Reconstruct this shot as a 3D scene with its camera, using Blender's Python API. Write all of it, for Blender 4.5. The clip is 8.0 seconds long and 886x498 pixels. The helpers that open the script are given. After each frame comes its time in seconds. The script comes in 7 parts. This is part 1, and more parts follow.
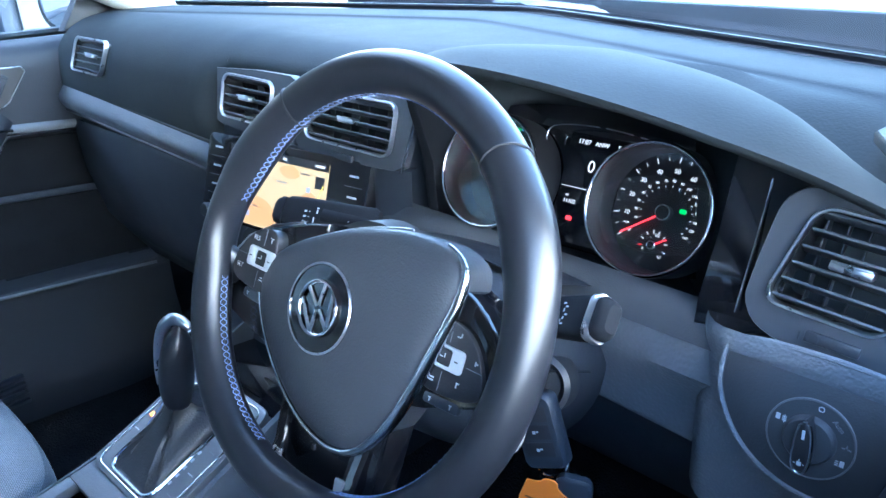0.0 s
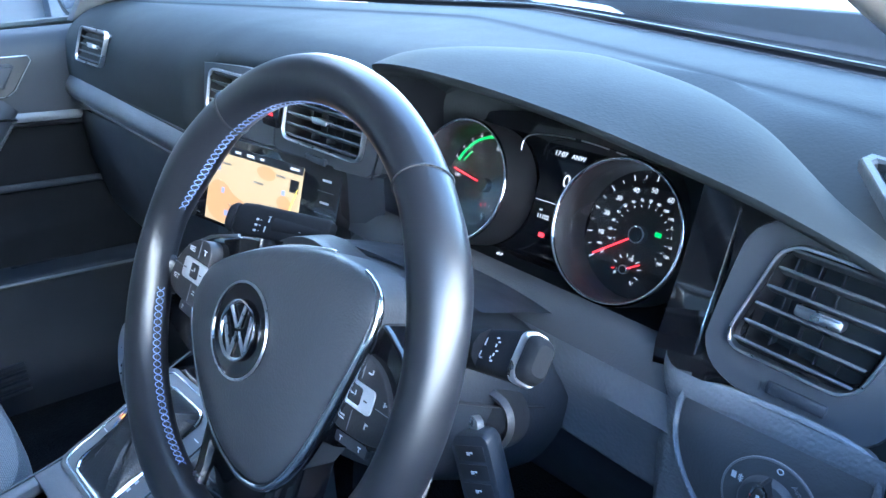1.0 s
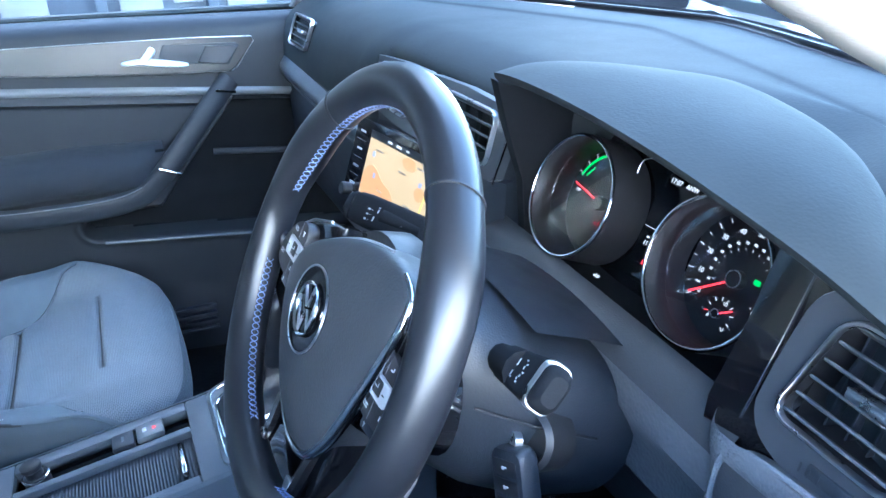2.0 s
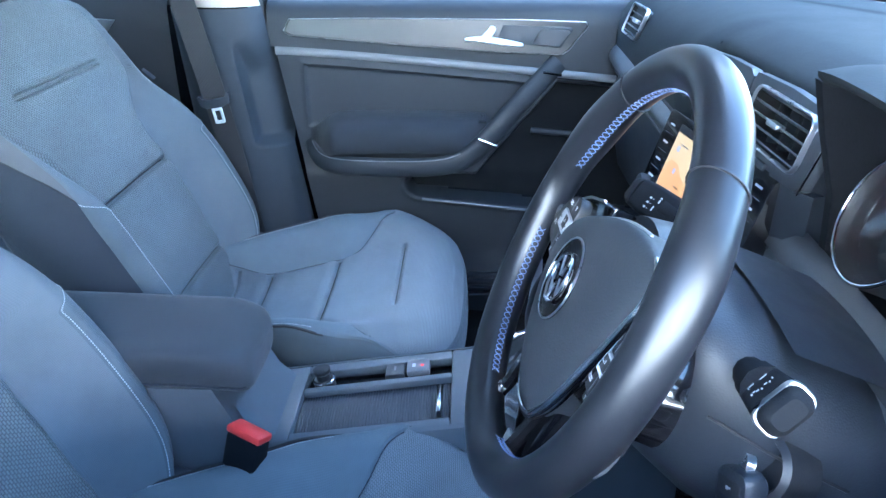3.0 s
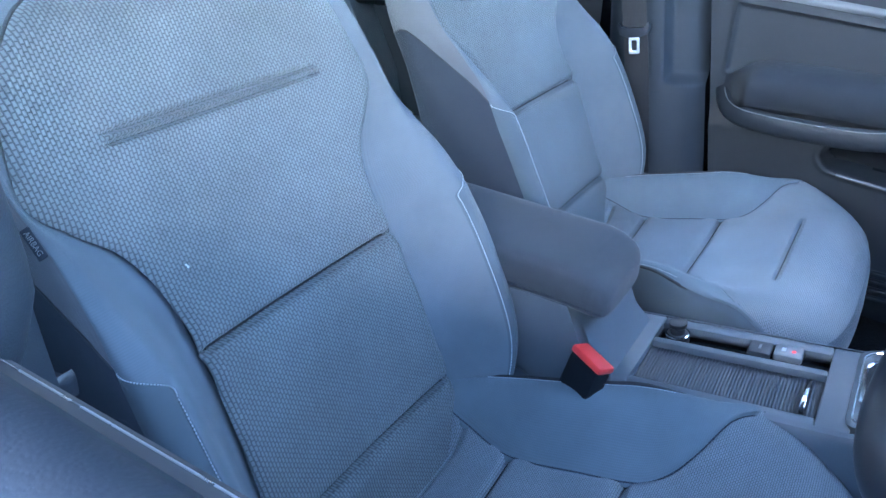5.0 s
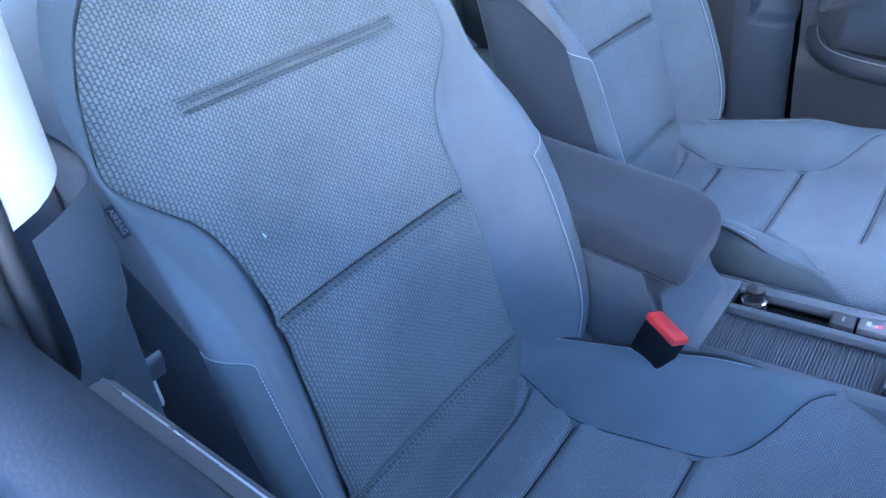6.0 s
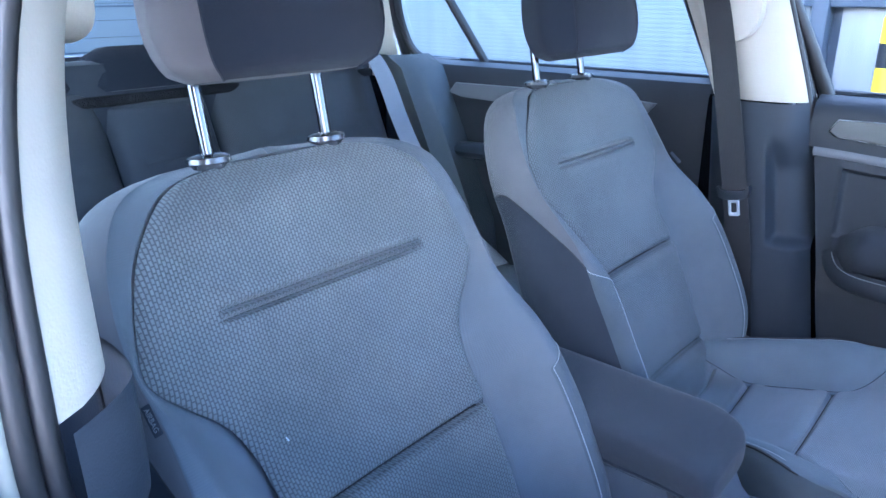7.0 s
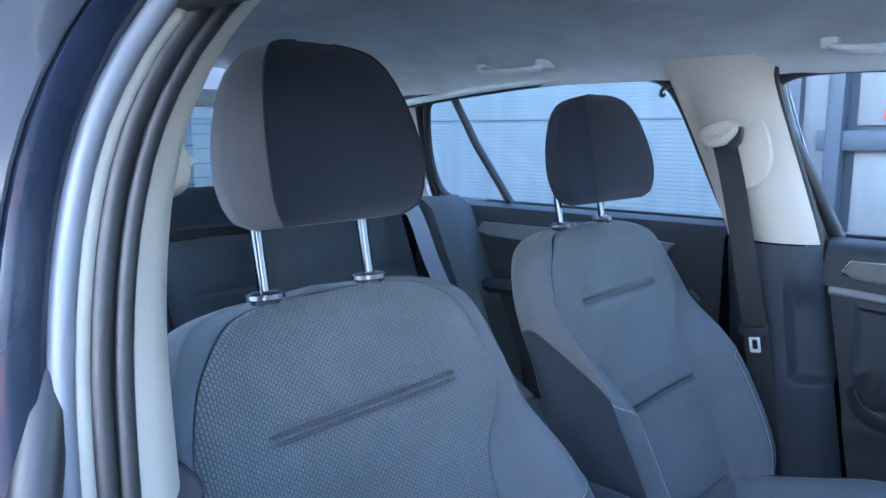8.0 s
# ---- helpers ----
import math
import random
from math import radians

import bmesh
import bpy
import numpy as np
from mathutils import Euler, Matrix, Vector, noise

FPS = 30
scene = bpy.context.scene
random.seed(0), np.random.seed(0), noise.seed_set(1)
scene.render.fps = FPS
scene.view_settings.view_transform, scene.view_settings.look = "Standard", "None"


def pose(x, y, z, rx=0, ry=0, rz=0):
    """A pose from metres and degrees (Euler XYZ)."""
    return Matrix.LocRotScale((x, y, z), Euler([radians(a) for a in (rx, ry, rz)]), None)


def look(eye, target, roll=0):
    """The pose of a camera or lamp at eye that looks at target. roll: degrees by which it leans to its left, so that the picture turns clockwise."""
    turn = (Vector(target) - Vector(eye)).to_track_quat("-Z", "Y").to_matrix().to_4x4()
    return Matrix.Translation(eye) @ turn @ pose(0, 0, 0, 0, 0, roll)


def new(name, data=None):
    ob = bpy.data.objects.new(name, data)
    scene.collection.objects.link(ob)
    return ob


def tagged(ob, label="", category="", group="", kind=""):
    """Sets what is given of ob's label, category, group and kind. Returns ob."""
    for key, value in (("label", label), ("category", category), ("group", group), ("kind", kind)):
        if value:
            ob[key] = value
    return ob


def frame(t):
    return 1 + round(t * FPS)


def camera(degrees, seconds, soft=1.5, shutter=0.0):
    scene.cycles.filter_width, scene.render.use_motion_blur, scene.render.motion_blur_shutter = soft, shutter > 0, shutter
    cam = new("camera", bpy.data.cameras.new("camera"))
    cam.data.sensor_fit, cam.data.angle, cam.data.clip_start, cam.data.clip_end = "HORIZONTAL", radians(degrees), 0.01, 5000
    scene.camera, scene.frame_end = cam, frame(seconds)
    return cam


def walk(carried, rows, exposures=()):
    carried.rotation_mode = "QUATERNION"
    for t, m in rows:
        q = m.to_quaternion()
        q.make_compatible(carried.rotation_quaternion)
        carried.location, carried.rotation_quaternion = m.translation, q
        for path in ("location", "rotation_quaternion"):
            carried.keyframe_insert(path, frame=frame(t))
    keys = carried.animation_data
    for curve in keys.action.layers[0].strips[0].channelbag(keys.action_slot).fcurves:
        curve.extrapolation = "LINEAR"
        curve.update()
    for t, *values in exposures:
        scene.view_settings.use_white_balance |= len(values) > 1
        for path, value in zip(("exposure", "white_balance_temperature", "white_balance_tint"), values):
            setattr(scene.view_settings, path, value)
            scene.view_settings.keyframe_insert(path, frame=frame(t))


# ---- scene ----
cam = camera(62.16, 8.0)
PATH = [
    (0, (0.7495, -0.2800, 1.1369), (-0.5126, 1.0386, 0.3194), -1.82),
    (0.5, (0.7708, -0.2497, 1.1466), (-0.5103, 1.0450, 0.3204), -1.47),
    (1, (0.7697, -0.1905, 1.1366), (-0.5718, 1.0362, 0.3025), -1.34),
    (1.2, (0.7648, -0.1702, 1.1378), (-0.6203, 1.0058, 0.3020), -1.17),
    (2.3, (0.8514, -0.0952, 1.1532), (-0.8863, 0.4230, 0.3094), -0.24),
    (2.5, (0.8526, -0.0918, 1.1464), (-0.9253, 0.2646, 0.3027), -0.10),
    (3, (0.8577, -0.0771, 1.1397), (-0.9522, -0.1315, 0.2903), -0.12),
    (3.5, (0.8917, -0.0568, 1.1706), (-0.8691, -0.4668, 0.3152), 0.06),
    (4, (0.8998, -0.0601, 1.1669), (-0.7700, -0.7370, 0.2990), 0.09),
    (4.5, (0.8646, -0.0827, 1.1187), (-0.7084, -0.9281, 0.2182), 0.52),
    (5, (0.8479, -0.1114, 1.1005), (-0.6338, -1.0409, 0.1306), 0.74),
    (5.2, (0.8451, -0.1232, 1.0958), (-0.5951, -1.0557, 0.0681), 0.93),
    (6.3, (0.8221, -0.1650, 1.1508), (-0.4665, -1.1565, -0.0138), 0.28),
    (6.5, (0.8216, -0.1608, 1.1546), (-0.5199, -1.2244, 0.1206), -0.09),
    (6.8, (0.8348, -0.1462, 1.1523), (-0.5828, -1.3036, 0.3455), 0.02),
    (7, (0.8439, -0.1253, 1.1551), (-0.6071, -1.3329, 0.4944), -0.05),
    (7.5, (0.8688, -0.0900, 1.1637), (-0.6203, -1.3683, 0.7784), 0.07),
    (8, (0.9021, -0.0927, 1.1770), (-0.5749, -1.4040, 0.8622), 0.13),
]

EXPOSURES = [(0.0, 5.32, 5550, 9), (1.2, 5.22, 5550, 9), (3.0, 5.18, 5450, 9), (5.0, 5.3, 5500, 13), (6.4, 5.2, 5200, 20), (7.2, 4.5, 5450, 20), (8.0, 4.05, 5300, 16)]
walk(cam, [(t, look(eye, target, roll)) for t, eye, target, roll in PATH], EXPOSURES)

# ---- light: open shade beside a tall building, blue sky above, low warm sun behind the building ----
world = bpy.data.worlds.new("sky")
scene.world = world
world.use_nodes = True
wn = world.node_tree
sky = wn.nodes.new("ShaderNodeTexSky")
sky.sky_type = "NISHITA"
sky.sun_disc = False
SUN_EL, SUN_AZ = 24.0, 262.0
sky.sun_elevation, sky.sun_rotation = radians(SUN_EL), radians(SUN_AZ)
wn.links.new(sky.outputs[0], wn.nodes["Background"].inputs[0])
wn.nodes["Background"].inputs[1].default_value = 0.15
sun_data = bpy.data.lights.new("sun", "SUN")
sun_data.energy, sun_data.angle, sun_data.color = 5.0, radians(0.5), (1.0, 0.94, 0.86)
sun = new("sun", sun_data)
sun_from = Vector((math.sin(radians(SUN_AZ)) * math.cos(radians(SUN_EL)), math.cos(radians(SUN_AZ)) * math.cos(radians(SUN_EL)), math.sin(radians(SUN_EL))))
sun.matrix_world = look(sun_from * 30, (0, 0, 0))

# ---- materials ----
def _tree(name):
    m = bpy.data.materials.new(name)
    m.use_nodes = True
    t = m.node_tree
    return m, t, t.nodes["Principled BSDF"]


def _coord(t, uv=False, scale=(1, 1, 1)):
    c = t.nodes.new("ShaderNodeTexCoord")
    mp = t.nodes.new("ShaderNodeMapping")
    mp.inputs["Scale"].default_value = scale
    t.links.new(c.outputs["UV" if uv else "Object"], mp.inputs[0])
    return mp.outputs[0]


def _noise(t, co, scale, detail=4.0, rough=0.6):
    n = t.nodes.new("ShaderNodeTexNoise")
    n.inputs["Scale"].default_value, n.inputs["Detail"].default_value, n.inputs["Roughness"].default_value = scale, detail, rough
    t.links.new(co, n.inputs["Vector"])
    return n.outputs[0]


def _ramp(t, fac, stops):
    r = t.nodes.new("ShaderNodeValToRGB")
    while len(r.color_ramp.elements) < len(stops):
        r.color_ramp.elements.new(0.5)
    for e, (p, c) in zip(r.color_ramp.elements, stops):
        e.position, e.color = p, (*c, 1) if len(c) == 3 else c
    t.links.new(fac, r.inputs[0])
    return r.outputs[0]


def _bump(t, b, height, strength, distance):
    n = t.nodes.new("ShaderNodeBump")
    n.inputs["Strength"].default_value, n.inputs["Distance"].default_value = strength, distance
    t.links.new(height, n.inputs["Height"])
    t.links.new(n.outputs[0], b.inputs["Normal"])
    return n


def _mul(t, a, k):
    m = t.nodes.new("ShaderNodeMath")
    m.operation = "MULTIPLY"
    t.links.new(a, m.inputs[0])
    if isinstance(k, (int, float)):
        m.inputs[1].default_value = k
    else:
        t.links.new(k, m.inputs[1])
    return m.outputs[0]


def _add(t, a, c):
    m = t.nodes.new("ShaderNodeMath")
    m.operation = "ADD"
    t.links.new(a, m.inputs[0])
    t.links.new(c, m.inputs[1])
    return m.outputs[0]


def plastic(name, col, rough=0.5, grain=600.0, bump=0.25, vary=0.12, spec=0.5, dist=0.0006, smears=0.07):
    """Moulded plastic or vinyl: fine leather grain, faint smears in colour and gloss."""
    m, t, b = _tree(name)
    co = _coord(t)
    big = _noise(t, co, 6.0, 3.0)
    lo, hi = tuple(c * (1 - vary) for c in col), tuple(c * (1 + vary) for c in col)
    t.links.new(_ramp(t, big, [(0.3, lo), (0.7, hi)]), b.inputs["Base Color"])
    smear = _noise(t, co, 22.0, 5.0)
    t.links.new(_ramp(t, smear, [(0.25, (rough - smears,) * 3), (0.75, (rough + smears,) * 3)]), b.inputs["Roughness"])
    b.inputs["Specular IOR Level"].default_value = spec
    if bump > 0:
        v = t.nodes.new("ShaderNodeTexVoronoi")
        v.feature = "SMOOTH_F1"
        v.inputs["Scale"].default_value = grain
        t.links.new(co, v.inputs["Vector"])
        _bump(t, b, _add(t, v.outputs["Distance"], _noise(t, co, grain * 0.35, 3.0)), bump, dist)
    return m


def gloss(name, col, rough=0.12, metal=0.0, vary=0.1, coat=0.0):
    """Lacquer, chrome or satin metal with faint dust and smears."""
    m, t, b = _tree(name)
    co = _coord(t)
    n = _noise(t, co, 12.0, 4.0, 0.6)
    t.links.new(_ramp(t, n, [(0.3, tuple(c * (1 - vary) for c in col)), (0.7, tuple(min(1, c * (1 + vary)) for c in col))]), b.inputs["Base Color"])
    t.links.new(_ramp(t, _noise(t, co, 60.0, 5.0), [(0.3, (max(0.02, rough - 0.015),) * 3), (0.8, (rough + 0.03,) * 3)]), b.inputs["Roughness"])
    b.inputs["Metallic"].default_value = metal
    b.inputs["Coat Weight"].default_value = coat
    return m


def knit(name, col, cell=0.0060, row=0.0038, depth=1.0):
    """Ribbed seat fabric: staggered raised cells of yarn over a darker ground."""
    m, t, b = _tree(name)
    co = _coord(t, uv=True)
    br = t.nodes.new("ShaderNodeTexBrick")
    br.offset = 0.5
    br.inputs["Scale"].default_value = 1.0
    br.inputs["Brick Width"].default_value, br.inputs["Row Height"].default_value = cell, row
    br.inputs["Mortar Size"].default_value, br.inputs["Mortar Smooth"].default_value = row * 0.30, 1.0
    br.inputs["Color1"].default_value = (*[c * 1.10 for c in col], 1)
    br.inputs["Color2"].default_value = (*[c * 1.0 for c in col], 1)
    br.inputs["Mortar"].default_value = (*[c * 0.48 for c in col], 1)
    warp = t.nodes.new("ShaderNodeVectorMath")
    warp.operation = "MULTIPLY_ADD"
    nz = t.nodes.new("ShaderNodeTexNoise")
    nz.inputs["Scale"].default_value = 260.0
    t.links.new(co, nz.inputs["Vector"])
    warp.inputs[1].default_value = (0.0012, 0.0006, 0)
    t.links.new(nz.outputs["Color"], warp.inputs[0])
    t.links.new(co, warp.inputs[2])
    turn = t.nodes.new("ShaderNodeMapping")
    turn.inputs["Rotation"].default_value = (0, 0, radians(90))
    t.links.new(warp.outputs[0], turn.inputs[0])
    t.links.new(turn.outputs[0], br.inputs["Vector"])
    mix = t.nodes.new("ShaderNodeMix")
    mix.data_type, mix.blend_type = "RGBA", "MULTIPLY"
    mix.inputs["Factor"].default_value = 1.0
    t.links.new(br.outputs["Color"], mix.inputs["A"])
    obj = _coord(t)
    t.links.new(_ramp(t, _noise(t, obj, 7.0, 3.0), [(0.3, (0.86,) * 3), (0.7, (1.1,) * 3)]), mix.inputs["B"])
    t.links.new(mix.outputs["Result"], b.inputs["Base Color"])
    b.inputs["Roughness"].default_value = 0.85
    b.inputs["Specular IOR Level"].default_value = 0.25
    b.inputs["Sheen Weight"].default_value, b.inputs["Sheen Roughness"].default_value = 0.10, 0.4
    inv = t.nodes.new("ShaderNodeMath")
    inv.operation = "SUBTRACT"
    inv.inputs[0].default_value = 1.0
    t.links.new(br.outputs["Fac"], inv.inputs[1])
    _bump(t, b, _add(t, inv.outputs[0], _mul(t, _noise(t, obj, 25.0, 3.0), 0.2)), 0.55 * depth, 0.0014)
    return m


def weave(name, col, pitch=0.0016, sheen=0.3, rough=0.8, strength=0.5):
    """Fine plain-woven cloth with soft puckers."""
    m, t, b = _tree(name)
    co = _coord(t, uv=True)
    ck = t.nodes.new("ShaderNodeTexChecker")
    ck.inputs["Scale"].default_value = 1.0 / pitch
    ck.inputs["Color1"].default_value, ck.inputs["Color2"].default_value = (*[c * 1.06 for c in col], 1), (*[c * 0.94 for c in col], 1)
    rot = t.nodes.new("ShaderNodeMapping")
    rot.inputs["Rotation"].default_value = (0, 0, radians(45))
    t.links.new(co, rot.inputs[0])
    t.links.new(rot.outputs[0], ck.inputs["Vector"])
    mix = t.nodes.new("ShaderNodeMix")
    mix.data_type, mix.blend_type = "RGBA", "MULTIPLY"
    mix.inputs["Factor"].default_value = 1.0
    obj = _coord(t)
    t.links.new(ck.outputs["Color"], mix.inputs["A"])
    t.links.new(_ramp(t, _noise(t, obj, 9.0, 4.0), [(0.3, (0.85,) * 3), (0.7, (1.1,) * 3)]), mix.inputs["B"])
    t.links.new(mix.outputs["Result"], b.inputs["Base Color"])
    b.inputs["Roughness"].default_value, b.inputs["Specular IOR Level"].default_value = rough, 0.3
    b.inputs["Sheen Weight"].default_value, b.inputs["Sheen Roughness"].default_value = sheen, 0.4
    _bump(t, b, _add(t, _mul(t, ck.outputs["Fac"], 0.35), _mul(t, _noise(t, obj, 18.0, 3.0), 1.6)), strength, 0.0015)
    return m


def webbing(name, col):
    """Seat-belt webbing: fine lengthwise ribs."""
    m, t, b = _tree(name)
    co = _coord(t, uv=True)
    w = t.nodes.new("ShaderNodeTexWave")
    w.inputs["Scale"].default_value, w.inputs["Distortion"].default_value = 110.0, 0.3
    t.links.new(co, w.inputs["Vector"])
    t.links.new(_ramp(t, w.outputs["Fac"], [(0.2, tuple(c * 0.6 for c in col)), (0.8, tuple(c * 1.2 for c in col))]), b.inputs["Base Color"])
    b.inputs["Roughness"].default_value = 0.6
    _bump(t, b, w.outputs["Fac"], 0.4, 0.0006)
    return m


def glass(name, tint=(0.9, 0.95, 0.94)):
    """Thin pane: tinted clear, with a mirror share that grows towards grazing view."""
    m = bpy.data.materials.new(name)
    m.use_nodes = True
    t = m.node_tree
    t.nodes.remove(t.nodes["Principled BSDF"])
    tr, gl, mx, lw = (t.nodes.new(n) for n in ("ShaderNodeBsdfTransparent", "ShaderNodeBsdfGlossy", "ShaderNodeMixShader", "ShaderNodeLayerWeight"))
    tr.inputs[0].default_value = (*tint, 1)
    gl.inputs["Roughness"].default_value = 0.02
    lw.inputs["Blend"].default_value = 0.5
    pw = t.nodes.new("ShaderNodeMath")
    pw.operation = "POWER"
    pw.inputs[1].default_value = 5.0
    t.links.new(lw.outputs["Facing"], pw.inputs[0])
    ma = t.nodes.new("ShaderNodeMath")
    ma.operation = "MULTIPLY_ADD"
    ma.inputs[1].default_value, ma.inputs[2].default_value = 0.85, 0.06
    t.links.new(pw.outputs[0], ma.inputs[0])
    t.links.new(ma.outputs[0], mx.inputs[0])
    t.links.new(tr.outputs[0], mx.inputs[1])
    t.links.new(gl.outputs[0], mx.inputs[2])
    t.links.new(mx.outputs[0], t.nodes["Material Output"].inputs[0])
    return m


def lamp_ink(name, col, strength):
    """Lit print or display."""
    m, t, b = _tree(name)
    b.inputs["Base Color"].default_value = (*[c * 0.14 for c in col], 1)
    b.inputs["Emission Color"].default_value = (*col, 1)
    b.inputs["Emission Strength"].default_value = strength
    b.inputs["Roughness"].default_value = 0.4
    return m


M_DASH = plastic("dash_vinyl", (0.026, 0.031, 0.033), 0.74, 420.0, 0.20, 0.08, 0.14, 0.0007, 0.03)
# corner and lower vinyl: paler than the dash top, standing in for missing light
M_CORNER = plastic("brightened_corner_vinyl", (0.118, 0.129, 0.144), 0.55, 420.0, 0.7, 0.12, 0.35, 0.0012)
M_DASH_LOW = plastic("brightened_lower_vinyl", (0.110, 0.119, 0.132), 0.55, 300.0, 0.5, 0.12, 0.4, 0.0012)
M_HARD = plastic("hard_plastic", (0.018, 0.022, 0.029), 0.45, 700.0, 0.25)
M_DARK = plastic("black_plastic", (0.014, 0.014, 0.016), 0.5, 700.0, 0.2)
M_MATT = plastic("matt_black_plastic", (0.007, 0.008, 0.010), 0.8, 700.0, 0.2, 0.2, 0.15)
M_CONSOLE = plastic("console_plastic", (0.088, 0.097, 0.108), 0.45, 650.0, 0.3)
M_DOOR = plastic("door_vinyl", (0.018, 0.021, 0.026), 0.56, 420.0, 0.22, 0.08, 0.36, 0.0007, 0.03)
M_PAD = plastic("airbag_cover_vinyl", (0.046, 0.049, 0.054), 0.48, 700.0, 0.25, 0.08, 0.42, 0.0006, 0.03)
M_PADW = plastic("wheel_pad_vinyl", (0.031, 0.035, 0.041), 0.50, 700.0, 0.30, 0.08, 0.42, 0.0006, 0.03)
M_LEATHER = plastic("wheel_leather", (0.010, 0.011, 0.014), 0.35, 900.0, 0.0, 0.04, 0.48, 0.0003, 0.012)
M_GAITER = plastic("gaiter_leather", (0.018, 0.018, 0.02), 0.4, 500.0, 0.4, 0.2, 0.5, 0.0006)
M_CLOTH_TRIM = weave("door_cloth", (0.021, 0.024, 0.030), 0.0012, 0.10)
M_SLAT = plastic("vent_slat_plastic", (0.052, 0.058, 0.066), 0.4, 700.0, 0.15, 0.06, 0.5)
M_COLLAR = gloss("collar_plastic", (0.045, 0.047, 0.052), 0.22, 0.0, 0.08, 0.5)
M_PIANO = gloss("piano_black", (0.006, 0.006, 0.007), 0.07, 0.0, 0.2, 0.5)
M_GREYPANEL = plastic("satin_grey_panel", (0.045, 0.050, 0.058), 0.30, 900.0, 0.0, 0.02, 0.5, 0.0003, 0.0)
M_CHROME = gloss("chrome", (0.66, 0.67, 0.69), 0.09, 1.0, 0.03)
M_POST = gloss("polished_steel", (0.085, 0.088, 0.098), 0.17, 1.0, 0.05)
M_SATIN = gloss("satin_silver", (0.55, 0.56, 0.58), 0.28, 1.0, 0.06)
M_SATIN_PALE = gloss("pale_satin_silver", (0.66, 0.67, 0.68), 0.38, 0.6, 0.05)
M_TRIM = gloss("brushed_dark_silver", (0.090, 0.085, 0.081), 0.36, 0.5, 0.04)
M_BONNET = gloss("silver_bonnet_paint", (0.45, 0.46, 0.47), 0.08, 0.3, 0.03, 1.0)
M_SHOULDER = weave("seat_shoulder_cloth", (0.100, 0.100, 0.106), 0.0012, 0.2)
M_STRIP = gloss("satin_grey_strip", (0.13, 0.133, 0.14), 0.36, 0.0, 0.06)
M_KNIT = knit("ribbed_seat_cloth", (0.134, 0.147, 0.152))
M_KNIT_FINE = knit("ribbed_cushion_cloth", (0.185, 0.200, 0.212), 0.0040, 0.0023, 0.8)
M_WEAVE = weave("bolster_cloth", (0.102, 0.118, 0.133), 0.0016, 0.14)
M_SKIRT = weave("cushion_skirt_cloth", (0.074, 0.090, 0.102), 0.0012, 0.2)
M_WING = weave("cushion_wing_cloth", (0.108, 0.130, 0.145), 0.0016, 0.12)
M_SIDE = weave("seat_side_cloth", (0.024, 0.029, 0.039), 0.0012, 0.15)
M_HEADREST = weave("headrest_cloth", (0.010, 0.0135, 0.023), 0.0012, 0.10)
# side cloth with the warm daylight on the driver's headrest put into its colour
M_HEADSIDE = weave("headrest_side_cloth_lit", (0.082, 0.068, 0.070), 0.0012, 0.25)
M_ARM = weave("armrest_cloth", (0.033, 0.038, 0.046), 0.0011, 0.15)
M_LINER = weave("headliner_cloth", (0.60, 0.61, 0.61), 0.0016, 0.1, 0.95, 0.3)
M_CREAM = plastic("pale_pillar_plastic", (0.44, 0.40, 0.335), 0.55, 500.0, 0.25, 0.04)
M_CARPET = plastic("carpet", (0.014, 0.014, 0.016), 0.95, 350.0, 1.0, 0.3, 0.1, 0.004)
M_RUBBER = plastic("rubber_seal", (0.013, 0.013, 0.014), 0.48, 400.0, 0.1, 0.2)
M_PAINT = gloss("beige_body_paint", (0.20, 0.20, 0.17), 0.5, 0.0, 0.05, 0.1)
M_DARKPAINT = gloss("dark_car_paint", (0.02, 0.024, 0.03), 0.12, 0.2, 0.1, 1.0)
M_BELT = webbing("seat_belt_webbing", (0.006, 0.006, 0.008))
M_BELT_REAR = webbing("rear_belt_webbing", (0.192, 0.202, 0.221))
M_RED = plastic("red_buckle_plastic", (0.72, 0.05, 0.045), 0.35, 600.0, 0.05)
M_ORANGE = plastic("orange_tag_plastic", (0.95, 0.22, 0.02), 0.4, 500.0, 0.1, 0.06)
M_BLUE = plastic("blue_thread", (0.15, 0.20, 0.36), 0.6, 900.0, 0.0, 0.2)
M_WHITE_THREAD = plastic("pale_thread", (0.36, 0.38, 0.41), 0.7, 900.0, 0.0, 0.1)
M_WHITE = plastic("white_print", (0.52, 0.53, 0.55), 0.5, 500.0, 0.0, 0.03)
M_GREY_PRINT = plastic("grey_print", (0.16, 0.165, 0.18), 0.5, 500.0, 0.0, 0.05)
M_GLASS = glass("window_glass", (0.86, 0.93, 0.92))
M_GLASS_SCREEN = glass("windscreen_glass", (0.66, 0.72, 0.72))
M_GLASS_REAR = glass("tinted_window_glass", (0.62, 0.76, 0.78))
M_COVER = glass("dial_cover_glass", (0.97, 0.97, 0.97))
L_WHITE = lamp_ink("lit_white_print", (0.9, 0.95, 1.0), 0.036)
L_RED = lamp_ink("lit_red", (1.0, 0.03, 0.04), 0.1)
L_GREEN = lamp_ink("lit_green", (0.05, 0.9, 0.15), 0.036)
L_BLUE = lamp_ink("lit_blue", (0.1, 0.4, 0.9), 0.05)
L_AMBER = lamp_ink("lit_amber", (1.0, 0.30, 0.05), 0.12)
L_MAP = lamp_ink("map_yellow", (1.0, 0.74, 0.42), 0.027)
L_MAP2 = lamp_ink("map_tan", (1.0, 0.52, 0.23), 0.030)
L_MAPROAD = lamp_ink("map_road", (1.0, 0.78, 0.15), 0.05)
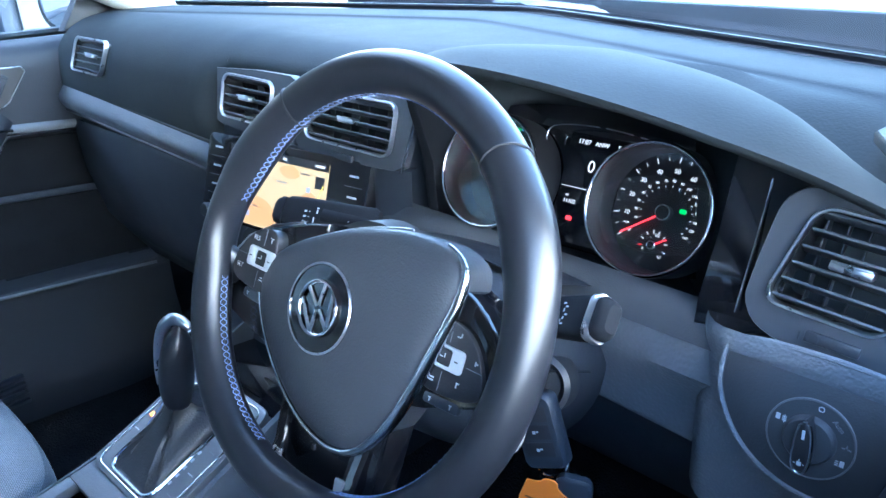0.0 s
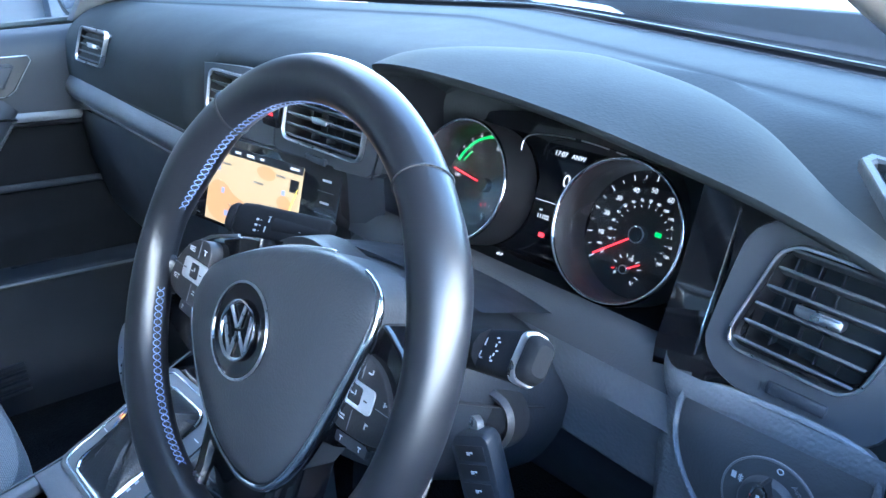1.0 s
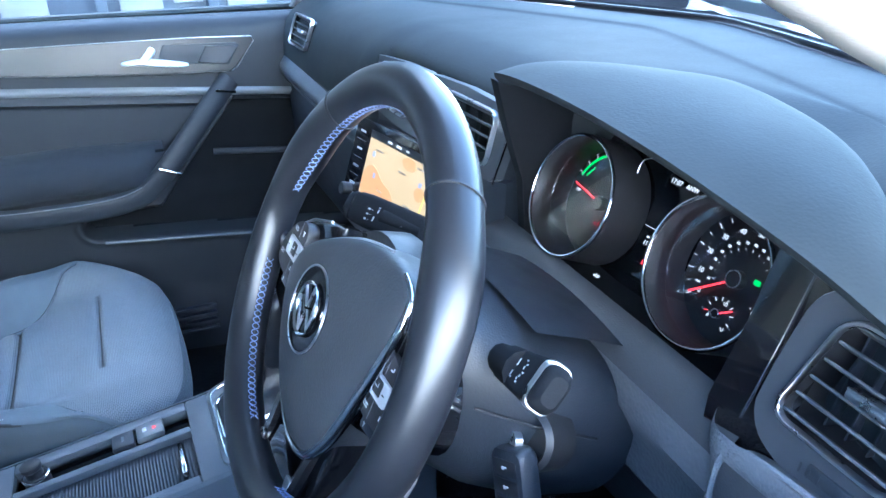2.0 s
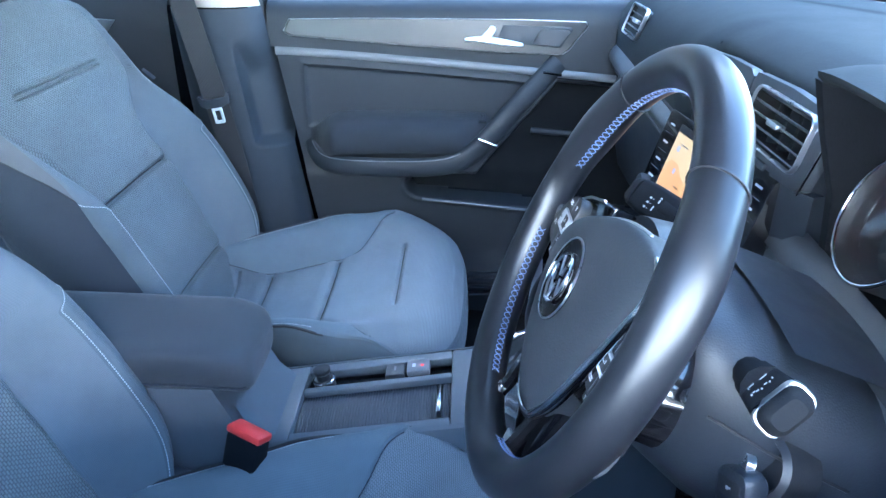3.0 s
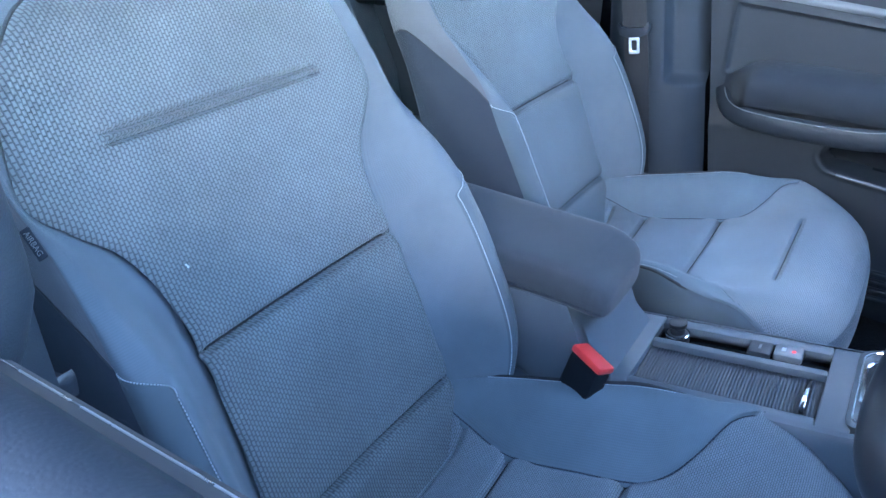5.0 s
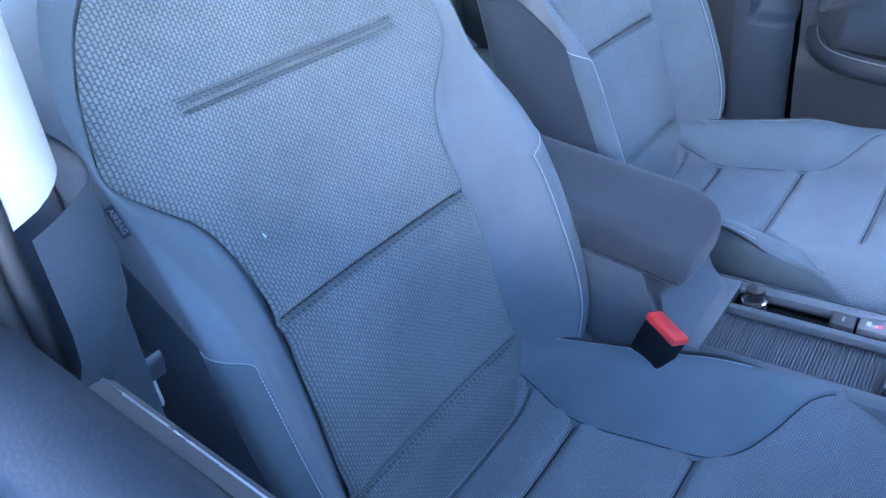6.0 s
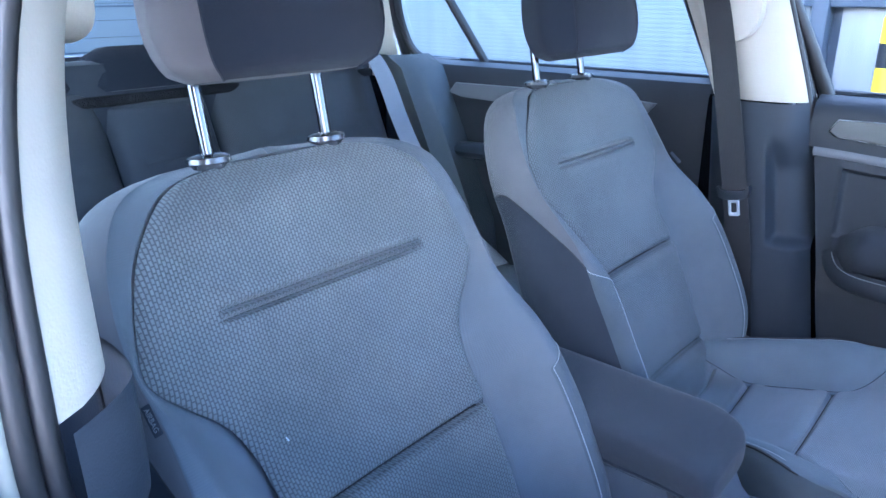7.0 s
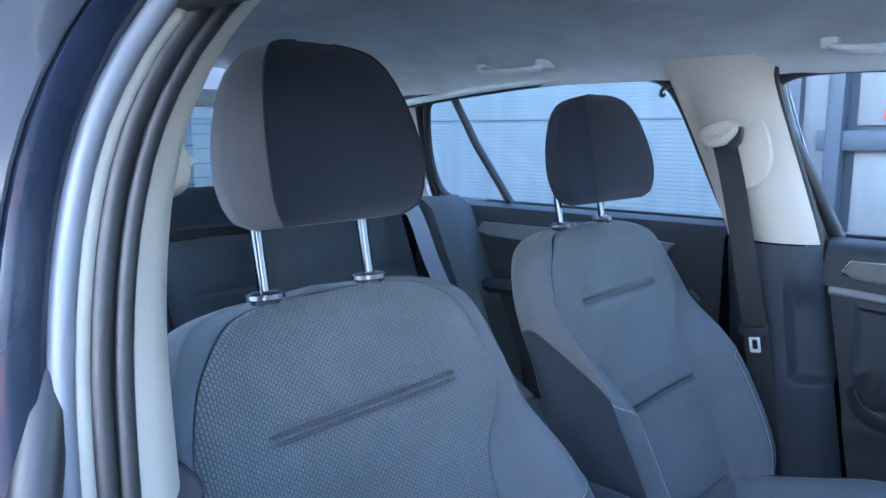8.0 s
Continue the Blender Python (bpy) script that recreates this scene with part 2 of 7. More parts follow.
L_MAPINK = lamp_ink("map_blue_mark", (0.35, 0.45, 0.85), 0.04)


# ---- mesh helpers ----
def thing(name, label, category, group="", kind="", at=(0, 0, 0)):
    ob = new(name)
    ob.empty_display_size = 0.05
    ob.location = at
    return tagged(ob, label, category, group, kind)


def part(name, bm, material, parent=None, label="", smooth=True, angle=38.0):
    """One bmesh as one mesh object, in world metres, under a thing or a part; a list makes one part each."""
    if isinstance(bm, list):
        return [part(name, q, material, parent, label, smooth, angle) for q in bm][-1]
    me = bpy.data.meshes.new(name)
    bmesh.ops.recalc_face_normals(bm, faces=bm.faces)
    bm.to_mesh(me)
    bm.free()
    me.materials.append(material)
    for p in me.polygons:
        p.use_smooth = smooth
    if smooth:
        me.set_sharp_from_angle(angle=radians(angle))
    ob = new(name, me)
    if parent is not None:
        ob.parent = parent
        bpy.context.view_layer.update()
        ob.matrix_parent_inverse = parent.matrix_world.inverted()
    return tagged(ob, label)


def grid(fn, us, vs, uv=None, wrap=False):
    """A sheet of quads through fn(u, v); uv(u, v) in metres gives the cloth's run."""
    bm = bmesh.new()
    lay = bm.loops.layers.uv.new("uv")
    rows = [[bm.verts.new(fn(u, v)) for u in us] for v in vs]
    n = len(us)
    for j in range(len(vs) - 1):
        for i in range(n if wrap else n - 1):
            k = (i + 1) % n
            f = bm.faces.new((rows[j][i], rows[j][k], rows[j + 1][k], rows[j + 1][i]))
            ids = ((i, j), (i + 1, j), (i + 1, j + 1), (i, j + 1))
            for lp, (a, b) in zip(f.loops, ids):
                uu = us[a] if a < n else us[-1] + (us[1] - us[0])
                lp[lay].uv = uv(uu, vs[b]) if uv else (uu, vs[b])
    return bm


def loft(sections, caps=True, ring=True):
    """A skin through sections of equally many points."""
    bm = bmesh.new()
    lay = bm.loops.layers.uv.new("uv")
    rows = [[bm.verts.new(p) for p in s] for s in sections]
    n = len(rows[0])
    for j in range(len(rows) - 1):
        for i in range(n if ring else n - 1):
            k = (i + 1) % n
            f = bm.faces.new((rows[j][i], rows[j][k], rows[j + 1][k], rows[j + 1][i]))
            for lp in f.loops:
                c = lp.vert.co
                lp[lay].uv = (c.x + c.y * 0.5, c.z + c.y * 0.5)
    if caps and ring:
        bm.faces.new(rows[0])
        bm.faces.new(rows[-1][::-1])
    return bm


def join(*bms):
    """Several bmeshes that make one part."""
    out = bmesh.new()
    out.loops.layers.uv.new("uv")
    for b in bms:
        tmp = bpy.data.meshes.new("tmp")
        b.to_mesh(tmp)
        b.free()
        out.from_mesh(tmp)
        bpy.data.meshes.remove(tmp)
    return out


def box(size, at=(0, 0, 0), bevel=0.003, m=None, seg=2):
    bm = bmesh.new()
    bmesh.ops.create_cube(bm, size=1.0)
    bmesh.ops.scale(bm, vec=size, verts=bm.verts)
    if bevel > 0:
        bmesh.ops.bevel(bm, geom=bm.edges[:], offset=min(bevel, min(size) * 0.49), segments=seg, affect="EDGES", profile=0.5)
    bmesh.ops.transform(bm, matrix=(m or Matrix()) @ Matrix.Translation(at), verts=bm.verts)
    return bm


def frame_of(origin, x_axis, y_axis):
    """A frame: x and y as given, z out of their plane."""
    x = Vector(x_axis).normalized()
    z = x.cross(Vector(y_axis)).normalized()
    y = z.cross(x)
    m = Matrix((x, y, z)).transposed().to_4x4()
    m.translation = Vector(origin)
    return m


def smooth_line(pts, closed=False, turns=2):
    """Corner-cutting on a control line (any dimension)."""
    pts = [Vector(p) for p in pts]
    for _ in range(turns):
        out = [] if closed else [pts[0]]
        n = len(pts)
        for i in range(n if closed else n - 1):
            a, b = pts[i], pts[(i + 1) % n]
            out += [a * 0.75 + b * 0.25, a * 0.25 + b * 0.75]
        if not closed:
            out.append(pts[-1])
        pts = out
    return pts


def round_rect(w, h, r, n=5, skew=0.0):
    out = []
    for cx, cy, a0 in ((w / 2 - r, h / 2 - r, 0), (-w / 2 + r, h / 2 - r, 90), (-w / 2 + r, -h / 2 + r, 180), (w / 2 - r, -h / 2 + r, 270)):
        for k in range(n + 1):
            a = radians(a0 + 90 * k / n)
            x, y = cx + r * math.cos(a), cy + r * math.sin(a)
            out.append(Vector((x + skew * y, y)))
    return out


def plate(outline, m, depth, bevel=0.0, back=0.0):
    """A plate of the 2D outline in the frame m, from -back up to depth, with a softened front edge."""
    c = sum((Vector(p) for p in outline), Vector((0, 0))) / len(outline)
    rows = [(1.0, -back), (1.0, depth - bevel)]
    if bevel > 0:
        rows += [(None, depth - bevel * 0.35), (None, depth)]
    secs = []
    span = max((Vector(p) - c).length for p in outline)
    for k, (s, z) in enumerate(rows):
        inset = 0.0 if k < 2 else bevel * (0.3 if k == 2 else 1.0)
        s = 1.0 - inset / span
        secs.append([m @ Vector((c.x + (p[0] - c.x) * s, c.y + (p[1] - c.y) * s, z)) for p in outline])
    return loft(secs)


def frame_ring(outer, inner, m, depth, back=0.0):
    """A flat frame between two outlines of equally many points."""
    secs = [[m @ Vector((*p, z)) for p in o] for o, z in ((outer, -back), (outer, depth * 0.6), ([a * 0.8 + b * 0.2 for a, b in zip(outer, inner)], depth), ([a * 0.25 + b * 0.75 for a, b in zip(outer, inner)], depth), (inner, depth * 0.6), (inner, -back))]
    return loft(secs + [secs[0]], caps=False)


def tube(pts, r, seg=8, closed=False, flat=1.0, caps=True, up=None):
    """A round or flattened bar along points; r may be a list."""
    pts = [Vector(p) for p in pts]
    n = len(pts)
    secs = []
    nrm = None
    for i, p in enumerate(pts):
        a = pts[(i - 1) % n] if closed or i else p
        b = pts[(i + 1) % n] if closed or i < n - 1 else p
        d = (b - a).normalized()
        if up is not None:
            nrm = (Vector(up) - d * d.dot(Vector(up))).normalized()
        elif nrm is None:
            nrm = d.orthogonal().normalized()
        else:
            nrm = (nrm - d * d.dot(nrm)).normalized()
        bi = d.cross(nrm)
        rr = lerp(i / max(1, n - 1), [(q / (len(r) - 1), v) for q, v in enumerate(r)]) if isinstance(r, (list, tuple)) else r
        secs.append([p + (nrm * math.cos(q) * flat + bi * math.sin(q)) * rr for q in (2 * math.pi * k / seg for k in range(seg))])
    if closed:
        return loft(secs + [secs[0]], caps=False)
    return loft(secs, caps=caps)


def ribbon(pts, across, width, thick=0.0015):
    """A strap along points, its width along the vectors in across, with its length in the cloth's run."""
    bm = bmesh.new()
    lay = bm.loops.layers.uv.new("uv")
    rows, run = [], 0.0
    pts = [Vector(p) for p in pts]
    for i, p in enumerate(pts):
        if i:
            run += (p - pts[i - 1]).length
        d = (pts[min(i + 1, len(pts) - 1)] - pts[max(i - 1, 0)]).normalized()
        c = Vector(across[i] if isinstance(across, list) else across).normalized()
        nn = c.cross(d).normalized()
        rows.append(([bm.verts.new(p + c * width / 2 * sx + nn * thick / 2 * sz) for sx, sz in ((-1, 1), (1, 1), (1, -1), (-1, -1))], run))
    for (a, ra), (b, rb) in zip(rows, rows[1:]):
        for i in range(4):
            k = (i + 1) % 4
            f = bm.faces.new((a[i], a[k], b[k], b[i]))
            wu = (0, width, 0, width)
            for lp, q in zip(f.loops, ((wu[i], ra), (width - wu[i], ra), (width - wu[i], rb), (wu[i], rb))):
                lp[lay].uv = q
    bm.faces.new(rows[0][0])
    bm.faces.new(rows[-1][0][::-1])
    return bm


def lathe(profile, m, seg=40):
    """Profile of (radius, height) turned about the frame's z."""
    secs = [[m @ Vector((r * math.cos(a), r * math.sin(a), z)) for a in (2 * math.pi * k / seg for k in range(seg))] for r, z in profile]
    return loft(secs, caps=True)


def lettering(name, words, size, m, material, parent, depth=0.0002, align="CENTER"):
    cu = bpy.data.curves.new(name, "FONT")
    cu.body, cu.size, cu.extrude, cu.align_x, cu.align_y = words, size, depth, align, "CENTER"
    tmp = bpy.data.objects.new(name, cu)
    me = bpy.data.meshes.new_from_object(tmp)
    bpy.data.objects.remove(tmp)
    bpy.data.curves.remove(cu)
    me.name = name
    me.materials.clear()
    me.materials.append(material)
    me.transform(m)
    ob = new(name, me)
    ob.parent = parent
    bpy.context.view_layer.update()
    ob.matrix_parent_inverse = parent.matrix_world.inverted()
    return ob


def bars(rects, m, thick=0.0003):
    """Small flat marks (x, y, w, h) on a face."""
    return join(*[box((w, h, thick), (x, y, thick / 2), 0, m) for x, y, w, h in rects])


def each_bar(rects, m, thick=0.0003):
    """The same marks, each by itself."""
    return [bars([r], m, thick) for r in rects]


def lerp(x, table):
    """Piecewise-linear value at x from (x, value) pairs, eased between them."""
    if x <= table[0][0]:
        return table[0][1]
    for (a, va), (b, vb) in zip(table, table[1:]):
        if x <= b:
            k = (x - a) / (b - a)
            return va + (vb - va) * k
    return table[-1][1]


def ease(x, table):
    if x <= table[0][0]:
        return table[0][1]
    for (a, va), (b, vb) in zip(table, table[1:]):
        if x <= b:
            k = (x - a) / (b - a)
            return va + (vb - va) * k * k * (3 - 2 * k)
    return table[-1][1]


def steps(a, b, n):
    return [a + (b - a) * k / n for k in range(n + 1)]


# ---- the car's shell ----
def catmull2(x, table):
    """Smooth value through (x, value) pairs."""
    if x <= table[0][0]:
        return table[0][1]
    for i in range(len(table) - 1):
        (a, va), (b, vb) = table[i], table[i + 1]
        if x <= b:
            p0, p3 = table[max(0, i - 1)], table[min(len(table) - 1, i + 2)]
            k = (x - a) / (b - a)
            ma, mb = (vb - p0[1]) / (b - p0[0]) * (b - a), (p3[1] - va) / (p3[0] - a) * (b - a)
            return (2 * k ** 3 - 3 * k * k + 1) * va + (k ** 3 - 2 * k * k + k) * ma + (-2 * k ** 3 + 3 * k * k) * vb + (k ** 3 - k * k) * mb
    return table[-1][1]


def mirror(p, s):
    return (p[0] * s, p[1], p[2])


def headliner_z(x, y):
    edge = abs(x) / 0.62
    return 1.395 - 0.085 * min(1.0, edge) ** 3 - 0.9 * max(0.0, abs(x) - 0.605) ** 1.15 - 0.05 * max(0.0, (-y - 1.1)) ** 1.6 - 0.10 * max(0.0, y + 0.35) ** 1.5


headliner = thing("headliner", "pale grey woven fabric headliner over both seat rows", "ceiling", kind="structure")
part("ceiling_lining", grid(lambda x, y: (x, y, headliner_z(x, y)), steps(-0.644, 0.644, 56), steps(-1.95, 0.12, 30)), M_LINER, headliner)
part("roof_skin", grid(lambda x, y: (x, y, headliner_z(x, y) + 0.035 - 0.02 * (abs(x) / 0.66) ** 4), steps(-0.66, 0.66, 24), steps(-1.98, 0.14, 30)), M_PAINT, headliner, "painted metal roof skin")

floor_pan = thing("floor", "black carpeted car floor with door sills", "floor", kind="structure")
part("carpet", grid(lambda x, y: (x, y, 0.24 + 0.012 * noise.noise((x * 6, y * 6, 0)) + 0.20 * max(0, 1 - (x / 0.13) ** 2) ** 1.5 + 0.45 * max(0, y - 0.35)), steps(-0.74, 0.74, 60), steps(-2.0, 1.0, 60)), M_CARPET, floor_pan)
part("underbody", box((1.60, 3.6, 0.06), (0, -0.5, 0.17), 0.01), M_DARK, floor_pan)

bulkhead = tagged(part("bulkhead", join(box((1.50, 0.03, 0.75), (0, 0.98, 0.62), 0.005), box((1.5, 0.5, 0.03), (0, 0.75, 0.885), 0.005)), M_DARK), "black firewall closing the footwell under the dashboard", "wall", kind="structure")

# windscreen, bonnet and A-pillars
def screen_y(x):
    return 0.700 - 0.318 * math.sqrt(x * x + 0.0009) - 0.052 * x * x + 0.0095


windscreen = thing("windscreen", "clear raked laminated windscreen with black edge band", "window", kind="structure")
ws = part("pane", grid(lambda x, k: (x * (1 - 0.12 * k), screen_y(x) + 0.03 - (screen_y(x) - 0.0 + 0.06 * (abs(x) / 0.7) ** 2) * k, 0.995 + 0.38 * k - 0.05 * k * (abs(x) / 0.7) ** 2), steps(-0.72, 0.72, 24), steps(0, 1, 14)), M_GLASS_SCREEN, windscreen)
ws.visible_shadow = False
part("edge_band", tube([(x, screen_y(x) + 0.012, 1.002) for x in steps(-0.71, 0.71, 40)], 0.006, 8, flat=0.6), M_RUBBER, windscreen, "black ceramic band and rubber seal")
bonnet = thing("bonnet", "grey painted car bonnet beyond the windscreen", "bonnet", kind="structure")
part("skin", grid(lambda x, y: (x, y, 0.930 - 0.14 * max(0, y - 0.75) - 0.05 * (abs(x) / 0.8) ** 3), steps(-0.82, 0.82, 30), steps(0.74, 1.75, 24)), M_BONNET, bonnet)
def wing_side(s):
    """Front wing from the bonnet's edge down, closing the engine bay."""
    return loft([[(0.80 * s, y, 0.90 - 0.14 * max(0, y - 0.75)), (0.855 * s, y, 0.86 - 0.12 * max(0, y - 0.75)), (0.875 * s, y, 0.66), (0.865 * s, y, 0.40), (0.83 * s, y, 0.22)] for y in steps(0.50, 1.78, 10)], ring=False)


for s in (1, -1):
    part("front_wing", wing_side(s), M_DARKPAINT, bonnet, "dark painted front wing")
part("nose", loft([[(x, 1.74 + 0.06 * (1 - (x / 0.86) ** 2), 0.80 - 0.03 * abs(x)), (x, 1.84 + 0.10 * (1 - (x / 0.86) ** 2), 0.62), (x, 1.85 + 0.10 * (1 - (x / 0.86) ** 2), 0.40), (x, 1.76, 0.22)] for x in steps(-0.87, 0.87, 14)], ring=False), M_DARKPAINT, bonnet, "dark painted nose panel")
for s in (1, -1):
    pil = thing("a_pillar", "pale grey trimmed windscreen pillar", "pillar", "windscreen pillars", "structure")
    path = [(0.715 * s, 0.50, 0.975), (0.692 * s, 0.36, 1.045), (0.668 * s, 0.22, 1.105), (0.655 * s, 0.09, 1.162), (0.635 * s, -0.05, 1.24), (0.612 * s, -0.15, 1.31)]
    part("pillar_trim", tube(smooth_line(path, turns=2), 0.040, 14, flat=0.7, up=(1, 0.4, 0)), M_CREAM, pil)
    part("outer_pillar", tube([Vector(p) + Vector((0.04 * s, 0.03, 0.01)) for p in smooth_line(path, turns=2)], 0.03, 12), M_DARKPAINT, pil, "dark painted outer pillar")
    rail = thing("roof_rail", "pale roof side rail with black door seal", "roof rail", "roof rails", "structure")
    rp = [(0.600 * s, -0.02, 1.300), (0.618 * s, -0.4, 1.313), (0.618 * s, -0.9, 1.312), (0.612 * s, -1.3, 1.290), (0.590 * s, -1.75, 1.235)]
    part("rail_trim", tube([Vector(p) + Vector((0.020 * s, 0, 0.002)) for p in smooth_line(rp, turns=2)], 0.012, 12, flat=0.75, up=(0, 0, 1)), M_LINER, rail)
    part("seal", tube([Vector(p) + Vector((0.035 * s, 0, 0.0)) for p in smooth_line(rp, turns=2)], 0.012, 8), M_RUBBER, rail, "black rubber door seal")
    part("outer_rail", tube([Vector(p) + Vector((0.062 * s, 0, 0.02)) for p in smooth_line(rp, turns=2)], 0.028, 10), M_DARKPAINT, rail, "dark painted roof edge")


M_FRAME = plastic("satin_frame_seal", (0.11, 0.12, 0.135), 0.38, 700.0, 0.05, 0.06, 0.5)
M_LOWER = plastic("pillar_trim_plastic", (0.027, 0.033, 0.042), 0.55, 700.0, 0.25, 0.08, 0.28)
M_NAVY = gloss("dark_frame_paint", (0.012, 0.017, 0.030), 0.22, 0.0, 0.15, 0.3)
M_COVERING = gloss("grey_pillar_paint", (0.085, 0.092, 0.105), 0.14, 0.3, 0.06, 0.8)


def pillar_b(s):
    """Centre pillar: pale upper trim, dark lower trim with a moulded hollow, seals and painted flange."""
    pil = thing("b_pillar", "centre pillar, pale plastic above dark plastic trim", "pillar", "centre pillars", "structure")

    EDGE = [(0.90, 0.714, -0.49), (0.955, 0.712, -0.50), (1.08, 0.690, -0.535), (1.18, 0.664, -0.563), (1.25, 0.640, -0.580), (1.30, 0.620, -0.585), (1.335, 0.605, -0.56)] if s < 0 else [(0.90, 0.714, -0.497), (0.955, 0.714, -0.502), (1.08, 0.704, -0.518), (1.18, 0.683, -0.520), (1.25, 0.660, -0.488), (1.30, 0.636, -0.425), (1.335, 0.615, -0.36)]

    def edge(z):
        return catmull2(z, [(a, b) for a, b, c in EDGE]), catmull2(z, [(a, c) for a, b, c in EDGE])

    def upper(u, z):
        ex, ey = edge(z)
        back = (1 - u) / 2
        rear = -0.680 - 0.125 * (z - 0.955) / 0.36
        y = ey + (rear - ey) * back
        tuck = 1 - ease(z, [(1.20, 0.0), (1.315, 1.0)]) if s < 0 else 1.0
        bend = 0.045 * ease(z, [(1.21, 0.0), (1.325, 1.0)]) ** 1.6 * math.sin(math.pi * back) if s < 0 else 0.0
        return ((ex - bend - (0.040 * tuck if s < 0 else 0.058) * math.sin(math.pi * min(1.0, back * 1.15)) ** 0.7 * (1 - 0.3 * back) - 0.012 * back) * s, y, z)

    part("upper_trim", grid(upper, steps(-1, 1, 20), steps(0.952, 1.325, 20)), M_CREAM, pil, "pale plastic upper trim")

    def lower(u, z):
        k = (0.955 - z) / 0.5
        yc = -0.588 + 0.055 * k
        half = 0.094 + 0.02 * k
        hollow = 0.030 * ease(u, [(0.28, 0), (0.40, 1)]) * ease(z, [(0.664, 0), (0.690, 1), (0.82, 1), (0.89, 0)])
        flare = 0.015 * max(0.0, (u - 0.70) / 0.30) ** 1.4 if s > 0 else 0.0
        return ((0.668 - 0.020 * (1 - u * u) + 0.03 * abs(u) ** 6 + hollow + 0.012 * k + flare) * s, yc + half * u + 0.5 * flare, z)

    part("lower_trim", grid(lower, steps(-1, 1, 48), sorted(set(steps(0.30, 0.9525, 36) + steps(0.655, 0.70, 12)))), M_LOWER, pil, "dark grained lower trim")
    line = [Vector(mirror(p, s)) for p in [(0.705, -0.47, 0.45), (0.716, -0.485, 0.70)] + [(edge(z)[0] + 0.003, edge(z)[1], z) for z in steps(0.80, 1.33, 24)]]
    part("frame_edge", loft([[p + Vector((dx * s, dy, 0)) for dx, dy in ((0.043, -0.012), (0.0455, -0.002), (0.052, 0.002), (0.066, 0.003), (0.072, 0.001), (0.074, -0.004))] for p in line], ring=False), M_NAVY, pil, "dark glossy door frame edge")
    part("outer_cover", loft([[p + Vector((dx * s, dy, 0)) for dx, dy in ((0.073, -0.004), (0.0745, 0.000), (0.077, 0.001), (0.090, -0.004), (0.112, -0.014), (0.137, -0.032))] for p in line], ring=False), M_COVERING, pil, "grey glossy pillar cover")
    part("pillar_core", loft([[p + Vector((dx * s, dy, 0)) for dx, dy in ((-0.004, -0.02), (0.004, -0.008), (0.05, -0.014), (0.10, -0.028))] for p in line], ring=False), M_DARK, pil, "black steel core")
    for dx, dy, r, mat, nm in ((0.0035, 0.0, 0.0065, M_RUBBER, "inner_seal"), (0.0165, -0.001, 0.0072, M_RUBBER, "outer_seal"), (0.0265, -0.004, 0.0068, M_PAINT, "painted_flange"), (0.0375, -0.003, 0.0078, M_FRAME, "frame_seal")):
        part(nm, tube([p + Vector((dx * s, dy, 0)) for p in line], r, 10), mat, pil)
    return pil


pillar_b(-1)
driver_pillar = pillar_b(1)
driver_pillar.location = (0.0, 0, -0.016)
for s in (-1, 1):
    pil = thing("c_pillar", "pale rear quarter pillar beside the hatch window", "pillar", "rear pillars", "structure")
    part("pillar_trim", grid(lambda u, k: ((0.735 - 0.10 * k - 0.05 * u) * s, -1.595 - 0.33 * u + 0.02 * k, 0.93 + 0.36 * k - 0.02 * u), steps(0, 1, 10), steps(0, 1, 10)), M_CREAM, pil)
    part("seal", tube(smooth_line([(0.750 * s, -1.585, 0.985), (0.715 * s, -1.60, 1.10), (0.670 * s, -1.59, 1.235), (0.64 * s, -1.53, 1.278)], turns=2), 0.014, 8), M_RUBBER, pil, "black window seal")

hatch = thing("hatch", "closed rear hatch with tinted window", "hatch", kind="structure")
rw = part("pane", grid(lambda x, z: (x, -1.97 + 0.25 * (z - 1.0), z), steps(-0.55, 0.55, 8), steps(1.01, 1.26, 6)), M_GLASS_REAR, hatch, "green-tinted rear window")
rw.visible_shadow = False
part("lower_panel", box((1.3, 0.05, 0.80), (0, -2.0, 0.61), 0.01), M_HARD, hatch)
part("tail_panel", loft([[(x, -2.02 - 0.05 * (1 - (x / 0.86) ** 2), 1.00), (x, -2.12 - 0.06 * (1 - (x / 0.86) ** 2), 0.80), (x, -2.14 - 0.06 * (1 - (x / 0.86) ** 2), 0.45), (x, -2.04, 0.22)] for x in steps(-0.87, 0.87, 12)], ring=False), M_DARKPAINT, hatch, "dark painted tail panel")
for s in (-1, 1):
    part("rear_quarter", loft([[(0.60 * s, y, 1.28 - 0.5 * max(0, -1.80 - y)), (0.74 * s, y, 1.06), (0.82 * s, y, 0.97), (0.875 * s, y, 0.70), (0.865 * s, y, 0.40), (0.83 * s, y, 0.22)] for y in steps(-2.06, -1.72, 5)], ring=False), M_DARKPAINT, hatch, "dark painted rear quarter panel")
part("upper_frame", tube([(x, -1.905, 1.265) for x in steps(-0.6, 0.6, 8)], 0.025, 10), M_LINER, hatch)
part("heater_lines", join(*[tube([(x, -1.972 + 0.25 * (z - 1.0), z) for x in steps(-0.52, 0.52, 6)], 0.0008, 4) for z in (1.05, 1.09, 1.13, 1.17, 1.21)]), M_DARK, hatch)
shelf = tagged(part("parcel_shelf", box((1.14, 0.42, 0.02), (0, -1.75, 0.955), 0.006), M_CARPET), "dark fabric parcel shelf behind the rear seat", "shelf")


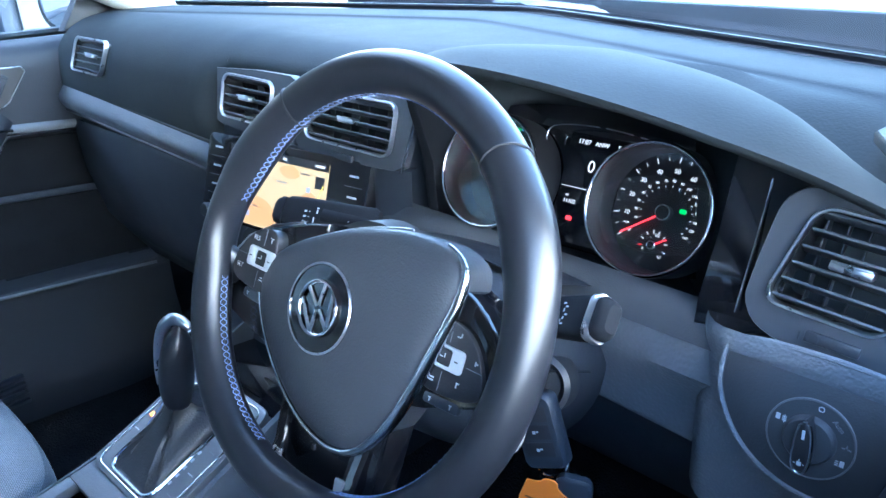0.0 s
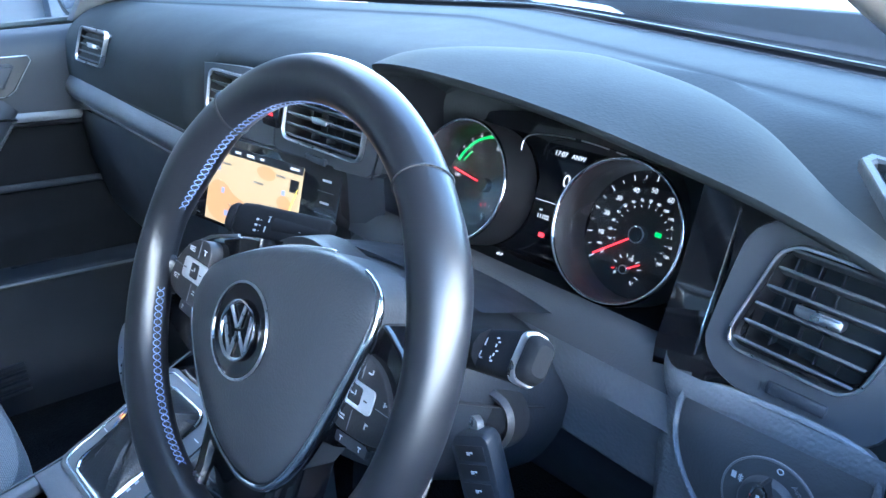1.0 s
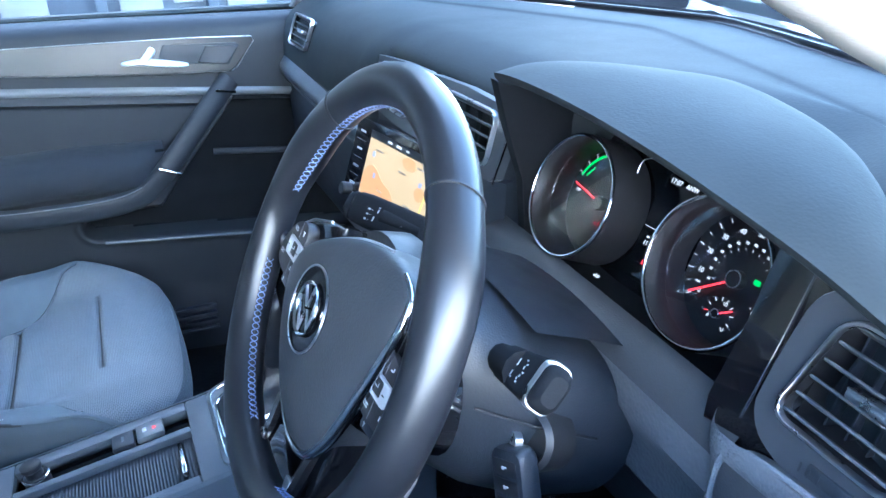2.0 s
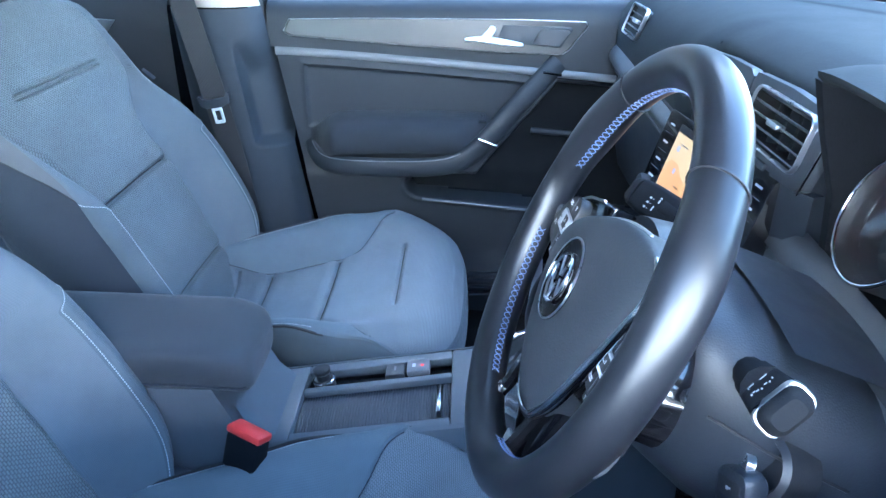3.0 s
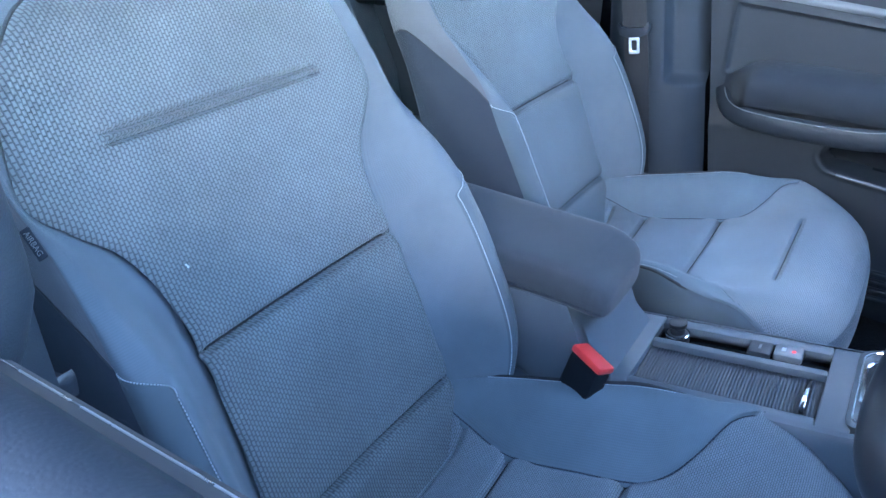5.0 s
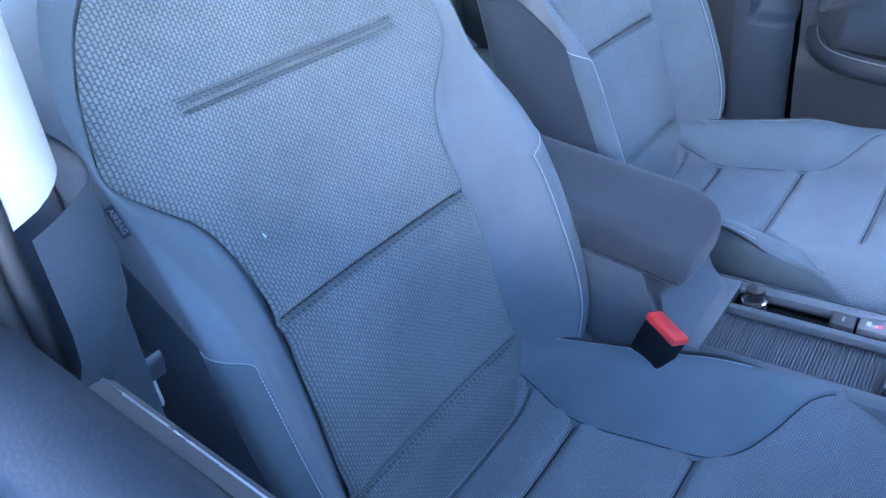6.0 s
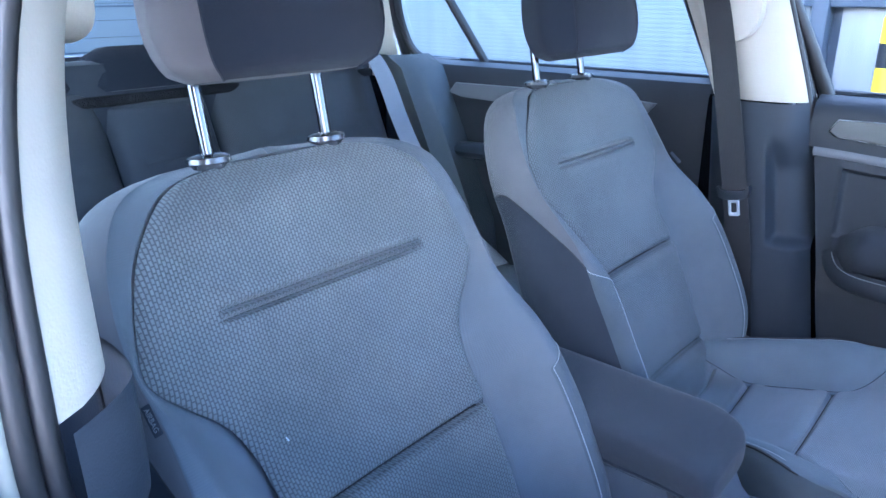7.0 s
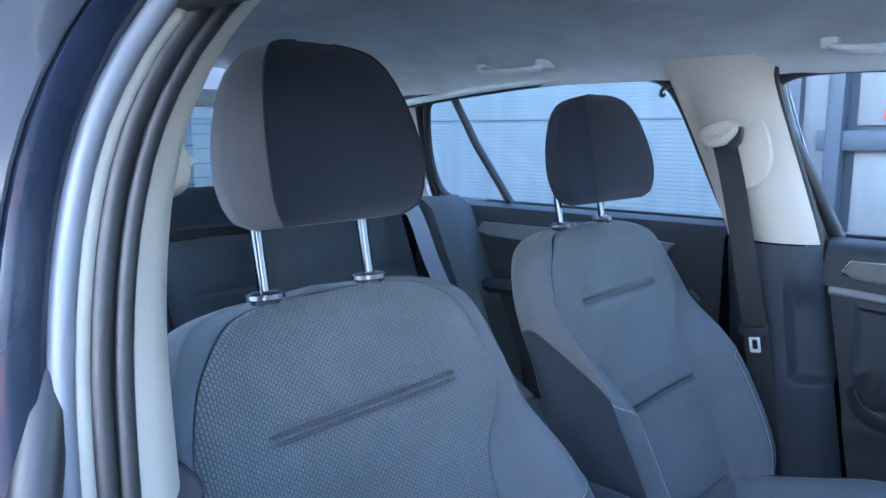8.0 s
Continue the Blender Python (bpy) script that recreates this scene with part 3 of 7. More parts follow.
def grab_handle(y, s):
    g = thing("grab_handle", "pale folded ceiling grab handle", "grab handle", "ceiling grab handles")
    x, z = 0.560 * s, 1.334
    part("bar", tube(smooth_line([(x + 0.012 * s, y - 0.10, z + 0.012), (x - 0.022 * s, y - 0.085, z - 0.012), (x - 0.034 * s, y - 0.03, z - 0.018), (x - 0.034 * s, y + 0.03, z - 0.018), (x - 0.022 * s, y + 0.085, z - 0.012), (x + 0.012 * s, y + 0.10, z + 0.012)], turns=2), 0.014, 10, flat=0.7), M_LINER, g)
    for d in (-0.088, 0.088):
        part("mount", box((0.05, 0.034, 0.03), (x - 0.004 * s, y + d, z), 0.01), M_LINER, g)


grab_handle(-1.16, -1)
grab_handle(-0.38, -1)
hook = tagged(part("coat_hook", tube(smooth_line([(-0.628, -0.800, 1.275), (-0.610, -0.808, 1.271), (-0.606, -0.812, 1.258), (-0.612, -0.808, 1.252), (-0.617, -0.806, 1.258)], turns=2), 0.0036, 8), M_HARD), "small grey plastic coat hook by the window", "coat hook")


# ---- doors ----
def door_front(s, window):
    d = thing("door_1" if window else "door_2", "closed car door with silver trim, padded armrest and storage bin" if window else "closed car door with its window lowered, dark padded sill", "car door", "front doors", "structure")

    def sill_prof(y):
        # from the glass line over the rounded cap down to the silver insert
        sag = -0.012 * max(0, y + 0.1)
        return [(0.775, 0.935 + sag), (0.768, 0.958 + sag), (0.752, 0.966 + sag), (0.735, 0.966 + sag), (0.716, 0.958 + sag), (0.703, 0.940 + sag), (0.699, 0.915 + sag), (0.699, 0.872 + sag - 0.048 * max(0, (y + 0.46) / 0.6) ** 1.15)]

    secs = [[(x * s, y, z) for x, z in sill_prof(y)] for y in steps(-0.486, 0.42, 26)]
    part("sill_cap", loft(secs, ring=False), M_DOOR, d, "dark grained vinyl sill")
    part("glass_seal", tube([(0.772 * s, y, 0.966) for y in steps(-0.48, 0.40, 20)], 0.008, 8), M_RUBBER, d)
    # silver insert with pointed rear end
    m = frame_of((0.6985 * s, 0, 0), (0, 1, 0), (0, 0, 1)) if s < 0 else frame_of((0.6985 * s, 0, 0), (0, -1, 0), (0, 0, 1))
    q = 1 if s < 0 else -1
    zt = lambda y: 0.930 - 0.010 * max(0, y + 0.2)
    zb = lambda y: 0.893 - 0.040 * max(0, (y + 0.45) / 0.6)
    ins = [(-0.452, 0.905), (-0.438, 0.928), (-0.30, zt(-0.3)), (-0.1, zt(-0.1)), (0.05, zt(0.05)), (0.168, zt(0.168) - 0.003), (0.172, zt(0.17) - 0.012), (0.135, 0.866), (0.122, 0.858), (0.0, zb(0.0)), (-0.2, zb(-0.2)), (-0.44, 0.896)]
    ins = [Vector((y * q, z)) for y, z in ins]
    part("silver_insert", plate(ins, m, 0.010, 0.006), M_TRIM, d, "brushed dark silver trim")
    part("insert_edge", tube([m @ Vector((p.x, p.y, 0.0072)) for p in ins], 0.0006, 6, closed=True), M_SATIN, d, "bright edge of the trim")
    rec = [Vector((y * q, z)) for y, z in ((0.0, 0.918), (0.135, 0.914), (0.142, 0.908), (0.118, 0.872), (0.02, 0.882), (-0.01, 0.895))]
    part("handle_recess", plate(rec, m, 0.012, 0.001), M_HARD, d, "dark handle recess")
    spk = [Vector((y * q, z)) for y, z in ((0.078, 0.911), (0.134, 0.909), (0.138, 0.905), (0.116, 0.875), (0.06, 0.881))]
    part("speaker_grille", plate(spk, m, 0.015, 0.002), M_HARD, d, "perforated grey speaker cover")
    hp = [(0.672 * s, -0.078, 0.891), (0.668 * s, -0.05, 0.893), (0.666 * s, -0.02, 0.890), (0.667 * s, 0.018, 0.884), (0.672 * s, 0.040, 0.881)]
    part("release_handle", join(tube(smooth_line(hp, turns=2), [0.003 + 0.0045 * math.sin(math.pi * k / 16) for k in range(17)], 10, flat=0.8), tube(smooth_line([(0.684 * s, -0.022, 0.910), (0.672 * s, -0.026, 0.906), (0.668 * s, -0.040, 0.892)], turns=2), 0.0075, 10)), M_SATIN_PALE, d, "satin silver door handle")
    # satin strip
    zs = lambda y: 0.872 - 0.048 * max(0, (y + 0.46) / 0.6) ** 1.15
    part("satin_strip", grid(lambda k, y: ((0.699 - 0.004 * math.sin(math.pi * k)) * s, y, zs(y) - 0.017 * k), steps(0, 1, 6), steps(-0.474, 0.24, 26)), M_STRIP, d, "satin grey strip")

    # moulded skin: padded insert, plain lower panel and the bin's mouth under the pull handle
    def mouth(y, z):
        """Depth inside the bin's mouth: rounded rear end, upper edge rising under the handle."""
        low = 0.547 - 0.105 * (y + 0.19)
        high = 0.600 + 1.20 * max(0.0, y + 0.050)
        d = min(z - low, min(high, zs(y) - 0.022) - z, 0.9)
        e = y + 0.207
        r = 0.028
        return r - math.hypot(max(0.0, r - d), max(0.0, r - e))

    def skin_at(y, z):
        edge = min(y + 0.418, (z - 0.690) / 1.56 - (y + 0.012) + 0.02, z - 0.700, zs(y) - 0.030 - z)
        insert = 0.006 * ease(edge, [(-0.004, 0), (0.010, 1)]) - 0.004 * math.exp(-((edge - 0.002) / 0.004) ** 2)
        lower = 0.010 * ease(z, [(0.585, 1), (0.640, 0)])
        rim_ = 0.004 * math.exp(-((mouth(y, z) + 0.006) / 0.006) ** 2)
        return 0.697 + insert - lower - rim_ + 0.046 * ease(mouth(y, z), [(-0.001, 0), (0.014, 1)]) - 0.02 * ease(z, [(0.30, 1), (0.42, 0)])

    def skin(y, k):
        z = zs(y) - 0.017 - k
        yy = y + 0.17 * max(0, (0.85 - z)) * ease(y, [(-0.47, 1), (-0.30, 0)])
        return (skin_at(yy, z) * s, yy, z)

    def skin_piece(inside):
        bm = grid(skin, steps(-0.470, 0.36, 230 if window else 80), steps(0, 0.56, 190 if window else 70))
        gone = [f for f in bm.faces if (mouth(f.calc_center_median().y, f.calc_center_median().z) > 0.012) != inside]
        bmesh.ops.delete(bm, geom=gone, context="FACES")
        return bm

    part("door_skin", skin_piece(False), M_DOOR, d, "dark grained door skin with storage bin")
    # black plastic lining; its near-black also carries the shade inside the recess
    part("bin_liner", skin_piece(True), M_MATT, d, "black storage bin lining, darkened further for the recess shade")
    part("bin_ledge", tube([(0.728 * s, y, 0.690 - 0.10 * (y - 0.05)) for y in steps(0.070, 0.30, 6)], 0.007, 8, flat=0.6, up=(1, 0, 0)), M_HARD, d, "dark ledge inside the bin")
    part("bin_lip", tube([((skin_at(y, 0.547 - 0.105 * (y + 0.19) - 0.004) - 0.001) * s, y, 0.543 - 0.105 * (y + 0.19)) for y in steps(-0.170, 0.33, 30)], 0.0035, 8), M_CONSOLE, d, "smooth edge of the bin")

    def arm_prof(y):
        k = ease(y, [(-0.412, 0.0), (-0.350, 1.0), (-0.10, 1.0), (-0.02, 0.45)])
        o = 0.066 * k
        t = 0.728 - 0.030 * ease(y, [(-0.412, 1), (-0.345, 0)]) + 0.006 * math.sin(math.pi * min(1, max(0, (y + 0.41) / 0.40)))
        return [(0.702, t + 0.004), (0.698 - o * 0.22, t + 0.0035), (0.696 - o * 0.50, t + 0.0005), (0.694 - o * 0.74, t - 0.006), (0.692 - o * 0.90, t - 0.015), (0.690 - o * 0.98, t - 0.028), (0.690 - o, t - 0.045), (0.690 - o * 0.97, t - 0.062), (0.692 - o * 0.88, t - 0.072), (0.702, t - 0.078)]

    part("armrest_pad", loft([[(x * s, y, z) for x, z in arm_prof(y)] for y in steps(-0.412, -0.030, 44)], ring=False), M_CLOTH_TRIM, d, "soft padded armrest")
    # hard shell under the pad, running up into the slanted pull handle
    run = smooth_line([(0.700, -0.408, 0.672), (0.676, -0.398, 0.650), (0.652, -0.376, 0.636), (0.634, -0.330, 0.633), (0.629, -0.24, 0.632), (0.629, -0.135, 0.633), (0.632, -0.075, 0.648), (0.637, -0.030, 0.692), (0.650, 0.020, 0.748), (0.672, 0.072, 0.800), (0.697, 0.117, 0.842)], turns=3)
    part("pull_handle", tube([(x * s, y, z) for x, y, z in run], 0.0210, 18, flat=0.46, up=(1, 0, 0)), M_DOOR, d, "armrest shell and slanted grab handle")
    # thin pale tube drawn as the highlight on the shell's edge
    part("shell_highlight", tube([((p[0] - 0.0095) * s, p[1] - 0.004, p[2] + 0.0165) for p in run[8:52]], 0.0010, 6), M_STRIP, d, "pale line for the highlight along the shell edge")
    part("window_switch", box((0.012, 0.016, 0.004), (0.640 * s, -0.040, 0.730), 0.001), M_MATT, d, "black window switch")
    part("chrome_cap", tube([(0.620 * s, -0.048, 0.699), (0.622 * s, -0.008, 0.683)], 0.0026, 8), M_CHROME, d)
    part("chrome_cap", tube([(0.662 * s, 0.082, 0.828), (0.674 * s, 0.122, 0.820)], 0.0026, 8), M_CHROME, d)
    for k in range(4):
        part("grille_slat", box((0.012, 0.085, 0.007), (0.650 * s, -0.022, 0.318 + 0.018 * k), 0.002), M_HARD, d)
    # outer panel and window frame
    part("outer_skin", grid(lambda y, z: ((0.80 + 0.075 * math.sin(math.pi * min(1, max(0, (z - 0.25) / 0.8))) - 0.02 * max(0, (z - 0.8) / 0.16)) * s, y, z), steps(-0.55, 0.55, 12), steps(0.25, 0.955, 16)), M_DARKPAINT, d, "dark painted outer skin")
    part("outer_sill", loft([[(x * s, y, z) for x, z in ((0.776, 0.930), (0.786, 0.962), (0.80, 0.966), (0.835, 0.950), (0.84, 0.92))] for y in steps(-0.54, 0.46, 6)], ring=False), M_PIANO, d, "black outer waist trim")
    fr = smooth_line([(0.760 * s, -0.478, 0.962), (0.715 * s, -0.535, 1.10), (0.672 * s, -0.592, 1.225), (0.655 * s, -0.600, 1.285), (0.650 * s, -0.50, 1.305), (0.655 * s, -0.2, 1.29), (0.675 * s, 0.05, 1.225), (0.725 * s, 0.30, 1.09), (0.755 * s, 0.45, 0.99)], turns=3)
    part("window_frame", tube(fr, 0.014, 10), M_RUBBER, d, "black window frame")
    part("frame_moulding", tube([Vector(p) + Vector((0.022 * s, -0.010, 0.006)) for p in fr], 0.010, 8), M_PIANO, d)
    if window:
        pane = part("window_pane", grid(lambda u, k: ((0.763 - 0.112 * k) * s, -0.475 - 0.125 * k + u * (0.93 - 0.62 * k), 0.962 + 0.335 * k), steps(0, 1, 6), steps(0, 1, 6)), M_GLASS, d, "raised clear window glass")
        pane.visible_shadow = False
        # mirror triangle
        part("mirror_triangle", plate([Vector((0.26, 0.97)), Vector((0.43, 0.97)), Vector((0.41, 1.02)), Vector((0.32, 1.06))], frame_of((-0.735, 0, 0), (0, 1, 0), (0, 0, 1)), 0.02, 0.004), M_DARK, d, "black mirror base cover")
    return d


door_front(-1, True)
driver_door = door_front(1, False)
driver_door.location = (0.032, 0, -0.045)
mir = thing("door_mirror", "black-backed exterior door mirror", "door mirror")
mm = frame_of((-0.90, 0.36, 1.01), (0.94, 0.34, 0), (0, 0, 1))
part("housing", loft([[mm @ Vector((p.x * k, p.y * k, z)) for p in round_rect(0.20, 0.135, 0.05)] for k, z in ((1.0, 0.0), (1.05, -0.02), (1.0, -0.05), (0.8, -0.075), (0.4, -0.09))]), M_DARKPAINT, mir)
part("mirror_glass", plate(round_rect(0.18, 0.115, 0.045), mm, 0.002, 0.0005), gloss("mirror_silver", (0.9, 0.9, 0.9), 0.03, 1.0, 0.02), mir, "silvered mirror glass")
part("arm", tube([(-0.86, 0.37, 0.98), (-0.78, 0.38, 0.985)], 0.022, 10), M_DARK, mir)


def door_rear(s):
    d = thing("door_3" if s < 0 else "door_4", "closed rear car door with fixed quarter light", "car door", "rear doors", "structure")
    prof = [(0.775, 0.945), (0.762, 0.978), (0.740, 0.982), (0.715, 0.972), (0.700, 0.945), (0.697, 0.90), (0.697, 0.50), (0.69, 0.30)]
    part("door_skin", loft([[((x) * s, y, z) for x, z in prof] for y in steps(-1.62, -0.690, 20)], ring=False), M_DOOR, d, "dark grained door skin")
    m = frame_of((0.697 * s, 0, 0), (0, 1, 0), (0, 0, 1)) if s < 0 else frame_of((0.697 * s, 0, 0), (0, -1, 0), (0, 0, 1))
    q = 1 if s < 0 else -1
    part("silver_insert", plate([Vector((y * q, z)) for y, z in ((-1.38, 0.905), (-1.36, 0.93), (-0.95, 0.935), (-0.80, 0.925), (-0.84, 0.88), (-1.0, 0.885), (-1.34, 0.895))], m, 0.010, 0.006), M_STRIP, d, "satin grey trim")
    part("release_handle", tube(smooth_line([(0.676 * s, -0.93, 0.915), (0.668 * s, -0.87, 0.917), (0.670 * s, -0.82, 0.905)], turns=2), 0.007, 8), M_CHROME, d, "chrome door handle")
    part("armrest_pad", tube(smooth_line([(0.675 * s, -1.35, 0.76), (0.655 * s, -1.2, 0.77), (0.655 * s, -0.95, 0.765), (0.675 * s, -0.82, 0.74)], turns=2), 0.035, 12, flat=0.6, up=(0, 0, 1)), M_HARD, d)
    part("quarter_bar", tube([(0.765 * s, -1.315, 0.975), (0.705 * s, -1.395, 1.14), (0.655 * s, -1.44, 1.275)], 0.011, 8), M_RUBBER, d, "black quarter light divider")
    gl = part("window_pane", grid(lambda u, k: ((0.768 - 0.118 * k) * s, -1.59 + 0.03 * k + u * (0.90 - 0.15 * k), 0.972 + 0.33 * k), steps(0, 1, 6), steps(0, 1, 6)), M_GLASS_REAR, d, "green-tinted window glass")
    gl.visible_shadow = False
    part("window_frame", tube(smooth_line([(0.765 * s, -1.40, 0.975), (0.762 * s, -1.560, 0.972), (0.722 * s, -1.585, 1.08), (0.685 * s, -1.565, 1.20), (0.655 * s, -1.535, 1.27), (0.642 * s, -1.44, 1.285), (0.645 * s, -1.1, 1.302), (0.645 * s, -0.87, 1.308), (0.660 * s, -0.80, 1.275), (0.70 * s, -0.745, 1.12), (0.757 * s, -0.700, 0.98)], turns=3), 0.011, 8), M_RUBBER, d, "black window frame")
    part("glass_seal", tube([(0.770 * s, y, 0.980) for y in steps(-1.5, -0.70, 10)], 0.007, 8), M_RUBBER, d)
    part("outer_skin", grid(lambda y, z: ((0.80 + 0.075 * math.sin(math.pi * min(1, max(0, (z - 0.25) / 0.8)))) * s, y, z), steps(-1.75, -0.56, 12), steps(0.25, 0.96, 14)), M_DARKPAINT, d, "dark painted outer skin")
    return d


door_rear(-1)
door_rear(1)

# ---- seats ----
SEAT_Y, SEAT_Z = -0.481, 0.45
SN, CS = 0.415, 0.910
HALF_PANEL = [(-0.06, 0.135), (0.0, 0.150), (0.05, 0.155), (0.15, 0.152), (0.255, 0.148), (0.32, 0.150), (0.37, 0.168), (0.402, 0.198), (0.43, 0.221), (0.46, 0.221), (0.52, 0.204), (0.56, 0.180), (0.592, 0.140), (0.606, 0.085), (0.610, 0.0)]
HALF_OUT = [(-0.06, 0.150), (-0.03, 0.172), (0.0, 0.197), (0.04, 0.226), (0.09, 0.243), (0.18, 0.250), (0.28, 0.247), (0.34, 0.240), (0.40, 0.233), (0.45, 0.236), (0.50, 0.232), (0.55, 0.218), (0.585, 0.193), (0.606, 0.153), (0.618, 0.09), (0.622, 0.0)]


def catmull(x, table):
    """Smooth value through (x, value) pairs."""
    if x <= table[0][0]:
        return table[0][1]
    for i in range(len(table) - 1):
        (a, va), (b, vb) = table[i], table[i + 1]
        if x <= b:
            p0 = table[max(0, i - 1)]
            p3 = table[min(len(table) - 1, i + 2)]
            k = (x - a) / (b - a)
            ma = (vb - p0[1]) / (b - p0[0]) * (b - a)
            mb = (p3[1] - va) / (p3[0] - a) * (b - a)
            return (2 * k ** 3 - 3 * k * k + 1) * va + (k ** 3 - 2 * k * k + k) * ma + (-2 * k ** 3 + 3 * k * k) * vb + (k ** 3 - k * k) * mb
    return table[-1][1]


def seat(x0, dy, dz, label, raised=0.080, nod=0.060, cheeks=None):
    st = thing("bucket_seat", label, "car seat", "front seats", at=(x0, SEAT_Y + dy, 0.30))

    def P(u, v, w):
        return Vector((x0 + u, SEAT_Y + dy - SN * v + CS * w, SEAT_Z + dz + CS * v + SN * w))

    def proud(v):
        return catmull(v, [(-0.06, 0.024), (-0.02, 0.042), (0.02, 0.070), (0.08, 0.090), (0.18, 0.094), (0.27, 0.088), (0.32, 0.070), (0.37, 0.044), (0.42, 0.022), (0.5, 0.006), (0.62, -0.010)]) - lumbar(v)

    def lumbar(v):
        return 0.018 * math.exp(-((v - 0.20) / 0.13) ** 2)

    def cav(v):
        return -0.010 * math.sin(math.pi * min(1, max(0, (v + 0.05) / 0.62))) + lumbar(v)

    def groove(d, w):
        return math.exp(-((d / w) ** 2))

    def panel(a, v):
        hw = catmull(v, HALF_PANEL)
        u = a * hw
        w = cav(v) - 0.006 * (1 - a * a) + 0.004
        w -= (1 - 0.75 * max(0, (abs(a) - 0.9) / 0.1)) * (0.017 * groove(v - 0.259, 0.0042) + 0.014 * groove(v - 0.052, 0.0042))
        w += 0.0045 * groove(v - 0.280, 0.016) + 0.0045 * groove(v - 0.238, 0.014) + 0.003 * groove(v - 0.075, 0.014) + 0.003 * groove(v - 0.030, 0.012)
        if abs(u) < 0.140:
            soft = min(1, (0.140 - abs(u)) / 0.012)
            w -= soft * (0.010 * groove(v - 0.4712, 0.0024) + 0.011 * groove(v - 0.4622, 0.0024)) - soft * 0.004 * groove(v - 0.4667, 0.0030) - soft * 0.003 * (groove(v - 0.480, 0.007) + groove(v - 0.453, 0.007))
        w -= 0.007 * max(0, (abs(a) - 0.93) / 0.07) ** 1.5
        w -= 0.030 * max(0, (v - 0.555) / 0.055) ** 2
        return P(u, v, w)

    vs = sorted(set([round(v, 4) for v in steps(-0.055, 0.607, 120)] + steps(0.248, 0.270, 14) + steps(0.452, 0.482, 44) + steps(0.042, 0.062, 12)))
    asx = steps(-1, 1, 56)
    part("backrest_panel", grid(panel, asx, vs, uv=lambda a, v: (a * catmull(v, HALF_PANEL), v)), M_KNIT, st, "ribbed grey cloth centre panel")
    for s, side in ((-1, "inner"), (1, "outer")):
        def bolster(k, v, s=s):
            """k: 0 under the panel seam, 1 at the outer crest."""
            hw = catmull(v, HALF_PANEL)
            out = max(catmull(v, HALF_OUT), hw + 0.004)
            tip = max(0.0, (v - 0.555) / 0.055)
            u = hw + (out - hw) * (1 - (1 - k) ** 1.5)
            roll = ease(v, [(0.25, 1.0), (0.36, 0.0)])
            rise = ease(k, [(0, 0), (0.72 - 0.14 * roll, 0.98), (1.0, 1.0)]) - 0.06 * max(0, (k - 0.8) / 0.2) ** 2 - 0.24 * roll * max(0, (k - 0.56) / 0.44) ** 1.6
            tuck = max(0.0, 1 - k / 0.07)
            w = cav(v) - 0.003 + proud(v) * rise - 0.012 * tuck - 0.030 * tip ** 2
            return P(s * (u - 0.007 * tuck), v, w)

        def cut(v):
            """Where the smooth cloth ends: at the crest above, at the stitched seam below."""
            low_cut = 0.56 if s > 0 else 0.47
            return low_cut + (1 - low_cut) * ease(v, [(0.268, 0.0), (0.300, 1.0)])

        part("bolster", grid(lambda k, v: bolster(k * cut(v), v), steps(0, 1, 22), sorted(set(steps(-0.055, 0.621, 80) + steps(0.262, 0.304, 16))), uv=lambda k, v: (0.12 * k, v)), M_WEAVE, st, "smooth grey cloth side bolster")
        part("side_panel", grid(lambda k, v: bolster(cut(v) + (1 - cut(v)) * k, v), steps(0, 1, 10), sorted(set(steps(-0.055, 0.2995, 44) + steps(0.262, 0.2995, 14))), uv=lambda k, v: (0.08 * k, v)), M_SKIRT, st, "darker cloth panel below the stitched seam")

        def flank(k, v, s=s):
            hw = catmull(v, HALF_PANEL)
            out = max(catmull(v, HALF_OUT), hw + 0.004)
            w0 = cav(v) - 0.003 + proud(v) * (0.94 - 0.24 * ease(v, [(0.25, 1.0), (0.36, 0.0)])) - 0.030 * max(0.0, (v - 0.555) / 0.055) ** 2
            deep = -0.115 + 0.03 * max(0, (v - 0.3) / 0.3)
            w = w0 + (deep - w0) * k
            u = out + 0.020 * math.sin(math.pi * min(1, k * 1.1)) ** 0.8 * min(1, out / 0.15) - 0.045 * max(0, (k - 0.7) / 0.3) ** 2 * min(1, out / 0.1)
            return P(s * max(u, 0.0), v, w)

        ks = [0, 0.02, 0.05, 0.09, 0.14, 0.2, 0.28, 0.36, 0.45, 0.55, 0.65, 0.74, 0.82, 0.9, 1.0]

        def brink(k):
            """Height of the curved seam that parts the dark flank from the shoulder."""
            return 0.302 + 0.148 * (1 - max(0.0, 1 - k / 0.55) ** 2.0)

        part("flank", grid(lambda k, q: flank(k, -0.055 + (brink(k) + 0.055) * q), ks, steps(0, 1, 44), uv=lambda k, q: (0.12 * k, 0.45 * q)), M_SIDE, st, "dark cloth flank")
        part("shoulder", grid(lambda k, q: flank(k, brink(k) + (0.621 - brink(k)) * q), ks, steps(0, 1, 40), uv=lambda k, q: (0.12 * k, 0.25 * q)), M_SHOULDER, st, "lighter cloth shoulder")
        part("shoulder_seam", tube([flank(k, brink(k)) + (P(s * 0.0004, 0, 0) - P(0, 0, 0)) for k in ks], 0.0010, 5), M_DARK, st)
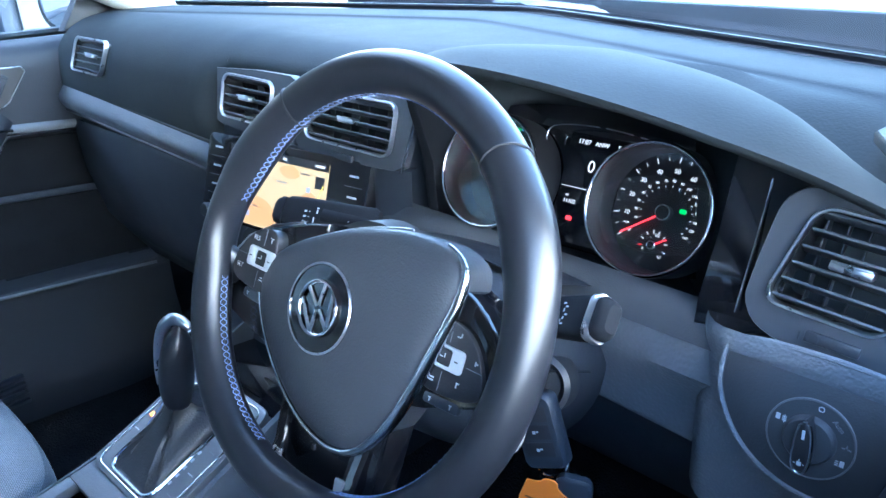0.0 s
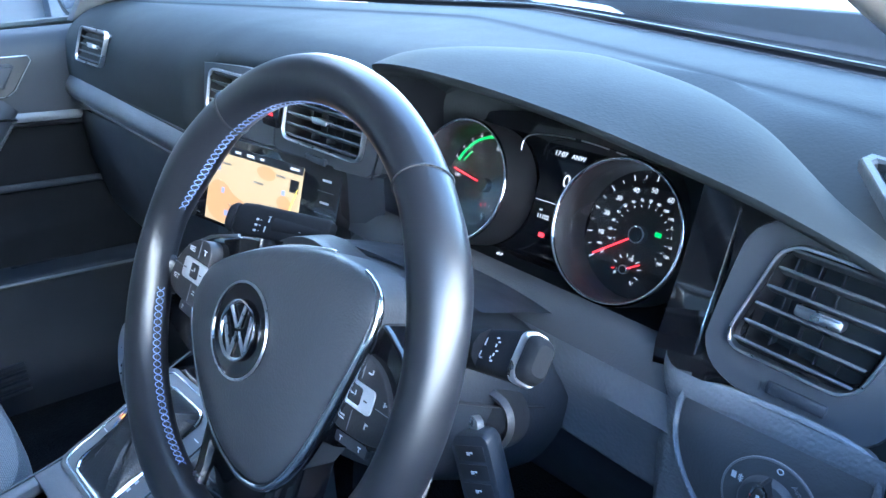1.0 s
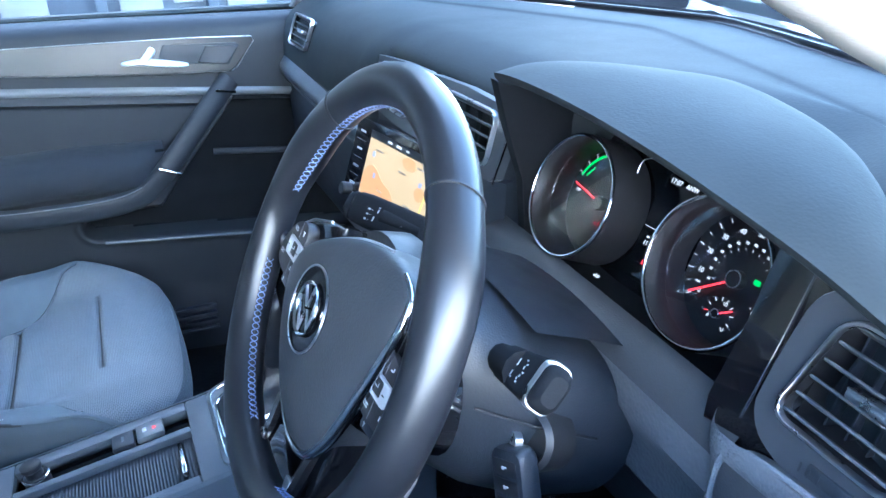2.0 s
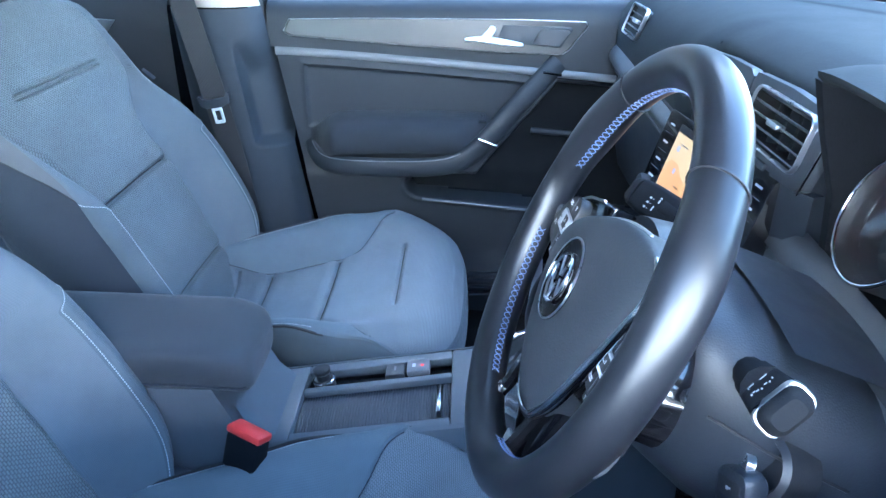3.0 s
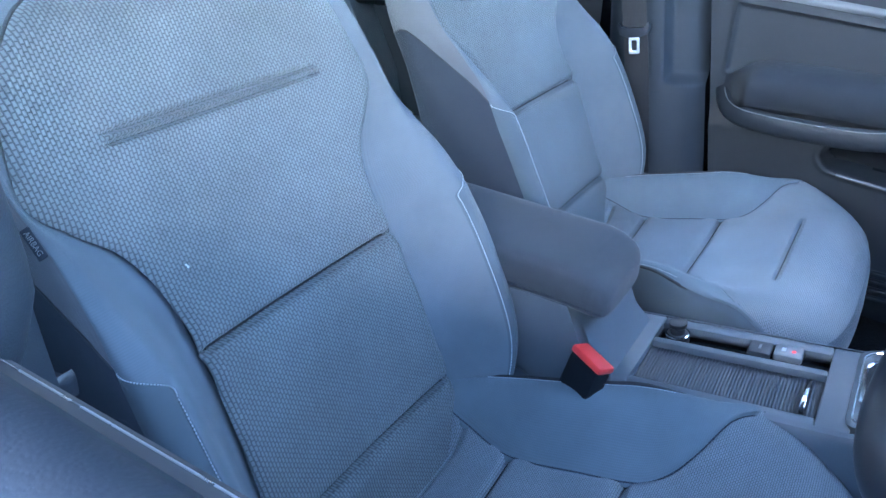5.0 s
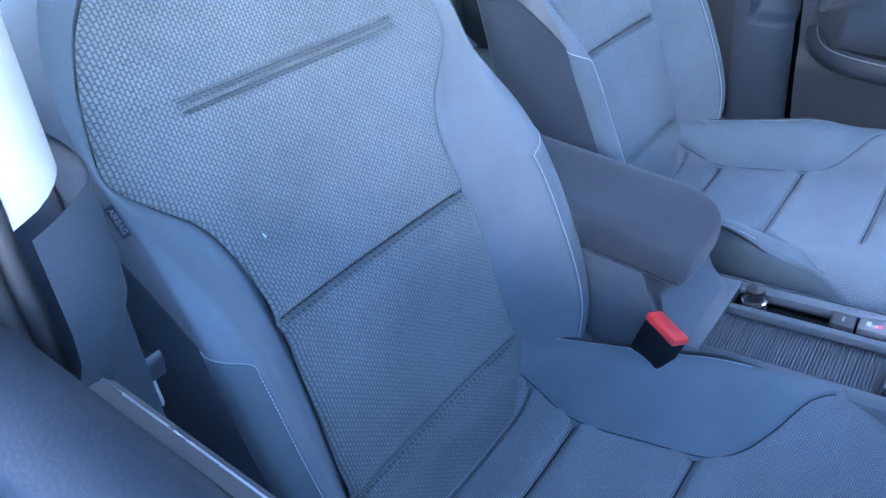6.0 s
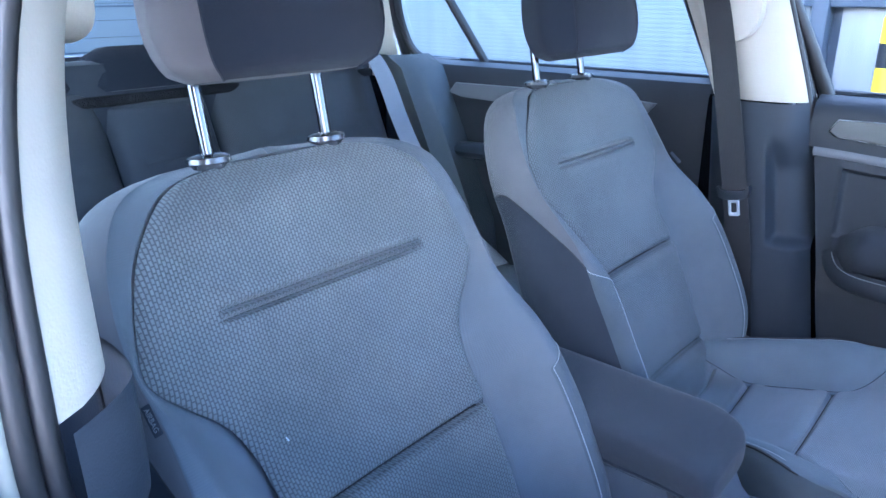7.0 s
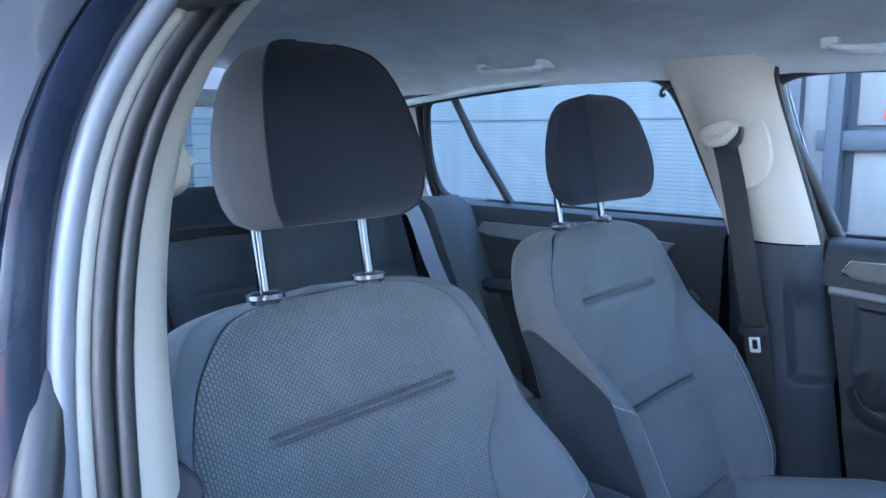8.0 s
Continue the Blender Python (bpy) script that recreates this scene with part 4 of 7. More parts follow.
        # pale double stitching along the seam of the side panel
        seam = [bolster(cut(v) + 0.02, v) + (P(s * 0.0006, 0, 0.0009) - P(0, 0, 0)) for v in steps(-0.04, 0.262, 90)] + [bolster(min(0.995, cut(v) + 0.02), v) + (P(0, 0, 0.0012) - P(0, 0, 0)) for v in steps(0.264, 0.2985, 26)]
        part("stitching", join(*[tube([seam[i], seam[i].lerp(seam[i + 1], 0.6)], 0.0007, 4) for i in range(len(seam) - 1)]), M_WHITE_THREAD, st, "pale stitching")

    for v0 in (0.259, 0.052):
        part("panel_seam", tube([panel(a, v0) + (P(0, 0, 0.0010) - P(0, 0, 0)) for a in steps(-0.93, 0.93, 40)], 0.0013, 5), M_DARK, st)
    for s in (-1, 1):
        part("panel_edge_seam", tube([panel(s * 0.995, v) + (P(0, 0, -0.001) - P(0, 0, 0)) for v in steps(-0.045, 0.59, 80)], 0.0006, 5), M_SIDE, st)

    def rear(a, v):
        out = catmull(v, HALF_OUT) - 0.045 * min(1, catmull(v, HALF_OUT) / 0.1)
        deep = -0.115 + 0.03 * max(0, (v - 0.3) / 0.3)
        return P(a * max(out, 0.0), v, deep - 0.012 * (1 - a * a))

    part("backrest_rear", grid(rear, steps(-1, 1, 16), steps(-0.055, 0.621, 40)), M_SIDE, st, "dark rear cover")

    # cushion: (u across, f forward from the back's foot)
    def C(u, f, h):
        return Vector((x0 + u, SEAT_Y + dy + 0.005 + f, 0.455 + dz + 0.11 * f + h))

    FRONT = [(0.0, 0.479), (0.09, 0.477), (0.158, 0.470), (0.208, 0.457), (0.238, 0.436), (0.256, 0.410), (0.263, 0.395), (0.268, 0.385)]
    INNER = [(-0.02, 0.138), (0.02, 0.130), (0.085, 0.116), (0.17, 0.119), (0.235, 0.126), (0.265, 0.148), (0.288, 0.184), (0.306, 0.226), (0.325, 0.250), (0.345, 0.262)]

    def crown(u, f, plain=False):
        edge = catmull(min(abs(u), 0.272), FRONT)
        e = f / edge
        h = 0.028 * ease(f, [(0.0, 0.0), (0.26, 1.0)]) - 0.050 * max(0, (e - 0.80) / 0.2) ** 2.4
        h += lift(f) * ease(abs(u) / out_at(f) if out_at(f) > 0.01 else 0, [(0.52, 0.0), (0.94, 1.0)])
        h -= 0.026 * ease(f, [(-0.02, 0.9), (0.24, 1.0), (0.40, 0.0)]) * (1 - ease(abs(u) / out_at(f) if out_at(f) > 0.01 else 0, [(0.50, 0.0), (0.90, 1.0)]))
        if plain:
            return h
        h -= 0.011 * groove(f - 0.085, 0.0045) + 0.009 * groove(f - 0.012, 0.005) - 0.003 * groove(f - 0.105, 0.014) - 0.003 * groove(f - 0.065, 0.012)
        h -= 0.010 * groove(f - 0.226, 0.0042) - 0.003 * groove(f - 0.246, 0.014) - 0.003 * groove(f - 0.206, 0.012)
        if abs(u) < 0.126:
            h -= min(1, (0.126 - abs(u)) / 0.01) * 0.009 * groove(f - 0.36, 0.0040)
        return h

    def half_top(f):
        return catmull(f, INNER)

    def out_at(f):
        """Half width of the cushion at f, rounded towards the front."""
        return catmull(f, [(-0.02, 0.182), (0.02, 0.188), (0.07, 0.198), (0.13, 0.212), (0.19, 0.227), (0.25, 0.244), (0.31, 0.259), (0.36, 0.265), (0.40, 0.256), (0.432, 0.238), (0.455, 0.208), (0.469, 0.158), (0.476, 0.09), (0.478, 0.0)])

    def lift(f):
        return ease(f, [(-0.02, 0.034), (0.06, 0.040), (0.18, 0.034), (0.30, 0.018), (0.42, 0.0)])

    def top(a, f):
        u = a * min(half_top(f), out_at(f) - 0.001)
        return C(u, f, crown(u, f) - 0.005 * max(0, (abs(a) - 0.94) / 0.06) * (1 if f < 0.33 else 0) - 0.012 * (1 - a * a) * ease(f, [(0, 1), (0.3, 0.2)]))

    part("cushion_top", grid(top, steps(-1, 1, 50), sorted(set(steps(-0.02, 0.46, 100) + steps(0.46, 0.4775, 14) + steps(0.073, 0.097, 12) + steps(0.002, 0.022, 10) + steps(0.215, 0.237, 12) + steps(0.35, 0.37, 12))), uv=lambda a, f: (f, a * half_top(f))), M_KNIT_FINE, st, "ribbed grey cloth cushion")
    for s in (-1, 1):
        def wing(k, f, s=s):
            out = out_at(f)
            inn = min(half_top(f), out - 0.001)
            tuck = max(0.0, 1 - k / 0.08) if f < 0.33 else 0
            u = inn - 0.005 * tuck + (out - inn) * k
            return C(s * u, f, crown(u, f, True) - 0.004 * max(0, (k - 0.9) / 0.1) ** 2 - 0.006 * tuck)

        part("cushion_bolster", grid(wing, steps(0, 1, 16), sorted(set(steps(-0.02, 0.43, 70) + steps(0.24, 0.34, 30))), uv=lambda k, f: (0.1 * k, f)), M_WING, st, "smooth cloth cushion bolster")
        if s < 0:
            for f0, reach in ((0.085, 0.97), (0.226, 0.97), (0.36, 0.45)):
                part("cross_seam", tube([top(a, f0) + Vector((0, 0, 0.0012)) for a in steps(-reach, reach, 30)], 0.0011, 5), M_DARK, st)
        part("seam", tube([wing(0.03, f) + Vector((0, 0, 0.0006)) for f in steps(-0.01, 0.335, 60)], 0.0009, 5), M_SIDE, st)
        piped = [wing(0.99, f) + Vector((0, 0, 0.0022 - 0.006 * max(0, (f - 0.20) / 0.06))) for f in steps(-0.01, 0.26, 30)]
        part("welt", tube(piped, 0.0026, 6), M_DARK, st)
        fine = [wing(0.93, f) + Vector((0, 0, 0.0006)) for f in steps(-0.01, 0.24, 90)]
        part("stitching", join(*[tube([fine[i], fine[i].lerp(fine[i + 1], 0.6)], 0.0006, 4) for i in range(0, 90)]), M_WHITE_THREAD, st, "pale stitching")

    # skirt round the cushion
    rim = []
    for f in steps(-0.02, 0.46, 44) + [0.466, 0.470, 0.474, 0.4765, 0.478]:
        u = out_at(f)
        rim.append((u, f, crown(u, f, True) - 0.004))
    full = [(u, f, h) for u, f, h in rim] + [(-u, f, h) for u, f, h in rim[-2::-1]]
    secs = []
    for off, drop in ((-0.003, 0.001), (0.003, -0.004), (0.007, -0.014), (0.009, -0.035), (0.004, -0.075), (-0.01, -0.12), (-0.03, -0.17)):
        ring_ = []
        for i, (u, f, h) in enumerate(full):
            pa, pb = full[max(0, i - 1)], full[min(len(full) - 1, i + 1)]
            d = Vector((pb[1] - pa[1], -(pb[0] - pa[0]))).normalized()
            if d.x * u + d.y * (f - 0.2) < 0:
                d = -d
            ring_.append(C(u, f, h) + Vector((d.x * off, d.y * off, drop)))
        secs.append(ring_)
    part("cushion_skirt", loft(secs, ring=False), M_SKIRT, st, "plain cloth cushion skirt")
    part("seat_base", loft([[Vector((x0 + sx * (0.24 - k), SEAT_Y + dy + yy, z)) for sx, yy in ((-1, -0.10), (1, -0.10), (1, 0.40 - k), (-1, 0.40 - k))] for k, z in ((0, 0.40 + dz), (0.02, 0.34), (0.05, 0.26))]), M_DARK, st, "black plastic seat base")
    for s in (-1, 1):
        part("hinge_cover", tube(smooth_line([C(s * 0.212, -0.03, 0.000), C(s * 0.216, 0.03, 0.030), C(s * 0.216, 0.065, 0.012)], turns=2), [0.012, 0.014, 0.006], 10), M_HARD, st, "plastic hinge cover")

    # headrest on two chrome posts
    hz0, tilt = raised, radians(10)

    def Hd(u, a, b):
        """a up along the posts from the backrest's top, b forward."""
        base = P(0, 0.612, -0.048)
        up = Vector((0, -math.sin(tilt), math.cos(tilt)))
        fw = Vector((0, math.cos(tilt), math.sin(tilt)))
        return base + Vector((u, 0, 0)) + up * a + fw * b

    def hsec(a):
        k = (a - hz0) / 0.203
        half = catmull(k, [(0, 0.098), (0.06, 0.117), (0.25, 0.127), (0.55, 0.121), (0.8, 0.104), (0.90, 0.090), (0.96, 0.074), (0.99, 0.052), (1.0, 0.030)])
        dep = catmull(k, [(0, 0.020), (0.05, 0.040), (0.3, 0.054), (0.7, 0.046), (0.92, 0.030), (1.0, 0.010)])
        fwd = nod - 0.010 * k
        return half, dep, fwd

    def front(u, a):
        half, dep, fwd = hsec(a)
        x = u * half * 0.87
        return Hd(x, a, fwd + dep * (1 - 0.22 * abs(u) ** 2.4) + 0.0)

    hs = [hz0 + 0.203 * q for q in (0, 0.02, 0.05, 0.09, 0.15, 0.22, 0.3, 0.4, 0.5, 0.6, 0.7, 0.78, 0.85, 0.9, 0.93, 0.955, 0.975, 0.985, 0.993, 1.0)]
    head = part("headrest", grid(front, steps(-1, 1, 20), hs), M_HEADREST, st, "dark cloth headrest")
    for s in (-1, 1):
        def cheek(k, a, s=s):
            half, dep, fwd = hsec(a)
            ang = k * math.pi * 0.5
            x = half * 0.87 + half * 0.13 * math.sin(min(1, k * 1.6) * math.pi / 2) - half * 0.10 * max(0, k - 0.6) / 0.4
            b0 = dep * (1 - 0.22)
            return Hd(s * x, a, fwd + b0 * (1 - 1.9 * k) - 0.02 * k)
        part("headrest_side", grid(cheek, steps(0, 1, 12), hs), cheeks or M_HEADSIDE, head, "" if cheeks else "cloth side panel, pale with warm light put into its colour")
        part("seam", tube([front(s * 1.0, a) + Vector((0, 0.001, 0)) for a in hs], 0.0016, 5), M_HEADREST, head)

    def hback(u, a):
        half, dep, fwd = hsec(a)
        return Hd(u * half * 0.90, a, fwd + dep * 0.78 * (1 - 1.9) - 0.02 - 0.012 * (1 - u * u))
    part("headrest_back", grid(hback, steps(-1, 1, 14), hs), M_HEADREST, head)
    part("headrest_base", loft([[front(u, hs[0]) for u in steps(-1, 1, 10)], [hback(u, hs[0]) for u in steps(-1, 1, 10)]], ring=False), M_HEADREST, head)
    for s in (-1, 1):
        part("post", tube([Hd(s * 0.078, a, 0.012) for a in (-0.03, 0.02, 0.06, 0.10)], 0.0068, 16), M_POST, head, "chrome post")
        mcol = frame_of(Hd(s * 0.078, 0.006, 0.012), (1, 0, 0), (0, 1, 0.1))
        part("collar", lathe([(0.015, -0.012), (0.0175, -0.004), (0.0225, 0.000), (0.0215, 0.005), (0.016, 0.0075), (0.009, 0.008)], mcol, 24), M_COLLAR, st, "glossy dark post collar")
    return st, P


driver_seat, PD = seat(0.36, 0.0, 0.0, "grey ribbed cloth driver's seat with dark headrest")
# passenger headrest sides use the dark front cloth: their shade is in the colour
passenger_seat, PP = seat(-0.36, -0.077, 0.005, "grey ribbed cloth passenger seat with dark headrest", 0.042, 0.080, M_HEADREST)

# ---- dashboard ----
def blend(x, tables):
    """Profile points blended across the car: tables of (x, [(y, z), ...])."""
    if x <= tables[0][0]:
        return tables[0][1]
    for (a, pa), (b, pb) in zip(tables, tables[1:]):
        if x <= b:
            k = (x - a) / (b - a)
            k = k * k * (3 - 2 * k)
            return [(p[0] + (q[0] - p[0]) * k, p[1] + (q[1] - p[1]) * k) for p, q in zip(pa, pb)]
    return tables[-1][1]


PASS = [(0.36, 1.000), (0.305, 0.993), (0.266, 0.975), (0.244, 0.950), (0.235, 0.920), (0.231, 0.885), (0.238, 0.850), (0.26, 0.80), (0.30, 0.70)]
MID = [(0.36, 0.998), (0.32, 0.992), (0.292, 0.982), (0.272, 0.968), (0.275, 0.940), (0.280, 0.885), (0.285, 0.850), (0.29, 0.80), (0.32, 0.70)]
DRV = [(0.440, 0.999), (0.385, 0.982), (0.372, 0.972), (0.36, 0.965), (0.355, 0.940), (0.35, 0.885), (0.35, 0.850), (0.35, 0.80), (0.38, 0.70)]
DRV2 = [(0.350, 0.996), (0.305, 0.976), (0.285, 0.960), (0.268, 0.945), (0.258, 0.920), (0.25, 0.885), (0.25, 0.850), (0.25, 0.80), (0.30, 0.70)]
DRV3 = [(0.280, 0.975), (0.248, 0.950), (0.235, 0.940), (0.228, 0.925), (0.225, 0.91), (0.222, 0.885), (0.222, 0.850), (0.225, 0.80), (0.28, 0.70)]
ZONES = [(-0.62, PASS), (-0.22, PASS), (-0.17, MID), (0.16, MID), (0.30, DRV), (0.44, DRV), (0.57, DRV2), (0.70, DRV3)]
dash = thing("dashboard", "dark grey grained vinyl dashboard with hooded instrument binnacle", "dashboard")


def dash_line(x):
    sy = screen_y(x)
    pts = [(sy, 0.998), (sy - 0.05, 1.000), (sy - 0.112, 1.001), (sy - 0.122, 0.997)] + blend(x, ZONES)
    return smooth_line([Vector((y, z)) for y, z in pts], turns=2)


xs = sorted(set(steps(-0.705, 0.705, 90)))
part("upper_pad", loft([[(x, p.x, p.y) for p in dash_line(x)] for x in xs], ring=False), M_DASH, dash, "soft grained dashboard top")
for x in (-0.706, 0.704):
    part("side_cap", plate([Vector((p.x, p.y)) for p in dash_line(x)], frame_of((x, 0, 0), (0, 1, 0), (0, 0, 1)), 0.004), M_DASH, dash)

# binnacle hood
RIM = [(0.222, (0.236, 1.004)), (0.236, (0.216, 1.013)), (0.262, (0.206, 1.019)), (0.30, (0.203, 1.0215)), (0.352, (0.204, 1.0195)), (0.412, (0.205, 1.0145)), (0.488, (0.205, 1.005)), (0.552, (0.205, 0.994)), (0.598, (0.204, 0.9855)), (0.633, (0.203, 0.977)), (0.675, (0.202, 0.964)), (0.703, (0.204, 0.948))]
REAR = [(0.222, (0.276, 1.004)), (0.26, (0.345, 1.010)), (0.30, (0.385, 1.011)), (0.352, (0.412, 1.010)), (0.412, (0.402, 1.007)), (0.488, (0.370, 1.003)), (0.552, (0.326, 0.996)), (0.598, (0.284, 0.987)), (0.633, (0.256, 0.976)), (0.675, (0.236, 0.962)), (0.703, (0.226, 0.947))]


def hood_pt(x, k):
    fy, fz = catmull(x, [(a, v[0]) for a, v in RIM]), catmull(x, [(a, v[1]) for a, v in RIM])
    by, bz = catmull(x, [(a, v[0]) for a, v in REAR]), catmull(x, [(a, v[1]) for a, v in REAR])
    y = fy + (by - fy) * k
    z = fz + (bz - fz) * k + 0.009 * math.sin(math.pi * min(1, k * 1.05)) * min(1, (by - fy) / 0.1) - 0.012 * max(0, (k - 0.86) / 0.14) ** 2
    return (x, y, z)


def hood_sec(x):
    top = [hood_pt(x, k) for k in steps(0, 1, 14)]
    f = Vector(top[0])
    lip = [f + Vector((0, 0.001, -0.004)), f + Vector((0, 0.006, -0.0085)), f + Vector((0, 0.02, -0.010))]
    under = [Vector((x, f.y + 0.06, f.z - 0.020)), Vector((x, 0.315, f.z - 0.036))]
    b = Vector(top[-1])
    return under[::-1] + lip[::-1] + top + [b + Vector((0, 0.014, -0.006)), b + Vector((0, 0.030, -0.018)), b + Vector((0, 0.040, -0.045))]


hx = steps(0.222, 0.262, 10)[:-1] + steps(0.262, 0.703, 50)
part("binnacle_hood", loft([[Vector(p) for p in hood_sec(x)] for x in hx], ring=False), M_DASH, dash, "grained vinyl hood over the instruments")
part("binnacle_cheek", plate([Vector(p) for p in ((0.224, 1.004), (0.276, 1.000), (0.345, 0.975), (0.345, 0.83), (0.262, 0.83), (0.256, 0.90), (0.236, 0.96))], frame_of((0.214, 0, 0), (0, 1, 0), (0, 0, 1)), 0.012, 0.003), M_MATT, dash, "black inner cheek")
part("binnacle_floor", loft([[(x, y, z) for y, z in ((0.352, 0.834), (0.30, 0.830), (0.270 - 0.095 * max(0, x - 0.15), 0.830), (0.262 - 0.095 * max(0, x - 0.15), 0.838 + 0.04 * max(0, x - 0.1)))] for x in steps(0.16, 0.58, 12)], ring=False), M_MATT, dash, "black binnacle floor")

# instrument cluster
CV, CW = Vector((0, 0.371, 0.929)), Vector((0, -0.929, 0.371))
cl = thing("instrument_cluster", "lit instrument cluster with two chrome-ringed dials", "instrument cluster")
mid = frame_of((0.378, 0.271, 0.9035), (1, 0, 0), CV)
cl_out = [Vector(p) for p in ((-0.170, -0.060), (-0.165, 0.045), (-0.12, 0.075), (0.0, 0.085), (0.12, 0.070), (0.185, 0.045), (0.200, 0.015), (0.196, -0.055))]
part("back_panel", plate(smooth_line(cl_out, True, 2), mid @ Matrix.Translation((0, 0, -0.052)), 0.004), M_PIANO, cl, "glossy black backing")
part("bezel_line", tube(smooth_line([mid @ Vector((x, y, -0.030)) for x, y in ((-0.046, 0.034), (-0.050, 0.050), (-0.044, 0.0585), (-0.020, 0.0625), (0.020, 0.064), (0.062, 0.060))], turns=2), 0.0006, 6), M_SATIN, cl)
for dx, nm in ((0.0885, "right"), (-0.090, "left")):
    mdial = mid @ Matrix.Translation((dx, -0.0005, 0))
    d = part("dial", lathe([(0.0005, -0.0435), (0.054, -0.0435), (0.0545, -0.0435)], mdial, 56), M_DARK, cl, "black dial face")
    part("chrome_ring", tube([mdial @ Vector((0.0585 * math.cos(a), 0.0585 * math.sin(a), 0.0)) for a in steps(0, 2 * math.pi, 72)[:-1]], 0.0019, 10, closed=True), M_CHROME, d, "chrome ring")
    part("shroud", lathe([(0.0545, -0.0455), (0.0552, -0.020), (0.0572, -0.004), (0.0595, -0.001), (0.0605, -0.006), (0.0600, -0.0455)], mdial, 56), M_DARK, d, "black dial shroud")
    face = mdial @ Matrix.Translation((0, 0, -0.0431))

    def pol(r, deg, z=0.0):
        return face @ Matrix.Translation((r * math.cos(radians(deg)), r * math.sin(radians(deg)), z))

    if nm == "right":
        for i in range(0, 21):
            deg = 216.5 - 12.75 * i
            part("tick", box((0.0050 if i % 2 == 0 else 0.0032, 0.0008 if i % 2 == 0 else 0.0005, 0.0003), (0, 0, 0.0002), 0, pol(0.0490, deg) @ Matrix.Rotation(radians(deg), 4, "Z")), L_WHITE, d)
        for i in range(0, 10):
            lettering("numeral", str(10 * i), 0.0060, pol(0.0385, 216.5 - 25.5 * i), L_WHITE, d)
        for k in range(10, 170, 10):
            lettering("numeral", str(k), 0.0034, pol(0.0295, 216.5 - 25.5 * k / 16.09), L_WHITE, d)
            part("tick", box((0.0016, 0.0005, 0.0003), (0, 0, 0.0002), 0, pol(0.0245, 216.5 - 25.5 * k / 16.09) @ Matrix.Rotation(radians(216.5 - 25.5 * k / 16.09), 4, "Z")), L_WHITE, d)
        lettering("unit_text", "mph", 0.0030, pol(0.0395, 205), L_WHITE, d)
        part("needle", join(box((0.044, 0.0016, 0.0012), (0.024, 0, 0.004), 0.0004, pol(0, 0) @ Matrix.Rotation(radians(216), 4, "Z"))), L_RED, d, "red needle")
        part("hub", lathe([(0.0072, 0.0), (0.0072, 0.007), (0.0062, 0.008), (0.0, 0.008)], face, 24), M_DARK, d, "black needle hub")
        part("hub_ring", tube([face @ Vector((0.0068 * math.cos(a), 0.0068 * math.sin(a), 0.0078)) for a in steps(0, 2 * math.pi, 24)[:-1]], 0.0006, 6, closed=True), M_SATIN, d)
        sub = face @ Matrix.Translation((-0.004, -0.0315, 0))
        for i, deg in enumerate((190, 160, 130, 100, 75, 45, 15, -20, -50)):
            part("tick", box((0.0035, 0.0006, 0.0003), (0.0125, 0, 0.0002), 0, sub @ Matrix.Rotation(radians(deg), 4, "Z")), L_WHITE if i else L_RED, d)
        part("needle", box((0.013, 0.0012, 0.001), (0.0085, 0, 0.003), 0.0003, sub @ Matrix.Rotation(radians(32), 4, "Z")), L_RED, d, "red needle")
        part("hub", lathe([(0.0038, 0.0), (0.0038, 0.005), (0.0, 0.005)], sub, 16), M_DARK, d)
        part("hub_ring", tube([sub @ Vector((0.0036 * math.cos(a), 0.0036 * math.sin(a), 0.005)) for a in steps(0, 2 * math.pi, 16)[:-1]], 0.0004, 5, closed=True), M_SATIN, d)
        lettering("fraction_text", "1/2", 0.0040, sub @ Matrix.Translation((0.002, 0.0095, 0.0002)), L_WHITE, d)
        lettering("fraction_text", "0", 0.0036, sub @ Matrix.Translation((-0.009, -0.005, 0.0002)), L_WHITE, d)
        lettering("fraction_text", "1", 0.0036, sub @ Matrix.Translation((0.010, -0.009, 0.0002)), L_WHITE, d)
        part("ready_lamp", join(box((0.0058, 0.0040, 0.0003), (0.0155, 0.0045, 0.0002), 0, face)), L_GREEN, d, "green lit symbol")
    else:
        part("charge_band", grid(lambda a, r: face @ Vector((r * math.cos(a), r * math.sin(a), 0.0003)), steps(radians(91), radians(160), 24), [0.0468, 0.0496]), L_GREEN, d, "green charge band")
        part("boost_band", grid(lambda a, r: face @ Vector((r * math.cos(a), r * math.sin(a), 0.0003)), steps(radians(82), radians(90), 8), [0.0475, 0.0490]), L_BLUE, d)
        for i in range(0, 13):
            deg = 158 - 14 * i
            part("tick", box((0.0048, 0.0007, 0.0003), (0, 0, 0.0002), 0, pol(0.0520, deg) @ Matrix.Rotation(radians(deg), 4, "Z")), L_WHITE, d)
        for q, deg in (("0", 86), ("2", 58), ("4", 30), ("6", 2), ("8", -26), ("10", -54)):
            lettering("numeral", q, 0.0078, pol(0.0385, deg), L_WHITE, d)
        lettering("charge_text", "CHARGE", 0.0036, pol(0.0415, 146) @ Matrix.Rotation(radians(52), 4, "Z"), L_GREEN, d)
        lettering("off_text", "OFF", 0.0042, pol(0.042, 178), L_WHITE, d)
        part("needle", box((0.044, 0.0015, 0.0012), (0.024, 0, 0.004), 0.0004, pol(0, 0) @ Matrix.Rotation(radians(170), 4, "Z")), L_RED, d, "red needle")
        part("hub", lathe([(0.0072, 0.0), (0.0072, 0.007), (0.0062, 0.008), (0.0, 0.008)], face, 24), M_DARK, d)
        sub = face @ Matrix.Translation((0.006, -0.031, 0))
